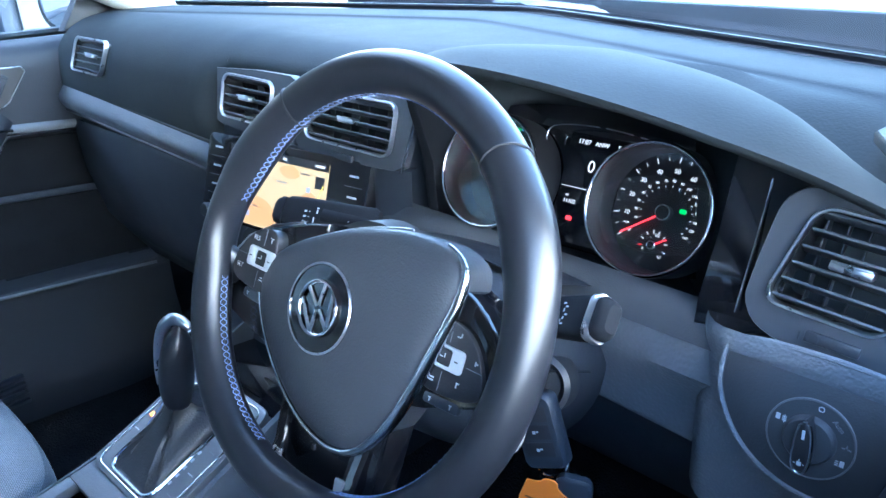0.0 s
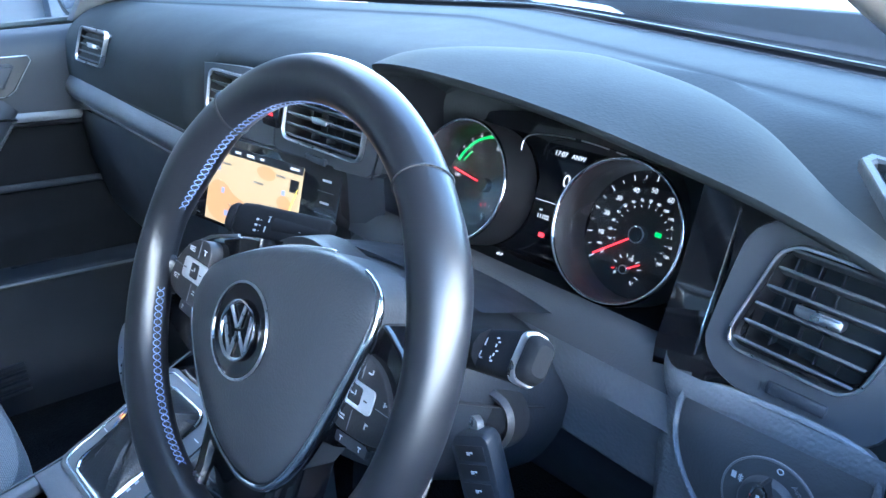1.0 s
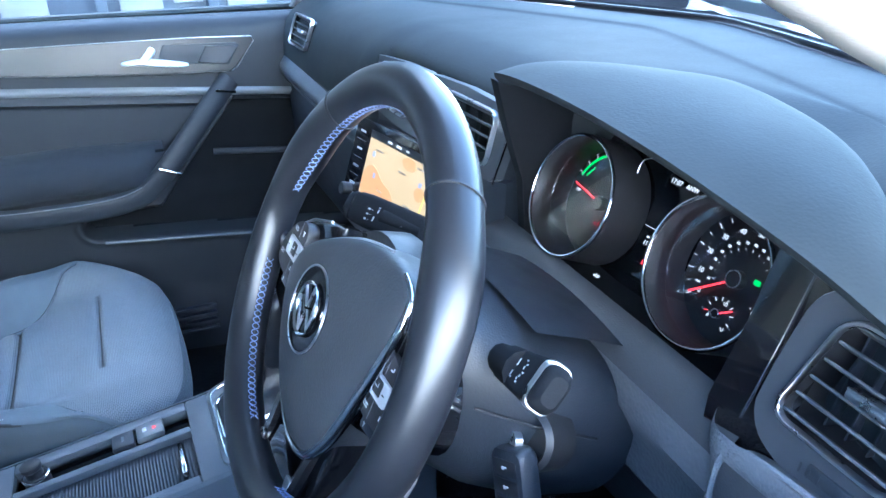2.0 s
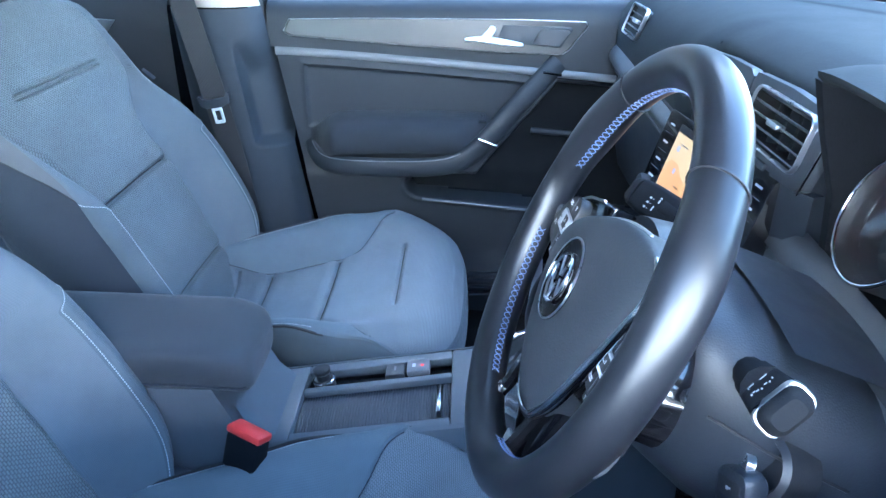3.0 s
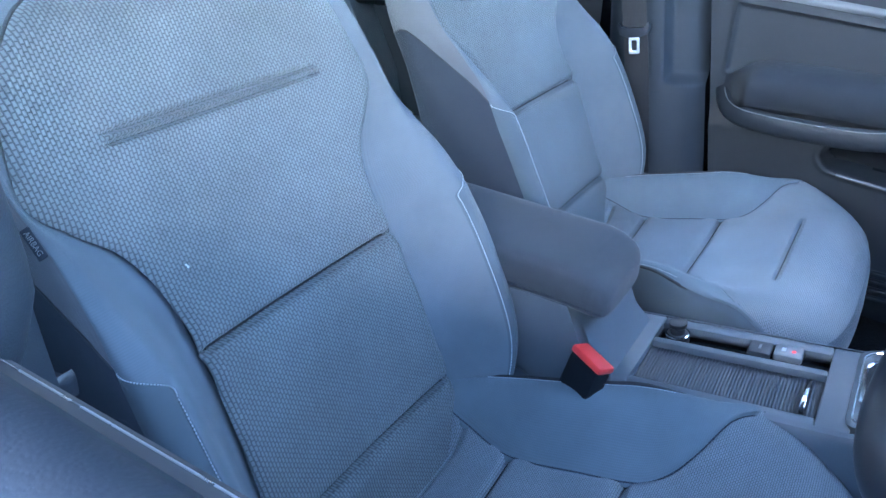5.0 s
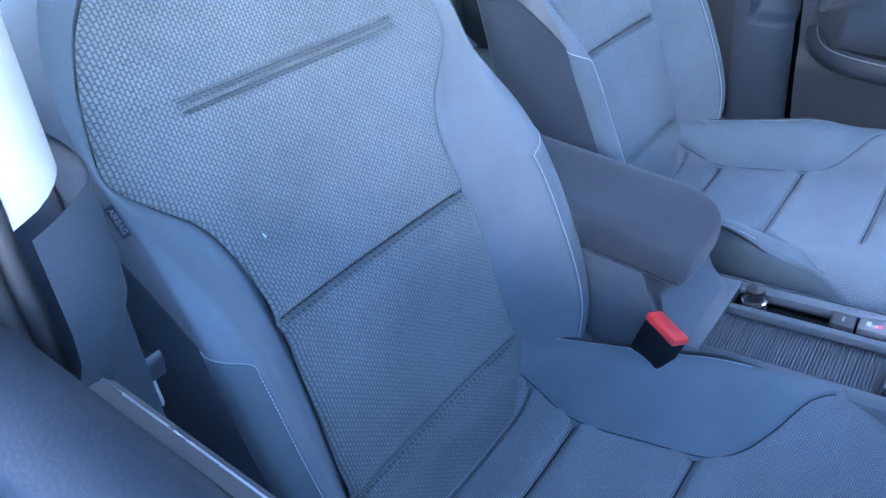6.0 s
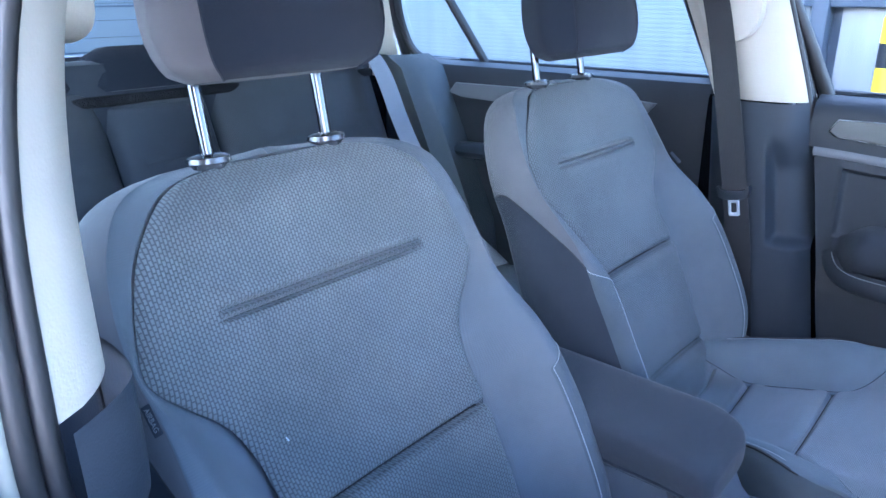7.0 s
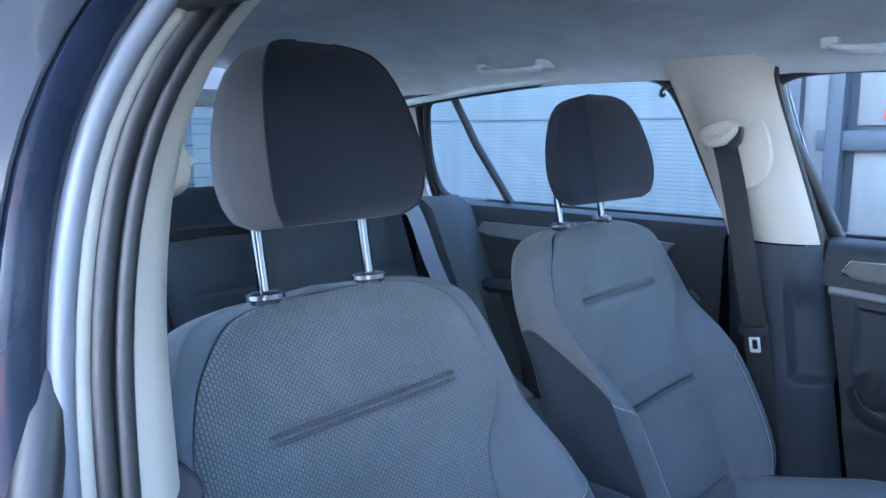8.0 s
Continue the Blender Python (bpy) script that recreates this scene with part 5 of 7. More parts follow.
        for i, deg in enumerate((120, 95, 70, 45, 20, -5, -30)):
            part("tick", box((0.0030, 0.0006, 0.0003), (0.0125, 0, 0.0002), 0, sub @ Matrix.Rotation(radians(deg), 4, "Z")), L_RED if i < 2 else L_WHITE, d)
        part("hub", lathe([(0.0038, 0.0), (0.0038, 0.005), (0.0, 0.005)], sub, 16), M_DARK, d)
    cov = part("cover_glass", lathe([(0.0005, -0.012), (0.0565, -0.012)], mdial, 48), M_COVER, d, "clear dial cover")
    cov.visible_shadow = False
# display between the dials
dm = mid @ Matrix.Translation((0.004, 0.014, -0.0440))
disp = part("trip_display", box((0.066, 0.088, 0.002), (0, -0.002, 0), 0.001, dm), gloss("display_black", (0.008, 0.009, 0.012), 0.12), cl, "black trip display")
lit = dm @ Matrix.Translation((0, 0, 0.0012))
lettering("clock_text", "17:07", 0.0066, lit @ Matrix.Translation((-0.016, 0.034, 0)), L_WHITE, disp)
lettering("outlook_text", "ANW", 0.0062, lit @ Matrix.Translation((0.004, 0.034, 0)), L_WHITE, disp)
lettering("gear_text", "P", 0.0058, lit @ Matrix.Translation((0.023, 0.034, 0)), L_WHITE, disp)
lettering("speed_text", "0", 0.0165, lit @ Matrix.Translation((-0.002, 0.011, 0)), L_WHITE, disp)
lettering("odometer_text", "11102", 0.0058, lit @ Matrix.Translation((-0.017, -0.026, 0)), L_WHITE, disp)
lettering("unit_text", "mi", 0.0036, lit @ Matrix.Translation((-0.021, -0.020, 0)), L_WHITE, disp)
lettering("range_text", "12.5", 0.0056, lit @ Matrix.Translation((0.004, -0.023, 0)), L_WHITE, disp)
part("display_line", box((0.060, 0.0005, 0.0003), (0, -0.0115, 0), 0, lit), L_WHITE, disp)
part("brake_lamp", join(box((0.0065, 0.0040, 0.0003), (-0.013, -0.0425, 0), 0, lit)), L_RED, disp, "red lit brake symbol")
lettering("trip_text", "0.0", 0.0055, frame_of((0.352, 0.262, 0.849), (1, 0, 0), (0, 0.97, 0.25)), L_WHITE, cl)

# trim strip under the instruments, column opening and lower panels
def strip_top(x):
    return Vector((x, 0.262 - 0.100 * max(0, x - 0.09), 0.838 + 0.042 * max(0, x - 0.09)))


def strip_low(x):
    return strip_top(x) + Vector((0, -0.016, -0.0235))


part("column_trim", loft([[strip_top(x) + Vector((0, 0.012, 0.002)), strip_top(x), strip_top(x) * 0.5 + strip_low(x) * 0.5 + Vector((0, -0.002, 0.001)), strip_low(x), strip_low(x) + Vector((0, 0.014, -0.003))] for x in steps(0.088, 0.578, 34)], ring=False), M_PAD, dash, "dark trim strip below the instruments")
part("lower_panel", loft([[strip_low(x) + Vector((0, 0.004, -0.002)), strip_low(x) + Vector((0, 0.000, -0.03)), (x, 0.226, 0.765), (x, 0.224, 0.740 - 0.06 * max(0, x - 0.42)), (x, 0.229, 0.730 - 0.06 * max(0, x - 0.42)), (x, 0.25, 0.728 - 0.06 * max(0, x - 0.42))] for x in steps(0.09, 0.60, 28)], ring=False), M_DASH_LOW, dash, "knee panel in brightened vinyl")
part("footwell_cover", loft([[(x, 0.240, 0.750), (x, 0.250, 0.70), (x, 0.275, 0.62), (x, 0.40, 0.52), (x, 0.62, 0.30)] for x in steps(0.19, 0.70, 8)], ring=False), M_HARD, dash, "black cover under the knee panel")
part("panel_joint", tube([strip_low(x) + Vector((0, 0.006 + 0.02, -0.063)) for x in steps(0.42, 0.585, 8)], 0.0016, 6), M_DARK, dash)
part("knee_slot", tube([(0.55 + 0.07 * k, 0.262 - 0.02 * k, 0.715 - 0.012 * k) for k in (0, 0.5, 1)], 0.006, 8), M_HARD, dash)
# corner module round the lamp switch
def corner(u, k):
    z = 0.862 - 0.17 * k
    return (u, 0.196 + 0.012 * max(0, k - 0.55) - 0.006 * math.exp(-((k - 0.06) / 0.1) ** 2) + 0.022 * max(0, (0.578 - u) / 0.024) ** 2, z)


# dash vinyl brightened here in place of light on the low corner
part("corner_panel", grid(corner, steps(0.554, 0.704, 20), steps(0, 1, 20)), M_CORNER, dash, "grained corner panel in brightened vinyl")


def vent(name, m, w, h, rows, cols, label, parent, skew=0.0, tab=0.0, r=0.014):
    v = part(name, frame_ring(round_rect(w, h, r, 6, skew), round_rect(w - 0.0056, h - 0.0056, r * 0.85, 6, skew), m, 0.003, 0.004), M_SATIN, parent, label)
    part("throat", loft([[m @ Vector((p.x * k, p.y * k, z)) for p in round_rect(w - 0.008, h - 0.008, r * 0.7, 6, skew)] for k, z in ((1.0, 0.0), (1.0, -0.02), (0.95, -0.05), (0.01, -0.05))], caps=False), M_DARK, v, "black vent duct")
    for i in range(rows):
        y = h * ((i + 0.5) / rows - 0.5)
        ww = w - 0.010
        sl = m @ Matrix.Translation((skew * y, y, -0.004)) @ Matrix.Rotation(radians(-24), 4, "X")
        part("slat", box((ww, 0.0022, 0.014), (0, 0, -0.003), 0.0008, sl), M_SLAT, v)
    for i in range(cols):
        x = w * ((i + 1) / (cols + 1) - 0.5)
        part("vane", box((0.0014, h * 0.86, 0.012), (x, 0, -0.024), 0.0004, m), M_HARD, v)
    part("tab", join(box((0.028, 0.0065, 0.011), (tab, 0.001, 0.000), 0.002, m), box((0.026, 0.0016, 0.002), (tab, 0.0045, 0.006), 0.0006, m)), M_SATIN, v, "satin adjusting tab")
    return v


# right outer vent in its glossy panel
rm = frame_of((0.640, 0.2185, 0.915), (1, 0, 0), (0, 0.24, 0.97))
pan = [Vector(p) for p in ((-0.046, 0.056), (0.02, 0.050), (0.060, 0.038), (0.063, -0.02), (0.058, -0.052), (0.038, -0.068), (0.0, -0.066), (-0.061, -0.052), (-0.056, 0.0))]
def holed(outer, hole, m, back=0.02):
    """A face between an outline and a hole seen from the hole's middle, with a short return."""
    c = sum(hole, Vector((0, 0))) / len(hole)
    n = 64

    def ray(poly, a):
        d = Vector((math.cos(a), math.sin(a)))
        best = 0.0
        for p, q in zip(poly, poly[1:] + poly[:1]):
            e = q - p
            den = d.x * e.y - d.y * e.x
            if abs(den) < 1e-12:
                continue
            w = p - c
            t, u = (w.x * e.y - w.y * e.x) / den, (w.x * d.y - w.y * d.x) / den
            if t > 0 and -1e-6 <= u <= 1 + 1e-6:
                best = max(best, t)
        return c + d * best

    angs = [2 * math.pi * k / n for k in range(n)]
    o, h = [ray(outer, a) for a in angs], [ray(hole, a) for a in angs]
    return loft([[m @ Vector((*p, z)) for p in q] for q, z in ((o, -back), (o, -0.002), ([a * 0.96 + b * 0.04 for a, b in zip(o, h)], 0.0), (h, 0.0), (h, -0.006))], caps=False)


part("vent_panel", holed(smooth_line(pan, True, 2), [Matrix.Rotation(radians(-3.5), 2) @ p + Vector((0.005, 0.002)) for p in round_rect(0.079, 0.073, 0.012, 6, 0.24)], rm), M_GREYPANEL, dash, "glossy dark vent panel")
vent("air_vent", rm @ Matrix.Translation((0.005, 0.002, 0.001)) @ Matrix.Rotation(radians(-3.5), 4, "Z"), 0.083, 0.077, 6, 5, "chrome-edged outer air vent", dash, 0.24, 0.0)
part("thumbwheel", join(box((0.036, 0.0085, 0.004), (0, 0, 0.001), 0.0015, rm @ Matrix.Translation((0.005, -0.049, 0)) @ Matrix.Rotation(radians(-2), 4, "Z")), bars([(-0.018 + 0.006 * k, -0.049, 0.0012, 0.006) for k in range(3)], rm @ Matrix.Translation((0.002, 0, 0.0032)))), M_HARD, dash, "ribbed vent thumbwheel")
part("chrome_line", tube([(0.5765, 0.2475, 0.960), (0.5775, 0.228, 0.915), (0.5785, 0.205, 0.869)], 0.0011, 6), M_CHROME, dash, "thin chrome line")
part("panel_infill", loft([[(x, y + 0.004, z) for y, z in ((0.2475, 0.975), (0.228, 0.915), (0.205, 0.866), (0.203, 0.838))] for x in (0.548, 0.576, 0.604)], ring=False), M_PIANO, dash, "glossy black infill")
# demister outlet on the dash top by the pillar
sm = frame_of((0.662, 0.262, 0.985), (0.60, -0.79, -0.12), (0.79, 0.60, 0.10))
tri_o = [Vector(p) for p in ((-0.052, -0.004), (-0.046, -0.012), (0.050, -0.018), (0.052, 0.020), (0.044, 0.026), (-0.040, 0.006))]
tri_i = [Vector(p) for p in ((-0.040, -0.003), (-0.038, -0.006), (0.044, -0.011), (0.045, 0.016), (0.041, 0.019), (-0.034, 0.002))]
sv = part("demister_vent", frame_ring(tri_o, tri_i, sm, 0.005, 0.004), M_PAD, dash, "small side demister outlet")
part("slat", [box((0.0045, 0.030 * (0.25 + 0.75 * k / 5), 0.004), (-0.026 + 0.0135 * k, 0.001, 0.0005), 0.0005, sm) for k in range(6)], M_PAD, sv)
part("slot", plate(tri_i, sm @ Matrix.Translation((0, 0, -0.004)), 0.002), M_MATT, sv)

# passenger side: vent, decor strip, glovebox
pm = frame_of((-0.566, 0.2375, 0.943), (1, 0, 0), (0, 0.30, 0.95))
vent("air_vent", pm, 0.120, 0.060, 5, 3, "silver-edged outer air vent", dash, 0.22, 0.01, 0.012)
vm = frame_of((-0.60, 0.238, 0.900), (1, 0, 0), (0, 0.10, 0.99))
part("vent_mark", each_bar([(-0.02 + 0.010 * k, 0, 0.006, 0.003) for k in range(4)], vm), M_HARD, dash)


def decor(k, x):
    f = (x + 0.70) / 0.43
    zt, zb = 0.880 - 0.022 * f, 0.836 - 0.018 * f
    return (x, 0.2335 - 0.011 * math.sin(math.pi * min(1, k * 1.02)) - 0.004 * k, zt + (zb - zt) * k)


part("decor_strip", grid(decor, steps(0, 1, 10), steps(-0.70, -0.180, 22)), M_CONSOLE, dash, "dark fine-grained decor strip")
part("decor_groove", tube([Vector(decor(-0.04, x)) + Vector((0, 0.001, 0.0)) for x in steps(-0.70, -0.180, 14)], 0.0022, 6), M_DARK, dash)
part("decor_groove", tube([Vector(decor(1.03, x)) for x in steps(-0.70, -0.180, 14)], 0.0028, 6), M_DARK, dash)
part("glovebox_lid", loft([[(x, y, z) for y, z in ((0.243, 0.812), (0.236, 0.80), (0.240, 0.72), (0.262, 0.62), (0.30, 0.56), (0.40, 0.54))] for x in steps(-0.70, -0.186, 8)], ring=False), M_DOOR, dash, "dark glovebox lid")
part("lower_shelf", loft([[(x, y, z) for y, z in ((0.30, 0.56), (0.34, 0.50), (0.50, 0.42), (0.95, 0.40))] for x in steps(-0.70, -0.16, 6)], ring=False), M_DARK, dash)

# centre stack
stack = thing("centre_stack", "dark centre stack with vents and touchscreen", "centre stack")
part("stack_body", loft([[(-0.178 + 0.012 * max(0, 0.88 - z) / 0.2, y, z), (-0.172, y - 0.006, z), (0.0, y - 0.010, z), (0.170, y - 0.006, z), (0.190, y + 0.006, z)] for y, z in ((0.262, 0.886), (0.252, 0.884), (0.250, 0.80), (0.236, 0.72), (0.205, 0.63), (0.19, 0.585))], ring=False), M_HARD, stack, "dark grained surround")
for sx in (-1, 1):
    part("stack_cheek", loft([[(sx * (0.180), y, z), (sx * 0.185, 0.60, z)] for y, z in ((0.272, 0.970), (0.258, 0.90), (0.252, 0.80), (0.238, 0.72), (0.207, 0.63), (0.19, 0.50))], ring=False), M_HARD, stack, "dark plastic stack side")
cm = frame_of((0.010, 0.2475, 0.9275), (1, 0, 0), (0, 0.20, 0.98))
for half, x0, hw in ((((-0.006, 0.041), (0.09, 0.044), (0.200, 0.040), (0.182, -0.040), (0.09, -0.046), (-0.006, -0.046)), 0.093, 0.147), (((-0.192, 0.034), (-0.10, 0.040), (-0.007, 0.041), (-0.007, -0.046), (-0.10, -0.046), (-0.188, -0.040)), -0.115, 0.112)):
    part("vent_panel", holed([Vector(p) for p in half], [p + Vector((x0, 0.002)) for p in round_rect(hw, 0.057, 0.012, 6, 0.10)], cm, 0.012), M_GREYPANEL, stack, "glossy grey vent panel")
vent("air_vent", frame_of((0.103, 0.2455, 0.930), (1, 0, 0), (0, 0.2, 0.98)), 0.152, 0.062, 5, 4, "chrome-edged centre air vent", stack, 0.10, 0.0)
vent("air_vent", frame_of((-0.105, 0.2455, 0.928), (1, 0, 0), (0, 0.2, 0.98)), 0.116, 0.060, 5, 3, "chrome-edged centre air vent", stack, 0.10, 0.0)
hm = frame_of((0.003, 0.2445, 0.927), (1, 0, 0), (0, 0.2, 0.98))
hz = part("hazard_button", plate(round_rect(0.036, 0.036, 0.004), hm, 0.004, 0.001), M_PIANO, stack, "black hazard button with red triangle")
part("triangle", frame_ring([Vector((0.0065 * math.cos(a), 0.0065 * math.sin(a))) for a in (radians(90), radians(210), radians(330))], [Vector((0.0028 * math.cos(a), 0.0028 * math.sin(a))) for a in (radians(90), radians(210), radians(330))], hm @ Matrix.Translation((0, -0.002, 0.004)), 0.0006), L_RED, hz, "red warning triangle")
part("thumbwheel", join(box((0.040, 0.008, 0.005), (0.085, -0.040, 0.002), 0.0015, cm), bars([(0.068 + 0.0065 * k, -0.040, 0.0018, 0.006) for k in range(5)], cm @ Matrix.Translation((0, 0, 0.0046)))), M_HARD, stack, "ribbed vent thumbwheel")

part("chrome_line", tube([cm @ Vector(p) for p in ((0.2025, 0.040, 0.001), (0.1945, 0.0, 0.001), (0.1845, -0.040, 0.001))], 0.0010, 6), M_CHROME, stack, "thin chrome line")
screen = thing("touchscreen", "glossy black touchscreen unit showing a map", "touchscreen")
tm = frame_of((0.0019, 0.2095, 0.8335), (0.9928, 0.1197, 0), (-0.0365, 0.3028, 0.952)) @ Matrix.Scale(1.12, 4)
part("bezel", plate(round_rect(0.256, 0.100, 0.008), tm, 0.002, 0.001, 0.055), M_PIANO, screen, "glossy black bezel")
mp = part("map", box((0.158, 0.086, 0.0006), (-0.006, -0.003, 0.0022), 0, tm), L_MAP, screen, "lit yellow map")
tm2 = tm @ Matrix.Translation((-0.006, -0.003, 0.0026))
part("map_area", plate(smooth_line([Vector(p) for p in ((-0.078, -0.042), (-0.078, 0.000), (-0.05, 0.006), (-0.03, -0.008), (-0.005, -0.012), (0.010, -0.030), (0.0, -0.042))], True, 2), tm2, 0.0003), L_MAP2, mp, "tan built-up area")
part("map_area", plate(smooth_line([Vector(p) for p in ((0.0, 0.030), (0.03, 0.036), (0.04, 0.022), (0.015, 0.018))], True, 2), tm2, 0.0003), L_MAP2, mp)
part("map_area", plate(smooth_line([Vector(p) for p in ((0.04, 0.005), (0.06, 0.012), (0.07, -0.002), (0.05, -0.008))], True, 2), tm2, 0.0003), L_MAP2, mp)
part("map_road", tube([tm2 @ Vector(p) for p in ((0.074, 0.02, 0.0004), (0.066, 0.0, 0.0004), (0.062, -0.02, 0.0004), (0.05, -0.042, 0.0004))], 0.0009, 4), L_MAPROAD, mp)
part("map_sign", each_bar([(-0.062, 0.018, 0.005, 0.006), (-0.05, -0.006, 0.005, 0.006), (-0.04, -0.03, 0.006, 0.006), (0.052, 0.012, 0.005, 0.005)], tm2, 0.0005), L_MAPINK, mp, "blue road signs")
part("map_name", each_bar([(-0.05, 0.024, 0.018, 0.0015), (0.01, 0.014, 0.016, 0.0015), (0.035, -0.018, 0.014, 0.0015), (-0.03, -0.02, 0.012, 0.0015), (0.045, 0.028, 0.014, 0.0015)], tm2, 0.0005), M_GREY_PRINT, mp)
part("status_bar", box((0.158, 0.009, 0.0005), (0, 0.0395, 0.0003), 0, tm2), M_DARK, mp, "dark status bar")
part("status_mark", each_bar([(-0.03, 0.0395, 0.010, 0.0025), (-0.008, 0.0395, 0.012, 0.003), (0.012, 0.0395, 0.006, 0.0025), (0.066, 0.0395, 0.014, 0.0025)], tm2, 0.0009), L_WHITE, mp)
part("map_button", join(box((0.013, 0.013, 0.0006), (0.068, 0.022, 0.0004), 0, tm2)), M_DARK, mp, "dark zoom button")
for sx in (-1, 1):
    for k in range(4):
        part("key_mark", bars([(sx * 0.108, 0.034 - 0.022 * k, 0.013, 0.0022)], tm @ Matrix.Translation((0, 0, 0.002))), M_WHITE, screen)
        part("key_line", bars([(sx * 0.108, 0.023 - 0.022 * k, 0.024, 0.0004)], tm @ Matrix.Translation((0, 0, 0.002))), M_GREY_PRINT, screen)
    part("knob", lathe([(0.0085, 0.0), (0.0085, 0.010), (0.007, 0.012), (0.0, 0.012)], tm @ Matrix.Translation((sx * 0.110, -0.042, 0.002)), 24), M_DARK, screen, "black rotary knob")
climate = thing("climate_panel", "dark climate control panel with silver-ringed dials", "climate control")
km = frame_of((0.0, 0.232, 0.735), (1, 0, 0), (0, 0.25, 0.97))
part("panel", plate(round_rect(0.24, 0.062, 0.01), km, 0.004, 0.001, 0.02), M_PIANO, climate)
for xx in (-0.085, 0.0, 0.085):
    part("dial", lathe([(0.022, 0.0), (0.022, 0.016), (0.019, 0.019), (0.0, 0.019)], km @ Matrix.Translation((xx, 0, 0.004)), 28), M_DARK, climate)
    part("dial_ring", tube([km @ Vector((xx + 0.0225 * math.cos(a), 0.0225 * math.sin(a), 0.008)) for a in steps(0, 2 * math.pi, 28)[:-1]], 0.0014, 6, closed=True), M_CHROME, climate)
part("climate_button", [box((0.026, 0.010, 0.004), (-0.084 + 0.028 * k, -0.046, 0.0), 0.001, km) for k in range(7)], M_DARK, climate)

# lamp switch
ls = thing("light_switch", "black rotary headlamp switch with white symbols", "light switch")
lm = frame_of((0.650, 0.1895, 0.812), (1, 0, 0), (0, 0.16, 0.987))
lp = [Vector(p) for p in ((-0.062, 0.046), (0.0, 0.050), (0.044, 0.047), (0.050, 0.030), (0.050, -0.03), (0.030, -0.050), (-0.01, -0.052), (-0.045, -0.034), (-0.066, -0.002), (-0.068, 0.03))]
part("panel", plate(smooth_line(lp, True, 2), lm, 0.004, 0.0015, 0.01), M_PAD, ls, "matt black panel")
part("panel_lip", tube([lm @ Vector((p.x * 1.04, p.y * 1.04, 0.003)) for p in smooth_line(lp, True, 2)], 0.0022, 8, closed=True), M_CORNER, ls)
ld = lm @ Matrix.Translation((-0.001, -0.008, 0)) @ Matrix.Diagonal((0.73, 0.73, 0.9, 1))
part("dial_plate", lathe([(0.0395, 0.003), (0.0395, 0.006), (0.038, 0.0072), (0.0, 0.0072)], ld, 48), M_PAD, ls, "black dial plate")
part("dial_edge", tube([ld @ Vector((0.0393 * math.cos(a), 0.0393 * math.sin(a), 0.0065)) for a in steps(0, 2 * math.pi, 48)[:-1]], 0.0007, 6, closed=True), M_STRIP, ls)
part("dial_core", lathe([(0.024, 0.0072), (0.023, 0.012), (0.021, 0.0135), (0.0, 0.0135)], ld, 40), M_PAD, ls)
gm = ld @ Matrix.Rotation(radians(4), 4, "Z")
part("grip", plate(smooth_line([Vector(p) for p in ((-0.0065, 0.024), (0.0065, 0.024), (0.0085, -0.026), (-0.0085, -0.026))], True, 2), gm, 0.026, 0.003, -0.008), M_DARK, ls, "raised grip")
part("grip_edge", tube([gm @ Vector((p.x * 1.0, p.y * 1.02, 0.0245)) for p in smooth_line([Vector(p) for p in ((-0.0065, 0.024), (0.0065, 0.024), (0.0085, -0.026), (-0.0085, -0.026))], True, 2)], 0.0012, 6, closed=True), M_CHROME, ls, "chrome edging")
part("grip_mark", bars([(0, 0.013, 0.0026, 0.009)], gm @ Matrix.Translation((0, 0, 0.0262))), M_WHITE, ls)
lettering("off_mark", "O", 0.0075, ld @ Matrix.Translation((0.004, 0.0325, 0.0075)), M_WHITE, ls)
lettering("auto_text", "Auto", 0.0062, ld @ Matrix.Translation((0.021, 0.022, 0.0075)) @ Matrix.Rotation(radians(-40), 4, "Z"), M_GREY_PRINT, ls)
part("fog_symbol", bars([(-0.031, 0.011, 0.004, 0.006), (-0.025, 0.0125, 0.004, 0.0008), (-0.025, 0.0105, 0.004, 0.0008), (-0.025, 0.0085, 0.004, 0.0008), (-0.025, 0.0105, 0.0008, 0.008)], ld @ Matrix.Translation((0, 0, 0.0074))), M_WHITE, ls)
part("side_symbol", bars([(0.029, 0.004, 0.003, 0.0012), (0.034, 0.004, 0.003, 0.0012), (0.0315, 0.006, 0.001, 0.003)], ld @ Matrix.Translation((0, 0, 0.0074))), M_GREY_PRINT, ls)
part("beam_symbol", bars([(0.031, -0.012, 0.004, 0.006), (0.0265, -0.0105, 0.003, 0.0008), (0.0265, -0.0125, 0.003, 0.0008), (0.0265, -0.0145, 0.003, 0.0008)], ld @ Matrix.Translation((0, 0, 0.0074))), M_WHITE, ls)
part("sun_symbol", bars([(0, -0.016, 0.004, 0.004), (-0.004, -0.016, 0.0016, 0.0008), (0.004, -0.016, 0.0016, 0.0008), (0, -0.0125, 0.0008, 0.0016)], gm @ Matrix.Translation((0, 0, 0.0262))), M_WHITE, ls)

# ---- steering wheel ----
HUB = Vector((0.3560, -0.0036, 0.8818))
WM = frame_of(HUB, (1, 0, 0), (0, 0.4350, 0.9004))
wheel = thing("steering_wheel", "black leather steering wheel with blue cross-stitching and chrome trim", "steering wheel", at=HUB)
RR, RT = 0.1604, 0.0160
RIM_X, RIM_Y, RIM_Z = 0.0143, 0.0176, -0.006


def near_deg(a, c, w):
    return math.exp(-((((math.degrees(a) - c + 180) % 360) - 180) / w) ** 2)


def rim_r(a):
    return RT + sum(0.0016 * near_deg(a, c, 12.0) for c in (28, 152))


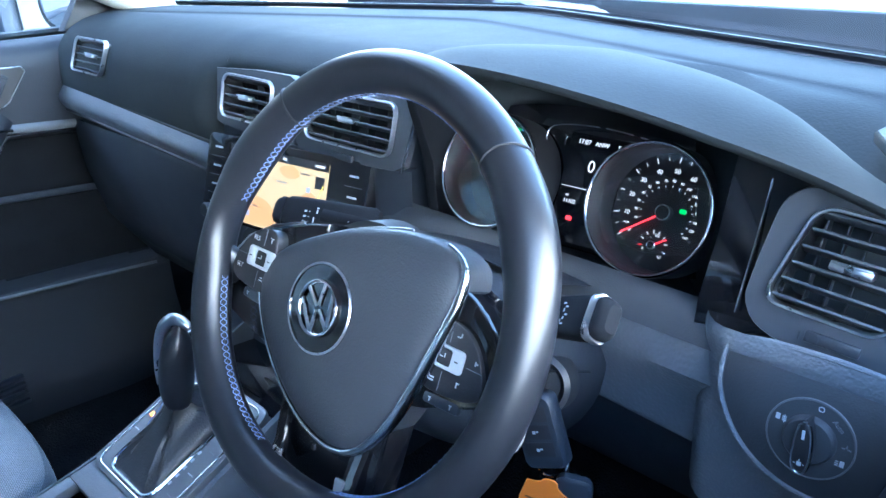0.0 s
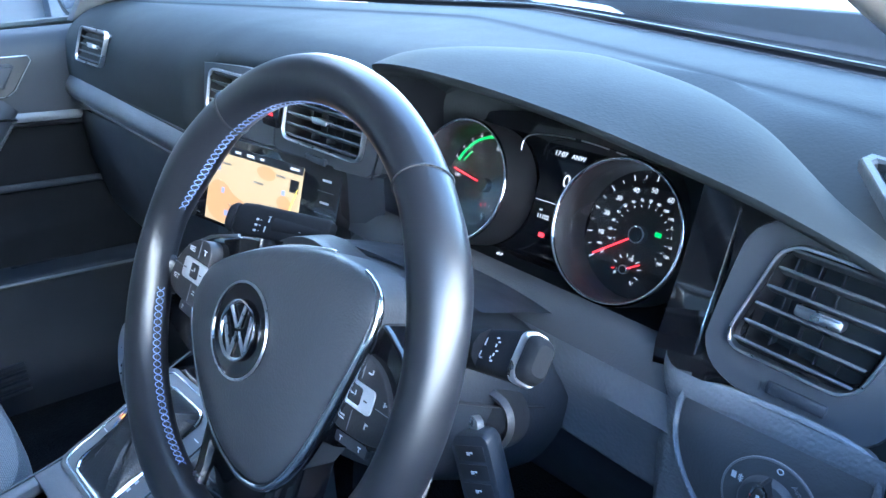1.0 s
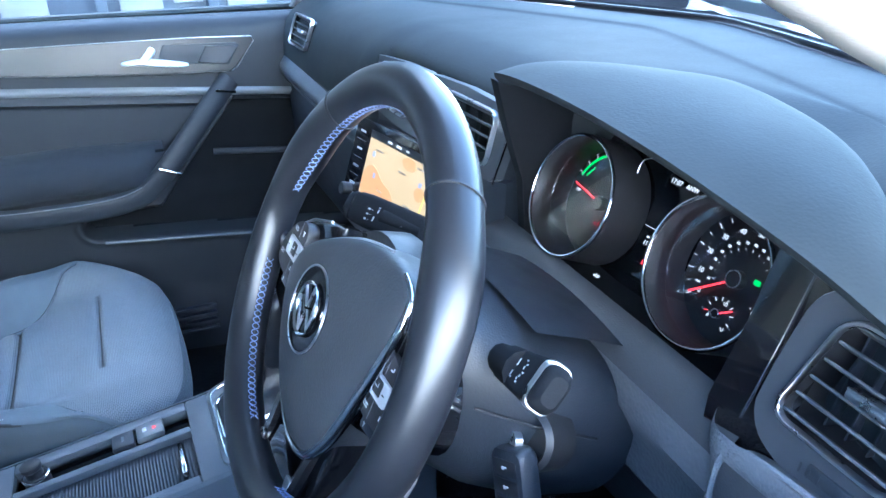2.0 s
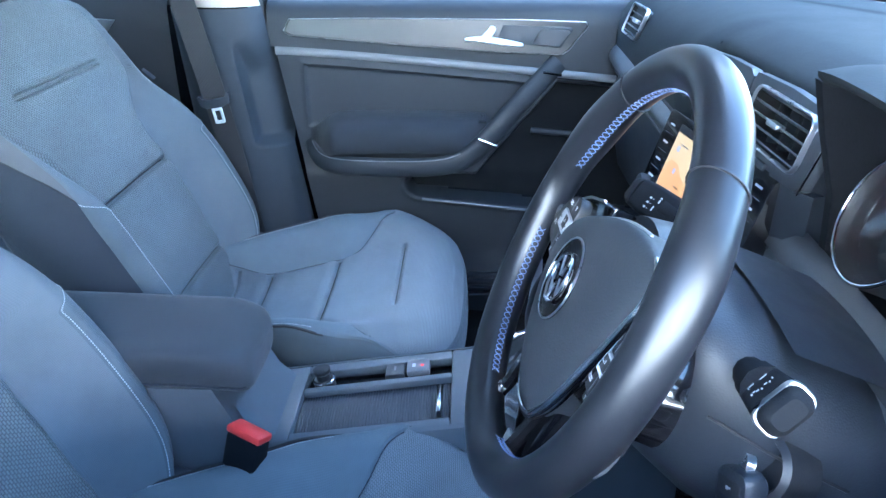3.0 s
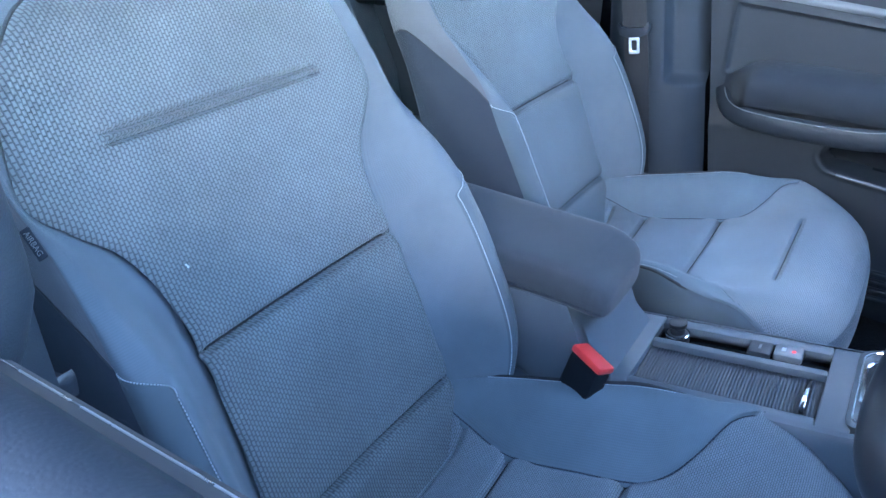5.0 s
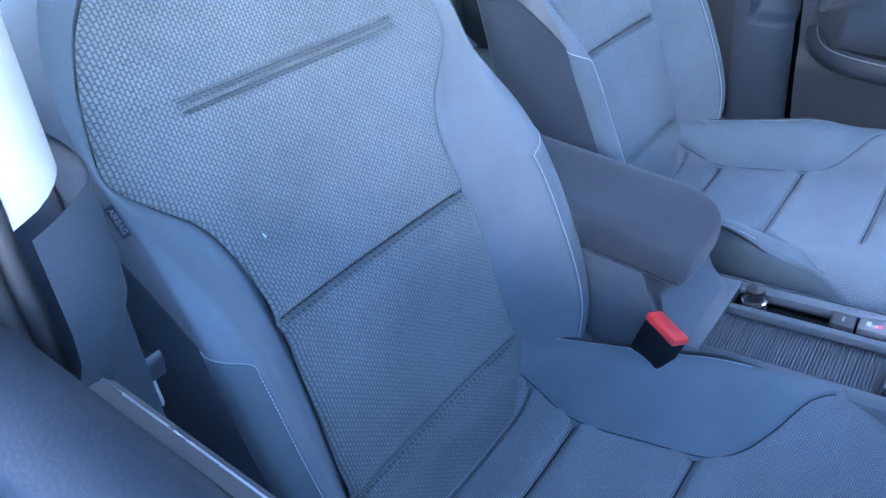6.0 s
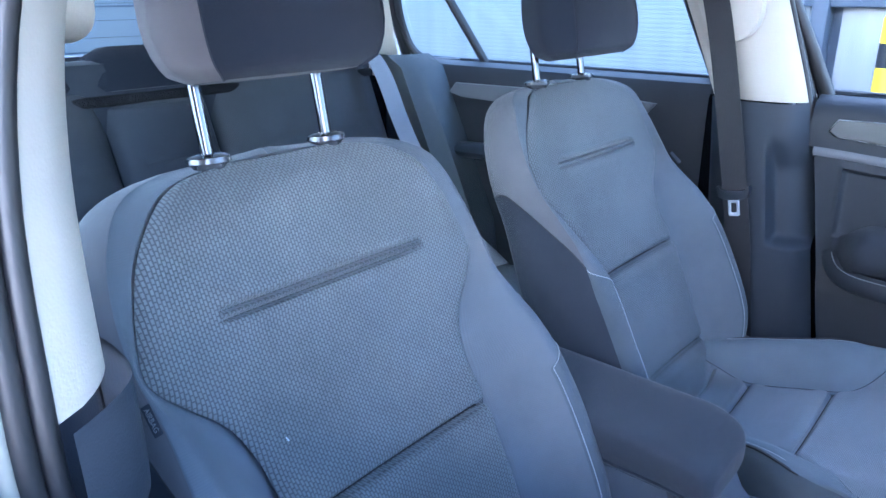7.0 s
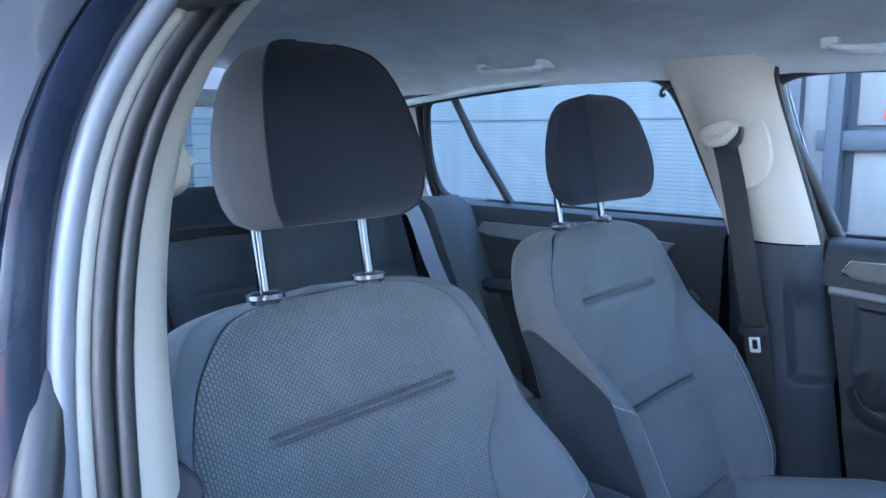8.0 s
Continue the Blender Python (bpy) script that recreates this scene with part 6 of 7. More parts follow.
def rim_pt(a, q, extra=0.0):
    t = rim_r(a) * (1 - 0.42 * max(0.0, -math.cos(q)) * near_deg(a, 176, 11.0)) + extra
    r = RR - 0.006 * near_deg(a, 270, 30.0) + t * math.cos(q)
    return WM @ Vector((r * math.cos(a) + RIM_X, r * math.sin(a) + RIM_Y, t * 1.05 * math.sin(q) + RIM_Z))


bm = grid(lambda a, q: rim_pt(a, q), steps(0, 2 * math.pi, 160)[:-1], steps(0, 2 * math.pi, 24), wrap=True)
bmesh.ops.remove_doubles(bm, verts=bm.verts, dist=1e-5)
rim = part("rim", bm, M_LEATHER, wheel, "smooth black leather rim")
for deg in (46.5, 131.5):
    part("rim_seam", tube([rim_pt(radians(deg) + 0.03 * math.sin(q) * (1 if deg < 90 else -1), q, 0.0002) for q in steps(0, 2 * math.pi, 28)[:-1]], 0.0010, 5, closed=True), M_DARK, rim)


def stitch(a0, a1):
    """Two threads that cross over the seam on the inner side of the rim."""
    n = int((a1 - a0) * RR / 0.0062)
    out = []
    for sgn in (1, -1):
        fine = []
        for i in range(n * 4 + 1):
            a = a0 + (a1 - a0) * i / (n * 4)
            swing = math.sin(math.pi * (i / 4 + 0.5)) * sgn
            fine.append(rim_pt(a, math.pi + 0.04 + 0.18 * max(-1.0, min(1.0, swing * 1.15)), 0.0006))
        out.append(tube(fine, 0.00038, 5))
    return join(*out)


for a0, a1 in ((14, 166), (192, 252), (288, 348)):
    part("stitching", stitch(radians(a0), radians(a1)), M_BLUE, rim, "blue cross-stitching")
    part("stitch_seam", tube([rim_pt(radians(d), math.pi + 0.04, 0.0001) for d in steps(a0, a1, 40)], 0.0007, 4), M_DARK, rim)

# the pad is turned a little against the spokes
HALF_PAD = [(0.064, 0.010), (0.063, 0.036), (0.061, 0.058), (0.054, 0.082), (0.038, 0.097), (0.016, 0.098), (-0.012, 0.090), (-0.046, 0.072), (-0.074, 0.048), (-0.090, 0.024), (-0.095, 0.008)]
TURN = radians(21.0)


def turned(x, y):
    return Vector((x * math.cos(TURN) - y * math.sin(TURN) + 0.013, x * math.sin(TURN) + y * math.cos(TURN) - 0.001))


RIGHT_PAD = [(0.064, 0.010), (0.0615, 0.036), (0.056, 0.066), (0.044, 0.097), (0.027, 0.113), (0.007, 0.108), (-0.018, 0.092), (-0.048, 0.069), (-0.076, 0.045), (-0.092, 0.022), (-0.096, 0.007)]
PADO = [turned(x, y) for y, x in RIGHT_PAD] + [turned(-x, y) for y, x in HALF_PAD[::-1]]
pado = smooth_line(PADO, True, 2)
secs = []
for k, w in ((0.985, -0.050), (1.0, -0.026), (1.0, -0.0205), (0.990, -0.0160), (0.965, -0.0130), (0.89, -0.0092), (0.74, -0.0062), (0.56, -0.0038), (0.42, -0.0030)):
    secs.append([WM @ Vector((p.x * k, p.y * k, w)) for p in pado])
pad = part("airbag_cover", loft(secs), M_PADW, wheel, "grained vinyl airbag cover")


def pad_index(p):
    return min(range(len(pado)), key=lambda i: (pado[i] - p).length)


def pad_run(p, q):
    i, j = pad_index(p), pad_index(q)
    return [pado[k % len(pado)] for k in range(i, (j if j > i else j + len(pado)) + 1)]


part("chrome_edge", tube([WM @ Vector((p.x * 1.012, p.y * 1.012, -0.0150)) for p in pad_run(PADO[3], PADO[17])], [0.0014, 0.0030, 0.0046, 0.0054, 0.0052, 0.0042, 0.0030, 0.0022, 0.0018, 0.0016, 0.0014, 0.0012, 0.0012], 10), M_CHROME, wheel, "tapered chrome edging")
part("top_edge", tube([WM @ Vector((p.x * 1.010, p.y * 1.010, -0.022)) for p in pad_run(PADO[18], PADO[2])], 0.0012, 6), M_SATIN, wheel)
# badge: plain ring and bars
bg = WM @ Matrix.Translation((0.0, 0.0, -0.0024)) @ Matrix.Rotation(TURN, 4, "Z")
badge = part("badge", lathe([(0.0340, 0.0), (0.0338, 0.0014), (0.0322, 0.0014), (0.0316, 0.0004), (0.0, 0.0004)], bg, 48), M_PIANO, wheel, "round black and chrome badge")
part("badge_rim", tube([bg @ Vector((0.0332 * math.cos(a), 0.0332 * math.sin(a), 0.0010)) for a in steps(0, 2 * math.pi, 48)[:-1]], 0.0010, 6, closed=True), M_SATIN, badge)
part("badge_ring", tube([bg @ Vector((0.0200 * math.cos(a), 0.0200 * math.sin(a), 0.0022)) for a in steps(0, 2 * math.pi, 48)[:-1]], 0.0016, 8, closed=True, flat=0.7), M_CHROME, badge, "chrome ring")
bar_ends = [((k * 0.0088, 0.0168), (k * 0.0012, 0.0022)) for k in (-1, 1)] + [((k * 0.0168, 0.0090), (k * 0.0088, -0.0160)) for k in (-1, 1)] + [((k * 0.0086, -0.0160), (k * 0.0012, -0.0014)) for k in (-1, 1)]
for p, q in bar_ends:
    part("badge_bar", box((0.0030, math.hypot(q[0] - p[0], q[1] - p[1]) + 0.0012, 0.0016), (0, 0, 0), 0.0005, bg @ Matrix.Translation(((p[0] + q[0]) / 2, (p[1] + q[1]) / 2, 0.0016)) @ Matrix.Rotation(math.atan2(q[1] - p[1], q[0] - p[0]) - math.pi / 2, 4, "Z")), M_SATIN, badge, "raised chrome bar")
lettering("airbag_text", "AIRBAG", 0.0060, WM @ Matrix.Rotation(TURN, 4, "Z") @ Matrix.Translation((-0.030, -0.046, -0.0085)), M_GREY_PRINT, pad, 0.0008)

for s in (-1, 1):
    SPM = WM @ Matrix.Rotation(radians(4.0), 4, "Z")
    sp = [Vector((s * x, y)) for x, y in ((0.020, 0.062), (0.060, 0.057), (0.098, 0.048), (0.128, 0.034), (0.148, 0.014), (0.156, -0.010), (0.150, -0.026), (0.136, -0.032), (0.115, -0.038), (0.090, -0.046), (0.06, -0.050))]
    sp = smooth_line(sp, True, 1)
    spoke = part("spoke", plate(sp, SPM @ Matrix.Translation((0, 0, -0.034)), 0.012, 0.004, 0.020), M_PIANO, wheel, "glossy black spoke")
    if s < 0:
        part("spoke_lip", tube([SPM @ Vector((s * x, y, -0.0225)) for x, y in ((0.060, 0.0565), (0.098, 0.0475), (0.127, 0.0335), (0.146, 0.0135))], 0.0013, 6), M_SATIN, spoke)
    rx = RIM_X + s * 0.159
    part("spoke_root", tube([WM @ Vector((rx - s * x, y, z)) for x, y, z in ((0.024, -0.008, -0.030), (0.016, -0.007, -0.026), (0.008, -0.005, -0.019), (0.001, -0.003, -0.012))], ([0.014, 0.020, 0.026, 0.030] if s > 0 else [0.010, 0.013, 0.016, 0.018]), 16, flat=0.40, up=(0, -0.9, 0.44)), M_LEATHER, spoke, "leather-wrapped spoke end")
    bmx = WM @ Matrix.Translation((s * 0.1000 + 0.0100, 0.0075 - s * 0.0045, -0.0175 - 0.003 * s)) @ (Matrix.Scale(1.06, 4) if s < 0 else Matrix.Identity(4))
    panel = [Vector((s * x, y)) for x, y in ((-0.012, 0.026), (0.010, 0.024), (0.024, 0.014), (0.034, -0.002), (0.036, -0.014), (0.029, -0.021), (0.008, -0.024), (-0.014, -0.024), (-0.020, -0.014), (-0.014, 0.004))]
    bt = part("button_panel", plate(smooth_line(panel, True, 2), bmx, 0.003, 0.001, 0.010), M_DARK, wheel, "dark multifunction button panel")
    fr = bmx @ Matrix.Translation((s * 0.001, 0.001, 0.003))
    part("rocker_frame", frame_ring(round_rect(0.033, 0.0155, 0.003, 4), round_rect(0.0125, 0.0115, 0.002, 4), fr, 0.0022), M_SATIN_PALE, bt, "satin silver rocker frame")
    part("rocker", box((0.0118, 0.0112, 0.003), (0, 0, 0.0), 0.001, fr), M_DARK, bt)
    part("symbol", each_bar([(-0.002, 0.0, 0.003, 0.0008), (0.001, 0.0012, 0.0008, 0.003)], fr @ Matrix.Translation((0, 0, 0.0016))), M_WHITE, bt)
    part("symbol", each_bar([(-s * 0.0115, 0.0, 0.0030, 0.0008), (s * 0.0115, 0.0, 0.0030, 0.0008)], fr @ Matrix.Translation((0, 0, 0.0023))), M_DARK, bt)
    part("button_gap", each_bar([(s * 0.002, 0.0175, 0.0005, 0.013), (s * 0.026, 0.0, 0.012, 0.0005), (s * 0.002, -0.0155, 0.0005, 0.013)], bmx @ Matrix.Translation((0, 0, 0.0031))), M_GREY_PRINT, bt)
    if s < 0:
        for words, px, py in (("RES", -0.013, 0.0150), ("SET", -0.026, -0.0100)):
            lettering("button_text", words, 0.0052, bmx @ Matrix.Translation((px, py, 0.0031)), M_WHITE, bt)
        part("symbol", each_bar([(0.006, 0.0185, 0.004, 0.0007), (0.006, 0.0165, 0.0007, 0.003), (0.004, -0.0150, 0.004, 0.0007), (0.004, -0.0130, 0.0024, 0.0007)], bmx @ Matrix.Translation((0, 0, 0.0031)), 0.0005), M_WHITE, bt)
    else:
        part("symbol", each_bar([(0.008, 0.0165, 0.003, 0.0008), (0.010, 0.0180, 0.0008, 0.0024), (0.026, 0.0050, 0.0008, 0.003), (0.0270, 0.0050, 0.0022, 0.0008), (-0.005, -0.0150, 0.004, 0.0008), (-0.005, -0.0170, 0.004, 0.0008), (0.016, -0.0130, 0.0008, 0.0036), (0.0172, -0.0118, 0.0016, 0.0008)], bmx @ Matrix.Translation((0, 0, 0.0031)), 0.0005), M_WHITE, bt)
    pb = bmx @ Matrix.Translation((s * 0.004, -0.0300, -0.004)) @ Matrix.Rotation(radians(3 * s), 4, "Z")
    low_b = part("lower_button", box((0.031, 0.0085, 0.006), (0, 0, 0), 0.002, pb), M_HARD, wheel, "dark lower button")
    part("symbol", each_bar([(-0.009, 0.001, 0.0026, 0.0007), (-0.009, -0.0005, 0.0007, 0.0024), (0.009, 0.001, 0.0026, 0.0007), (0.009, -0.0005, 0.0007, 0.0024)], pb @ Matrix.Translation((0, 0, 0.003))), M_WHITE, low_b)
LS = WM @ Matrix.Translation((0.008, 0.012, 0.004)) @ Matrix.Rotation(radians(6.0), 4, "Z")
bot = [Vector(p) for p in ((-0.058, -0.062), (0.062, -0.062), (0.058, -0.10), (0.052, -0.152), (-0.048, -0.152), (-0.052, -0.11))]
lowsp = part("lower_spoke", plate(smooth_line(bot, True, 1), LS @ Matrix.Translation((0, 0, -0.041)), 0.012, 0.004, 0.014), M_PIANO, wheel, "glossy black lower spoke")
for s in (-1, 1):
    part("spoke_rib", tube([LS @ Vector((s * x, y, z)) for x, y, z in ((0.046, -0.078, -0.028), (0.040, -0.12, -0.023), (0.040, -0.160, -0.014))], 0.006, 8), M_PIANO, lowsp)
    part("clip", box((0.010, 0.016, 0.003), (s * 0.036, -0.132, -0.016), 0.001, LS), M_SATIN, lowsp, "small satin clip")
part("hub_back", lathe([(0.062, -0.10), (0.075, -0.066), (0.070, -0.041), (0.0, -0.041)], WM, 32), M_DARK, wheel, "black hub back")

# column shroud, stalks and ignition
col = thing("steering_column", "dark plastic steering column shroud", "steering column")
secs = []
for w, hw, up_, dn in ((-0.058, 0.052, 0.046, 0.058), (-0.075, 0.075, 0.058, 0.070), (-0.105, 0.098, 0.064, 0.085), (-0.150, 0.112, 0.062, 0.100), (-0.210, 0.118, 0.055, 0.105), (-0.27, 0.112, 0.045, 0.10)):
    o = [Vector(p) for p in ((-hw, 0.0), (-hw * 0.86, up_ * 0.75), (-hw * 0.35, up_), (hw * 0.35, up_), (hw * 0.86, up_ * 0.75), (hw, 0.0), (hw * 0.85, -dn * 0.72), (hw * 0.4, -dn), (-hw * 0.4, -dn), (-hw * 0.85, -dn * 0.72))]
    secs.append([WM @ Vector((p.x, p.y - 0.004, w)) for p in smooth_line(o, True, 2)])
part("shroud", loft(secs), M_HARD, col, "two-part dark shroud")
part("shroud_joint", tube([WM @ Vector((s * hw, -0.008, w)) for s, hw, w in ((1, 0.099, -0.105), (1, 0.1125, -0.150), (1, 0.1185, -0.21))], 0.0012, 6), M_DARK, col)
part("shroud_cover", loft([[WM @ Vector((x, 0.050 + 0.012 * (1 - (x / 0.14) ** 2) + dz, w)) for x in steps(-0.095, 0.095, 14)] for w, dz in ((-0.13, 0.000), (-0.18, 0.004), (-0.235, 0.006))], ring=False), M_HARD, col, "column gap cover")


def stalk(s, tip, label):
    st = thing("column_stalk", label, "control stalk", "column stalks")
    root = WM @ Vector((s * 0.085, 0.028 if s > 0 else 0.058, -0.118))
    tip = Vector(tip)
    ax = (tip - root).normalized()
    m = frame_of(tip, ax, (0, 0.68 * s, 0.73 * s))
    part("arm", tube([root, root * 0.4 + tip * 0.6], [0.011, 0.015] if s > 0 else [0.008, 0.010], 12), M_MATT, st)
    rows = [(-0.078 if s > 0 else -0.088, 0.018 if s > 0 else 0.026, 0.011), (-0.068 if s > 0 else -0.084, 0.026 if s > 0 else 0.031, 0.014), (-0.010, 0.031 if s > 0 else 0.033, 0.016), (0.004, 0.031, 0.016), (0.008, 0.029 if s > 0 else 0.026, 0.014)]
    body = part("paddle", loft([[m @ Vector((x, p.x, p.y)) for p in round_rect(h, d, d * 0.3, 4)] for x, h, d in rows]), M_MATT, st, "black moulded paddle")
    wide = 0.029 if s > 0 else 0.028
    part("end_cap", loft([[m @ Vector((x, p.x, p.y)) for p in round_rect(h, d, d * 0.38, 5)] for x, h, d in ((0.0085, wide, 0.018), (0.012, wide + 0.001, 0.019), (0.017, wide - 0.004, 0.016), (0.0195, wide - 0.010, 0.011))]), M_MATT, st, "smooth dark end cap")
    if s > 0:
        part("metal_band", loft([[m @ Vector((x, p.x, p.y)) for p in round_rect(h, d, d * 0.36, 5)] for x, h, d in ((0.0020, 0.0318, 0.0170), (0.0030, 0.0335, 0.0195), (0.0080, 0.0338, 0.0200), (0.0092, 0.0322, 0.0190))]), M_SATIN, st, "satin metal band")
    mk = m @ Matrix.Translation((-0.022, 0, 0.0079))
    part("symbol", each_bar([(x, y * 0.85, w * 0.8, h * 0.75) for x, y, w, h in ([(-0.034, 0.006, 0.0022, 0.0040), (-0.022, 0.0095, 0.005, 0.0010), (-0.012, 0.005, 0.0012, 0.007), (-0.013, -0.005, 0.0012, 0.005), (-0.011, -0.008, 0.0030, 0.0012), (0.000, 0.009, 0.0030, 0.0014), (0.003, 0.006, 0.0028, 0.0014), (0.001, 0.003, 0.0012, 0.0030), (0.004, -0.001, 0.0030, 0.0014), (0.002, -0.004, 0.0014, 0.0026), (0.002, -0.009, 0.0030, 0.0014), (0.0, -0.0065, 0.0012, 0.0026)] if s > 0 else [(0.006, 0.010, 0.0032, 0.0024), (0.002, 0.010, 0.002, 0.0006), (0.006, 0.004, 0.0032, 0.0024), (0.002, 0.004, 0.002, 0.0006), (0.006, -0.002, 0.0032, 0.0024), (0.002, -0.002, 0.002, 0.0006), (-0.004, 0.007, 0.0014, 0.007), (-0.006, -0.003, 0.0014, 0.005), (-0.006, -0.007, 0.003, 0.0012), (-0.034, 0.002, 0.003, 0.0026), (-0.039, 0.002, 0.003, 0.0026)])], mk, 0.0004), M_WHITE, body)
    return st


stalk(1, (0.524, 0.098, 0.890), "black wiper stalk with white symbols")
stalk(-1, (0.195, 0.096, 0.886), "black indicator stalk with white symbols")

key = thing("car_key", "black remote car key in the ignition", "car key")
ign = Vector((0.464, 0.124, 0.796))
im = frame_of(ign, (0.95, 0.31, 0), (0.0, 0.42, 0.90))
part("ignition_ring", lathe([(0.026, -0.03), (0.025, -0.002), (0.021, 0.002), (0.016, -0.006), (0.0, -0.006)], im, 32), M_DARK, col, "black ignition lock surround")
fm = frame_of(Vector((0.476, 0.112, 0.766)), (0.90, 0.20, 0.36), (-0.40, 0.06, 0.91))
part("fob", loft([[fm @ Vector((p.x * k, p.y * k, z)) for p in round_rect(0.036, 0.062, 0.007, 4)] for k, z in ((0.90, -0.009), (1.0, -0.006), (1.0, 0.004), (0.93, 0.008), (0.80, 0.009))]), M_HARD, key, "black fob with three buttons")
for k in range(3):
    b = part("fob_button", box((0.026, 0.0125, 0.002), (0, 0.016 - 0.0145 * k, 0.0085), 0.001, fm), M_DARK, key)
    part("symbol", bars([(-0.0015, 0.016 - 0.0145 * k, 0.0026, 0.0024), (0.0015, 0.0166 - 0.0145 * k, 0.0022, 0.0012)], fm @ Matrix.Translation((0, 0, 0.0096))), M_WHITE, b)
part("blade_boss", tube([ign + Vector((0, -0.004, 0)), fm @ Vector((0, 0.034, 0))], 0.007, 10), M_SATIN, key, "metal key shank")
ring_c = Vector((0.489, 0.112, 0.740))
rg = frame_of(ring_c, (0.5, 0.6, 0.1), (0, 0, 1))
part("split_ring", tube([rg @ Vector((0.012 * math.cos(a), 0.014 * math.sin(a), 0)) for a in steps(0, 2 * math.pi, 28)[:-1]], 0.0011, 6, closed=True), M_CHROME, key, "steel split ring")
sf = frame_of(Vector((0.505, 0.118, 0.705)), (0.90, 0.35, 0.0), (0.25, 0.1, -0.95))
part("spare_fob", loft([[sf @ Vector((p.x * k, p.y * k, z)) for p in round_rect(0.030, 0.052, 0.008, 4)] for k, z in ((0.9, -0.005), (1.0, -0.003), (1.0, 0.003), (0.9, 0.005))]), M_HARD, key, "second grey fob")
ktag = thing("key_tag", "orange plastic key tag on the key ring", "key tag")
om = frame_of(Vector((0.486, 0.102, 0.685)), (0.90, 0.30, -0.12), (0.10, 0.08, 0.95))
part("tag", plate(smooth_line([Vector(p) for p in ((-0.022, 0.036), (-0.008, 0.038), (-0.004, 0.044), (0.006, 0.044), (0.008, 0.036), (0.022, 0.030), (0.022, -0.036), (-0.022, -0.036))], True, 1), om, 0.0015, 0.0005), M_ORANGE, ktag)
part("writing", bars([(-0.004, 0.020, 0.026, 0.0014), (0.002, 0.012, 0.022, 0.0014), (-0.002, 0.003, 0.026, 0.0014), (0.0, -0.006, 0.020, 0.0014)], om @ Matrix.Translation((0, 0, 0.0015))), plastic("brown_ink", (0.30, 0.06, 0.02), 0.6, 500.0, 0.0, 0.05), ktag)

# ---- centre console ----
def deck(y):
    return 0.515 + 0.15 * (y + 0.272) if y < -0.06 else 0.5468 + 0.40 * (y + 0.06)


con = thing("centre_console", "dark plastic centre console with tray and gear selector plate", "centre console")
XL, XR = -0.064, 0.108


def con_sec(y):
    z = deck(y)
    return [(XL - 0.020, y, 0.28), (XL - 0.016, y, z - 0.06), (XL - 0.010, y, z - 0.010), (XL - 0.006, y, z - 0.002), (XL, y, z)]


part("console_side", join(loft([con_sec(y) for y in steps(-0.36, 0.20, 24)], ring=False), loft([[(XL + XR - p[0], p[1], p[2]) for p in con_sec(y)] for y in steps(-0.36, 0.20, 24)], ring=False)), M_CONSOLE, con, "dark console side")
sl = math.atan(0.15)
D0 = frame_of((0.022, -0.20, deck(-0.20)), (1, 0, 0), (0, math.cos(sl), math.sin(sl)))
# deck as bars round the openings (x, y from the deck's middle)
def bar(x0, x1, y0, y1, h=0.0, t=0.012):
    return box((x1 - x0, y1 - y0, t), ((x0 + x1) / 2, (y0 + y1) / 2, h - t / 2), 0.0025, D0)


W2 = 0.086
for q in ((-W2, W2, -0.16, -0.104), (-W2, W2, 0.110, 0.145), (-W2, -0.066, -0.104, 0.110), (0.070, W2, -0.104, 0.110), (-0.030, -0.018, -0.104, 0.110)):
    part("deck", bar(*q), M_CONSOLE, con, "dark plastic deck")
part("tray_shutter", grid(lambda x, y: D0 @ Vector((x, y, -0.010 - 0.0005 * math.cos(y * 2 * math.pi / 0.0040) - 0.004 * (x / 0.05) ** 2)), steps(-0.020, 0.072, 4), steps(-0.106, 0.112, 340)), M_HARD, con, "ribbed roller shutter")
part("shutter_pull", box((0.060, 0.006, 0.012), (0.030, 0.094, -0.003), 0.002, D0), M_CHROME, con, "chrome shutter pull")
part("slot_floor", box((0.040, 0.215, 0.006), (-0.048, 0.003, -0.018), 0.001, D0), M_PIANO, con, "glossy black slot")
lt = part("socket_lighter", lathe([(0.0155, -0.012), (0.0155, -0.001), (0.013, 0.002), (0.0105, 0.002), (0.010, 0.010), (0.0125, 0.013), (0.0125, 0.018), (0.010, 0.0195), (0.0, 0.0195)], D0 @ Matrix.Translation((-0.047, -0.078, 0)), 28), M_DARK, con, "black power socket plug")
part("socket_ring", tube([D0 @ Vector((-0.047 + 0.0150 * math.cos(a), -0.078 + 0.0150 * math.sin(a), 0.0)) for a in steps(0, 2 * math.pi, 28)[:-1]], 0.0015, 6, closed=True), M_CHROME, lt, "chrome ring")
part("hold_button", box((0.030, 0.028, 0.010), (-0.048, 0.028, -0.001), 0.003, D0), M_HARD, con, "grey hold button")
pb = part("parking_button", box((0.030, 0.034, 0.010), (-0.048, 0.062, 0.001), 0.003, D0), M_STRIP, con, "satin parking brake button")
part("parking_lamp", box((0.004, 0.004, 0.0006), (-0.046, 0.068, 0.0064), 0, D0), L_RED, pb)
part("button_mark", bars([(-0.048, 0.028, 0.010, 0.003)], D0 @ Matrix.Translation((0, 0, 0.0042))), M_GREY_PRINT, con)
part("button_mark", bars([(-0.048, 0.056, 0.008, 0.005)], D0 @ Matrix.Translation((0, 0, 0.0062))), M_WHITE, pb)

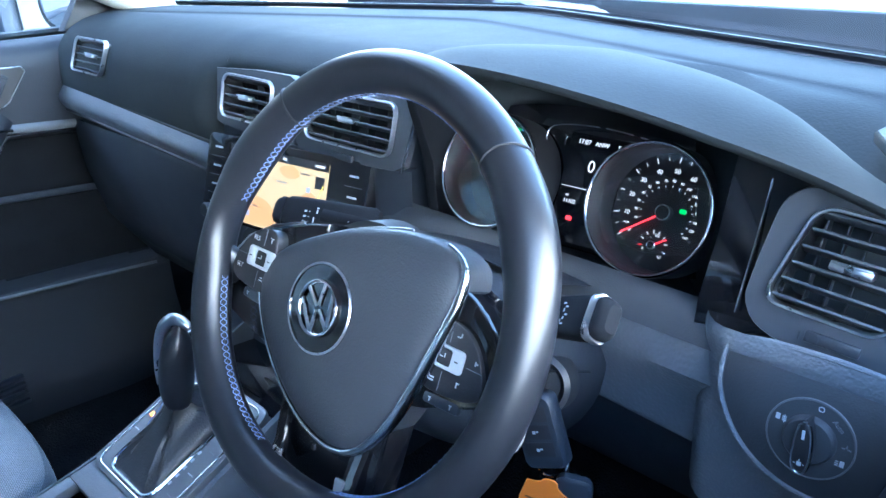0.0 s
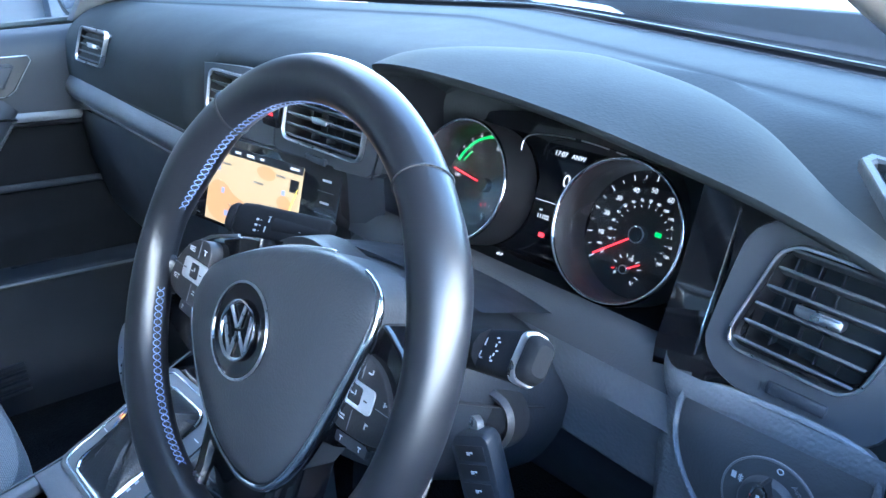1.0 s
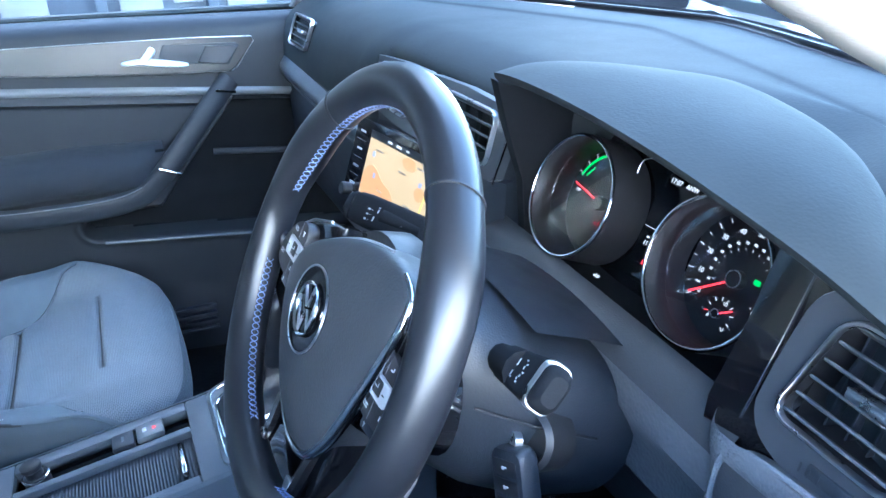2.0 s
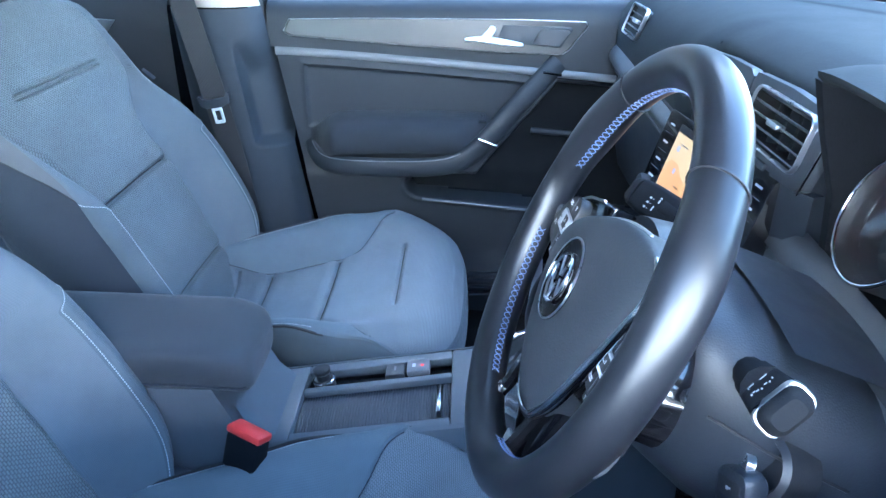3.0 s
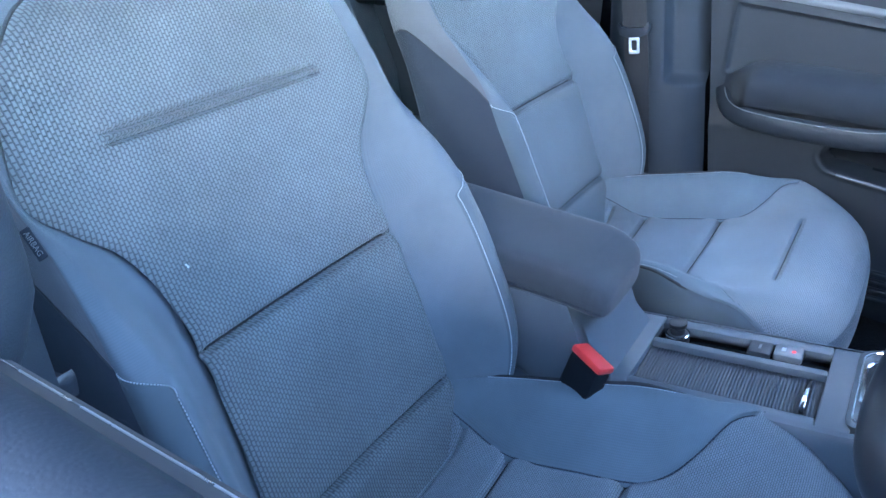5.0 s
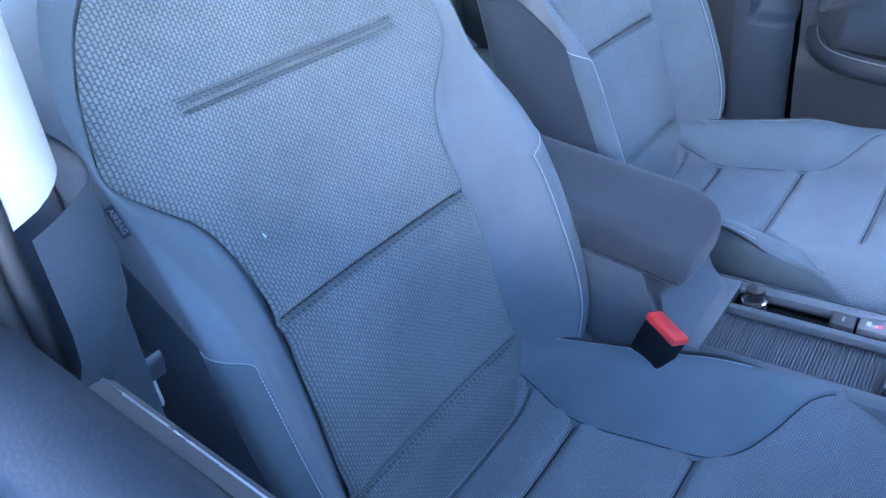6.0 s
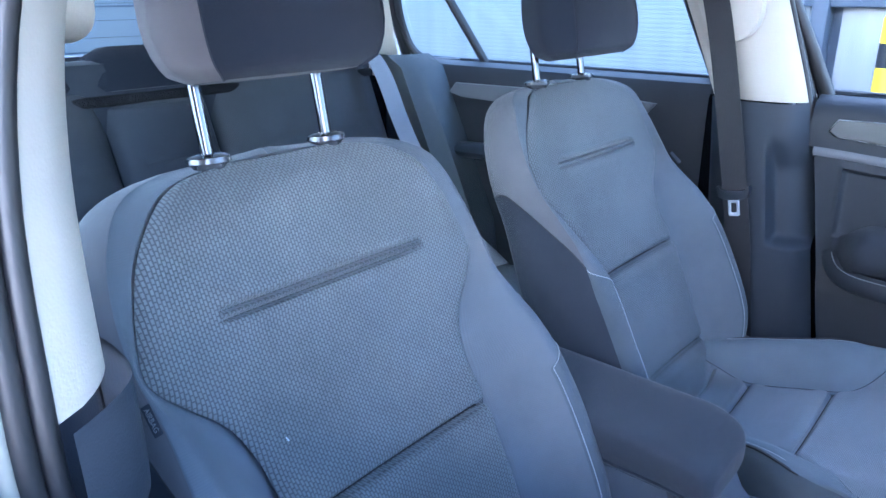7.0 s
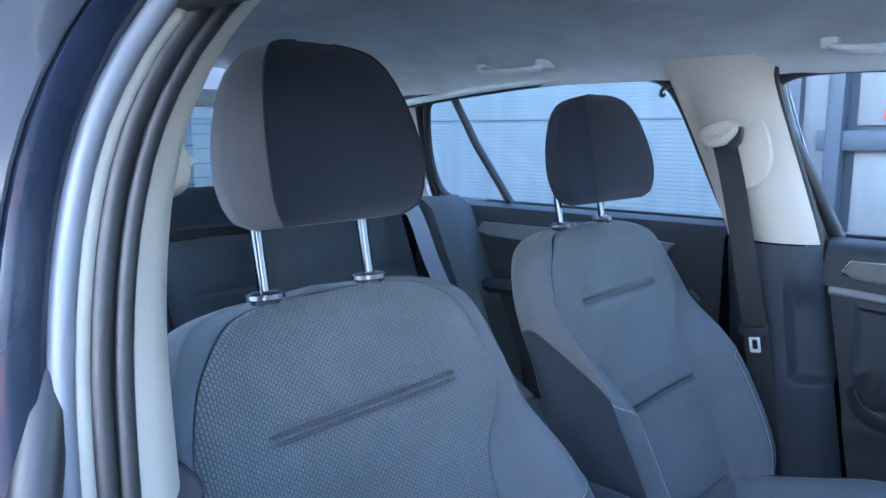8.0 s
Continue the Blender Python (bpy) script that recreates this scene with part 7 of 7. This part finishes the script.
# gear selector plate, sloping up to the stack
sg = math.atan(0.40)
G0 = frame_of((0.020, 0.012, deck(0.012) + 0.001), (1, 0, 0), (0, math.cos(sg), math.sin(sg)))
gear = thing("gear_lever", "automatic gear lever with black leather gaiter and blue stitching", "gear lever")
part("plate", plate(round_rect(0.166, 0.168, 0.016), G0 @ Matrix.Translation((0, 0.004, 0)), 0.003, 0.001, 0.012), M_STRIP, con, "satin grey selector plate")
part("plate_edge", tube([G0 @ Vector((p.x, p.y + 0.004, 0.003)) for p in round_rect(0.150, 0.156, 0.014)], 0.0013, 6, closed=True), M_CHROME, con, "chrome line")
part("gaiter_frame", tube([G0 @ Vector((p.x - 0.004, p.y, 0.004)) for p in round_rect(0.094, 0.138, 0.016)], 0.0028, 8, closed=True), M_CHROME, gear, "chrome gaiter frame")
secs = []
top_c = G0.inverted() @ Vector((0.017, 0.022, 0.628))
for k, j in ((0.0, 1.0), (0.08, 0.98), (0.22, 0.84), (0.4, 0.62), (0.6, 0.42), (0.8, 0.29), (1.0, 0.24)):
    c = Vector((-0.004, 0, 0.003)).lerp(top_c, k)
    ring_ = []
    for i, p in enumerate(round_rect(0.090, 0.134, 0.015)):
        w = 1 + 0.09 * math.sin(i * 2.1 + k * 9) * math.sin(math.pi * k)
        ring_.append(G0 @ Vector((c.x + p.x * j * w, c.y + p.y * j * w * (1 - 0.25 * k), c.z + 0.004 * math.sin(i * 1.7 + 6 * k) * math.sin(math.pi * k))))
    secs.append(ring_)
part("gaiter", loft(secs), M_GAITER, gear, "creased black leather gaiter")
for off in (0, 1):
    line = smooth_line([secs[j][11 + 2 * off] + Vector((-0.0012, -0.0012, 0.0016)) for j in range(len(secs))], turns=3)
    part("stitching", join(*[tube([line[i], line[i].lerp(line[i + 1], 0.7)], 0.0009, 4) for i in range(len(line) - 1)]), M_BLUE, gear, "blue stitching")
kb = [Vector((0.018, 0.022, 0.622)), Vector((0.019, 0.024, 0.645)), Vector((0.021, 0.030, 0.682)), Vector((0.024, 0.036, 0.712)), Vector((0.026, 0.040, 0.726))]
part("knob", tube(smooth_line(kb, turns=2), [0.013, 0.0145, 0.016, 0.0175, 0.019, 0.020, 0.0205, 0.0205, 0.020, 0.019, 0.017, 0.015, 0.012, 0.008, 0.006, 0.005, 0.004], 16), M_LEATHER, gear, "black leather knob")
part("knob_trim", tube(smooth_line([(0.001, 0.014, 0.648), (0.001, 0.018, 0.680), (0.004, 0.026, 0.714), (0.014, 0.034, 0.731), (0.028, 0.040, 0.733), (0.040, 0.044, 0.724)], turns=2), [0.004, 0.006, 0.0075, 0.008, 0.0075, 0.006, 0.004], 10), M_SATIN, gear, "satin silver knob trim")
for xx, nm in ((-0.066, "left"), (0.062, "right")):
    for k, yy in enumerate((-0.05, -0.02, 0.012, 0.044)):
        part("plate_mark", bars([(xx, yy, 0.010, 0.0014)], G0 @ Matrix.Translation((0, 0, 0.0031))), M_WHITE if k % 2 else M_GREY_PRINT, con)
part("selector_mark", each_bar([(0.047, -0.040 + 0.011 * k, 0.004, 0.005) for k in range(5)], G0 @ Matrix.Translation((0, 0, 0.0031))), M_WHITE, con)
part("selector_lamp", bars([(-0.066, 0.004, 0.007, 0.006)], G0 @ Matrix.Translation((0, 0, 0.0033))), L_AMBER, con, "amber lit symbol")
part("storage_lid", loft([[(x, y, z) for x in (-0.075, 0.0, 0.11)] for y, z in ((0.092, 0.604), (0.13, 0.607), (0.19, 0.60))], ring=False), M_PIANO, con, "glossy black storage lid")

# armrest
arm = thing("armrest", "dark cloth padded centre armrest", "armrest")
AX = 0.045


def arm_sec(y, k):
    """k: 0..1 round the section; the pad narrows a little and rounds at the front."""
    f = max(0.0, (y + 0.400) / 0.062)
    end = max(0.0, (y + 0.352) / 0.0135)
    shut = math.sqrt(max(0.0, 1 - end * end)) if end < 1 else 0.02
    hw = 0.078 * (1 - 0.16 * f ** 2.6) * (0.75 + 0.25 * shut) * (1 if end < 1 else 0.3)
    h = 0.034 * (1 - 0.18 * f ** 2) * (0.45 + 0.55 * shut) * (1 if end < 1 else 0.3)
    zc = 0.618 + 0.03 * (-(y + 0.35)) - 0.014 * f ** 2
    q = 2 * math.pi * k
    c, s_ = math.cos(q), math.sin(q)
    e = 0.38
    hw *= 1 - 0.22 * max(0.0, -s_) ** 1.2
    return Vector((AX + hw * math.copysign(abs(c) ** e, c), y, zc + h * math.copysign(abs(s_) ** (0.34 if s_ > 0 else e), s_)))


ys = [-0.66, -0.62, -0.56, -0.50, -0.46, -0.43, -0.405, -0.39, -0.375, -0.362, -0.352, -0.345, -0.341, -0.339, -0.3385]
part("pad", loft([[arm_sec(y, k / 40) for k in range(40)] for y in ys]), M_ARM, arm, "dark cloth pad")
part("pad_seam", tube([arm_sec(y, 0.985) + Vector((0.0008, 0, 0)) for y in ys[:-3]], 0.0012, 5), M_SIDE, arm)
part("under_shell", loft([[(AX + sx * hw, y, z) for sx in (-1, 1) for _ in (0,)] + [(AX + sx * hw * 0.95, y, z - 0.05) for sx in (1, -1)] for y, hw, z in ((-0.66, 0.068, 0.60), (-0.45, 0.068, 0.592), (-0.38, 0.060, 0.586))]), M_HARD, arm, "plastic underside")
part("console_box", loft([[(x, y, z) for x, y in ((-0.045, -0.70), (0.122, -0.70), (0.122, yf), (-0.045, yf))] for yf, z in ((-0.325, 0.30), (-0.335, 0.50), (-0.365, 0.555), (-0.385, 0.60))]), M_CONSOLE, con, "rear console box under the armrest")
part("box_slope", loft([[(-0.045, y, z), (0.11, y, z)] for y, z in ((-0.322, 0.508), (-0.345, 0.53), (-0.372, 0.585))], ring=False), M_CONSOLE, con, "grey sloped front face")

# ---- belts and buckles ----
bk = thing("belt_buckle", "red-topped seat belt buckle beside the console", "seat belt buckle")
B0 = frame_of((0.146, -0.335, 0.560), (0.86, -0.42, 0.28), (0.42, 0.90, -0.10))
part("body", box((0.026, 0.050, 0.050), (0, 0, -0.033), 0.005, B0), M_MATT, bk, "black buckle body")
part("release", box((0.0260, 0.0520, 0.010), (0, 0, -0.004), 0.003, B0), M_RED, bk, "red release button")


def front_belt(s, ox, oz):
    b = thing("seat_belt", "black webbing seat belt hanging on the centre pillar", "seat belt", "front seat belts")
    pts = [(s * 0.600, -0.668, 1.165), (s * 0.618, -0.650, 1.08), (s * 0.628, -0.625, 0.95), (s * 0.630, -0.592, 0.79), (s * 0.632, -0.565, 0.64), (s * 0.640, -0.535, 0.40)]
    pts = smooth_line([(p[0] + ox, p[1], p[2] + oz) for p in pts], turns=2)
    part("webbing", ribbon(pts, (0.12 * s, 1, 0.18), 0.047), M_BELT, b, "black webbing")
    t0 = frame_of((s * 0.621 + ox, -0.588, 0.772 + oz), (0, 0.98, 0.16), (0, -0.2, 0.98)) if s < 0 else frame_of((s * 0.621 + ox, -0.588, 0.772 + oz), (0, -0.98, -0.16), (0, -0.2, 0.98))
    part("tongue_grip", plate(smooth_line([Vector(p) for p in ((-0.034, 0.012), (-0.030, 0.020), (-0.024, 0.008), (0.024, 0.008), (0.030, 0.020), (0.034, 0.012), (0.026, -0.010), (-0.026, -0.010))], True, 1), t0, 0.008, 0.002, 0.006), M_HARD, b, "grey plastic tongue grip")
    part("tongue", frame_ring(round_rect(0.022, 0.034, 0.004, 3), round_rect(0.011, 0.020, 0.002, 3), t0 @ Matrix.Translation((0, -0.026, 0.002)), 0.003), M_SATIN_PALE, b, "steel tongue")
    hm_ = frame_of((s * 0.594 + ox, -0.668, 1.165 + oz), (0, 1, 0.28), (0, -0.28, 1)) if s < 0 else frame_of((s * 0.594 + ox, -0.668, 1.165 + oz), (0, -1, -0.28), (0, -0.28, 1))
    part("guide", plate(smooth_line([Vector(p) for p in ((-0.038, -0.010), (-0.040, 0.024), (-0.020, 0.034), (0.022, 0.034), (0.042, 0.016), (0.030, -0.004), (0.0, -0.016))], True, 2), hm_, 0.020, 0.006, 0.015), M_CREAM, b, "pale belt guide cover")
    part("guide_step", tube([hm_ @ Vector(p) for p in ((-0.036, 0.010, 0.019), (0.0, 0.004, 0.021), (0.034, 0.018, 0.018))], 0.004, 8), M_CREAM, b)
    part("guide_slot", plate(smooth_line([Vector(p) for p in ((0.008, -0.028), (0.034, -0.020), (0.044, 0.010), (0.034, 0.018), (0.014, -0.004))], True, 2), hm_, 0.006, 0.001, 0.01), M_DARK, b, "dark belt slot")
    return b


front_belt(-1, 0.0, 0.0)
front_belt(1, 0.020, -0.03)
part("slide_plate", plate(smooth_line([Vector(p) for p in ((-0.055, 0.05), (0.05, 0.055), (0.072, 0.02), (0.06, -0.07), (0.0, -0.10), (-0.05, -0.04))], True, 2), frame_of((-0.627, -0.655, 1.15), (0, 1, 0.28), (0, -0.28, 1)), 0.004, 0.002, 0.02), M_CREAM, bpy.data.objects["b_pillar"], "pale belt slider cover")

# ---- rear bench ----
# ribbed seat cloth again, darkened for the shade over the rear row
M_REAR = knit("ribbed_rear_cloth_shaded", (0.060, 0.066, 0.075), 0.0048, 0.0028, 0.8)
bench = thing("rear_bench", "grey ribbed cloth rear bench seat", "rear seat")


def RB(u, v, w):
    return Vector((u, -1.355 - 0.36 * v + 0.93 * w, 0.46 + 0.93 * v + 0.36 * w))


def rear_panel(x0, x1, z1, bow):
    def f(a, v):
        u = x0 + (x1 - x0) * (a + 1) / 2
        e = max(abs(a) ** 8, max(0, (v - z1 + 0.03) / 0.03) ** 2)
        w = bow * (1 - a * a) - 0.030 * e - 0.006 * math.exp(-((v - 0.40) / 0.005) ** 2) * (1 if abs(a) < 0.7 else 0) - 0.006 * math.exp(-((v - 0.22) / 0.006) ** 2)
        return RB(u, v, w)
    return f


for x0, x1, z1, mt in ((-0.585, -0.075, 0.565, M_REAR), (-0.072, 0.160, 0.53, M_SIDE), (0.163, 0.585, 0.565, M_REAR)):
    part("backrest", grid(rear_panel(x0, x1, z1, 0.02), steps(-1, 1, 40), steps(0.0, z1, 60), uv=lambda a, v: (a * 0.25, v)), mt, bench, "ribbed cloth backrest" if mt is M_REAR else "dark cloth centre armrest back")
part("backrest_rear", box((1.16, 0.06, 0.60), (0, -1.585, 0.73), 0.02), M_SIDE, bench)
part("cushion", loft([[(x, y, z) for y, z in ((-1.38, 0.44), (-1.30, 0.49), (-1.05, 0.51), (-0.90, 0.50), (-0.86, 0.46), (-0.87, 0.30))] for x in steps(-0.60, 0.60, 12)], ring=False), M_SKIRT, bench, "cloth bench cushion")
for xc in (-0.33, 0.05, 0.33):
    h = part("headrest", loft([[RB(xc + p.x * k, 0.550 + q, -0.03 + p.y * j) for p in round_rect(0.25, 0.085, 0.035, 5)] for q, k, j in ((0.0, 0.88, 0.8), (0.012, 1.0, 1.0), (0.05, 1.0, 1.0), (0.078, 0.92, 0.8), (0.092, 0.70, 0.5))]), M_HEADREST, bench, "low dark rear headrest")
for s in (-1, 1):
    rb = thing("rear_seat_belt", "blue-grey rear seat belt over the bench side", "seat belt", "rear seat belts")
    pts = smooth_line([(s * 0.545, -1.56, 1.02), (s * 0.525, -1.47, 0.985), (s * 0.52, -1.38, 0.80), (s * 0.535, -1.25, 0.62), (s * 0.55, -1.10, 0.52)], turns=2)
    part("webbing", ribbon(pts, (1, 0.25 * s, 0), 0.050), M_BELT_REAR, rb)
    side = thing("seat_side_trim", "padded grey side trim of the rear bench", "side trim", "rear bench side trims")
    part("pad", loft([[(s * x, y + dy, z) for x, dy in ((0.60, -0.02), (0.585, 0.045), (0.62, 0.085), (0.70, 0.09))] for y, z in ((-1.55, 1.0), (-1.50, 0.97), (-1.42, 0.80), (-1.32, 0.58), (-1.30, 0.45))], ring=False), M_SKIRT, side)

# airbag tags on the seats' outer bolsters
for ob, P, s in ((driver_seat, PD, 1), (passenger_seat, PP, -1)):
    o = P(s * 0.240, 0.408, 0.022)
    tm_ = frame_of(o, tuple(P(s * 0.242, 0.378, 0.035) - o), tuple(P(-s * 0.5, 0, 0.5) - P(0, 0, 0)) if s > 0 else tuple(P(s * -0.5, 0, -0.5) - P(0, 0, 0)))
    tg = part("airbag_tag", box((0.028, 0.008, 0.002), (0.0, 0.0, 0.0), 0.0009, tm_ @ Matrix.Translation((0, 0, 0.003))), M_SIDE, ob, "dark woven airbag tag")
    lettering("airbag_text", "AIRBAG", 0.0062, tm_ @ Matrix.Translation((0, 0, 0.0042)), M_STRIP, tg)
lint = tagged(part("lint_speck", tube([PD(0.121, 0.335, 0.0045), PD(0.1225, 0.339, 0.0045)], 0.0009, 5), M_WHITE_THREAD), "tiny white lint speck on the seat cloth", "lint")

# ---- outside ----
def tarmac():
    m, t, b = _tree("tarmac")
    co = _coord(t)
    t.links.new(_ramp(t, _noise(t, co, 1.2, 6.0), [(0.3, (0.062, 0.062, 0.061)), (0.7, (0.095, 0.093, 0.090))]), b.inputs["Base Color"])
    b.inputs["Roughness"].default_value = 0.9
    _bump(t, b, _noise(t, co, 160.0, 4.0), 0.6, 0.004)
    return m


def cladding(name, col):
    """Ribbed sheet cladding with faint streaks."""
    m, t, b = _tree(name)
    co = _coord(t)
    streak = _noise(t, _coord(t, False, (0.4, 3.0, 0.25)), 2.0, 4.0)
    t.links.new(_ramp(t, streak, [(0.3, tuple(c * 0.88 for c in col)), (0.7, tuple(c * 1.08 for c in col))]), b.inputs["Base Color"])
    b.inputs["Roughness"].default_value = 0.5
    return m


M_CLAD = cladding("blue_grey_cladding", (0.165, 0.175, 0.185))
M_CLAD_DARK = cladding("dark_blue_frame_paint", (0.050, 0.062, 0.082))
M_PALE = cladding("pale_render", (0.51, 0.58, 0.65))
M_PANEL = cladding("white_door_panel", (0.17, 0.172, 0.17))
M_CONCRETE = plastic("pale_concrete", (0.32, 0.31, 0.29), 0.9, 60.0, 0.4, 0.2, 0.2, 0.004)
ground = tagged(part("ground", grid(lambda x, y: (x, y, 0.0), [-400, -60, -20, -8, 0, 8, 20, 60, 400], [-400, -60, -20, -8, 0, 8, 20, 60, 400]), tarmac()), "pale grey tarmac yard around the car", "ground", kind="structure")

hall = thing("industrial_building", "blue-grey clad industrial building beside the car", "building", kind="structure")
part("wall", box((0.3, 24.0, 4.2), (-4.25, -9.0, 2.1), 0.01), M_CLAD, hall, "clad wall")
zz = []
for k in range(125):
    z = 0.35 + 0.03 * k
    zz.append(z)
bm = join(*[loft([[(-4.10 + 0.0, y, z), (-4.099, y, z + 0.005), (-4.099, y, z + 0.015), (-4.10, y, z + 0.024)] for y in (-20.0, -1.62)], ring=False) for z in zz])
tagged(part("cladding_ribs", bm, M_CLAD, hall, "fine horizontal ribs"), kind="stuff")
for z in (0.30, 1.27, 2.27, 3.27):
    part("panel_joint", box((0.016, 18.4, 0.012), (-4.095, -10.8, z), 0), M_CLAD_DARK, hall)
part("plinth", box((0.08, 19.0, 0.30), (-4.08, -11.0, 0.15), 0.01), M_CLAD_DARK, hall)
part("parapet", box((0.4, 24.2, 0.12), (-4.25, -9.0, 4.25), 0.02), M_CLAD_DARK, hall, "dark roof edge")
# entrance with dark frames, white panels and a small red call point
part("frame_post", box((0.10, 0.10, 4.0), (-4.05, -1.56, 2.0), 0.01), M_CLAD_DARK, hall)
part("frame_post", box((0.16, 0.09, 4.0), (-4.03, -1.30, 2.0), 0.01), M_CLAD_DARK, hall)
part("frame_infill", box((0.03, 3.2, 3.9), (-4.105, 0.33, 2.0), 0.004), M_CLAD_DARK, hall, "dark blue frame infill")
part("frame_rail", box((0.12, 3.4, 0.12), (-4.04, 0.3, 1.13), 0.01), M_CLAD_DARK, hall)
part("frame_rail", box((0.12, 3.4, 0.14), (-4.04, 0.3, 0.40), 0.01), M_CLAD_DARK, hall)
for k in range(6):
    y = -1.08 + 0.62 * k
    for z, h in ((0.77, 0.60), (1.90, 1.36)):
        part("white_panel", box((0.03, 0.24, h), (-4.075, y, z), 0.004), M_PANEL, hall, "white glazed panel")
        for j in range(int(h / 0.05)):
            if k % 2 == 0:
                part("blind_slat", box((0.01, 0.17, 0.018), (-4.07, y + 0.27, z - h / 2 + 0.03 + 0.05 * j), 0.002), M_CLAD, hall)
    part("frame_post", box((0.13, 0.06, 3.4), (-4.035, y + 0.40, 1.9), 0.006), M_CLAD_DARK, hall)
part("call_point", box((0.03, 0.055, 0.055), (-4.05, -1.03, 1.28), 0.006), M_RED, hall, "small red call point")
boll = thing("bollard", "yellow and black striped steel bollard", "bollard")
M_YELLOW = plastic("yellow_paint", (0.85, 0.55, 0.02), 0.4, 200.0, 0.05, 0.08)
for k in range(9):
    part("stripe", lathe([(0.06, 0.115 * k), (0.06, 0.115 * (k + 1) - 0.001)], Matrix.Translation((-3.35, -0.80, 0)), 24), M_YELLOW if k % 2 == 0 else M_DARK, boll, "yellow band" if k % 2 == 0 else "black band")
part("cap", lathe([(0.06, 1.034), (0.05, 1.06), (0.0, 1.07)], Matrix.Translation((-3.35, -0.80, 0)), 24), M_YELLOW, boll)

back = thing("rear_building", "pale blue-grey clad building behind the car", "building", kind="structure")
part("wall", box((16.0, 0.3, 5.0), (2.0, -9.0, 2.5), 0.01), M_CLAD, back)
for z in (0.5, 1.0, 1.5, 2.0, 2.5):
    part("panel_joint", box((15.0, 0.02, 0.02), (2.0, -8.84, z), 0), M_CLAD_DARK, back)
sunny = thing("opposite_building", "pale sunlit rendered building across the yard", "building", kind="structure")
part("wall", box((0.3, 40.0, 5.5), (8.2, 2.0, 2.75), 0.01), M_PALE, sunny)
for k in range(9):
    w = part("window", box((0.1, 1.6, 1.2), (8.03, -14 + 4.0 * k, 3.2), 0.02), M_PIANO, sunny, "dark window")
    part("sill", box((0.2, 1.8, 0.08), (8.0, -14 + 4.0 * k, 2.56), 0.01), M_PALE, w)
part("roof_edge", box((0.5, 40.2, 0.15), (8.2, 2.0, 5.55), 0.02), M_CLAD_DARK, sunny)
kerb = tagged(part("kerb", box((0.15, 40.0, 0.14), (6.6, 2.0, 0.06), 0.02), M_CONCRETE), "pale concrete kerb across the yard", "kerb", kind="structure")
pave = tagged(part("pavement", box((1.4, 40.0, 0.12), (7.35, 2.0, 0.05), 0.01), M_CONCRETE), "pale concrete pavement before the building", "pavement", kind="structure")
front_wall = thing("yard_wall", "pale low wall and red barrier ahead of the car", "wall", kind="structure")
part("wall", box((30.0, 0.3, 2.2), (2.0, 14.0, 1.1), 0.02), M_CLAD, front_wall)
part("barrier", [box((1.4, 0.12, 0.3), (2.2 + 1.7 * k, 8.0, 0.75), 0.02) for k in range(4)], M_RED, front_wall, "red plastic barrier rail")
part("barrier_post", [box((0.08, 0.2, 0.9), (1.5 + 1.7 * k, 8.0, 0.45), 0.01) for k in range(5)], M_CONCRETE, front_wall)
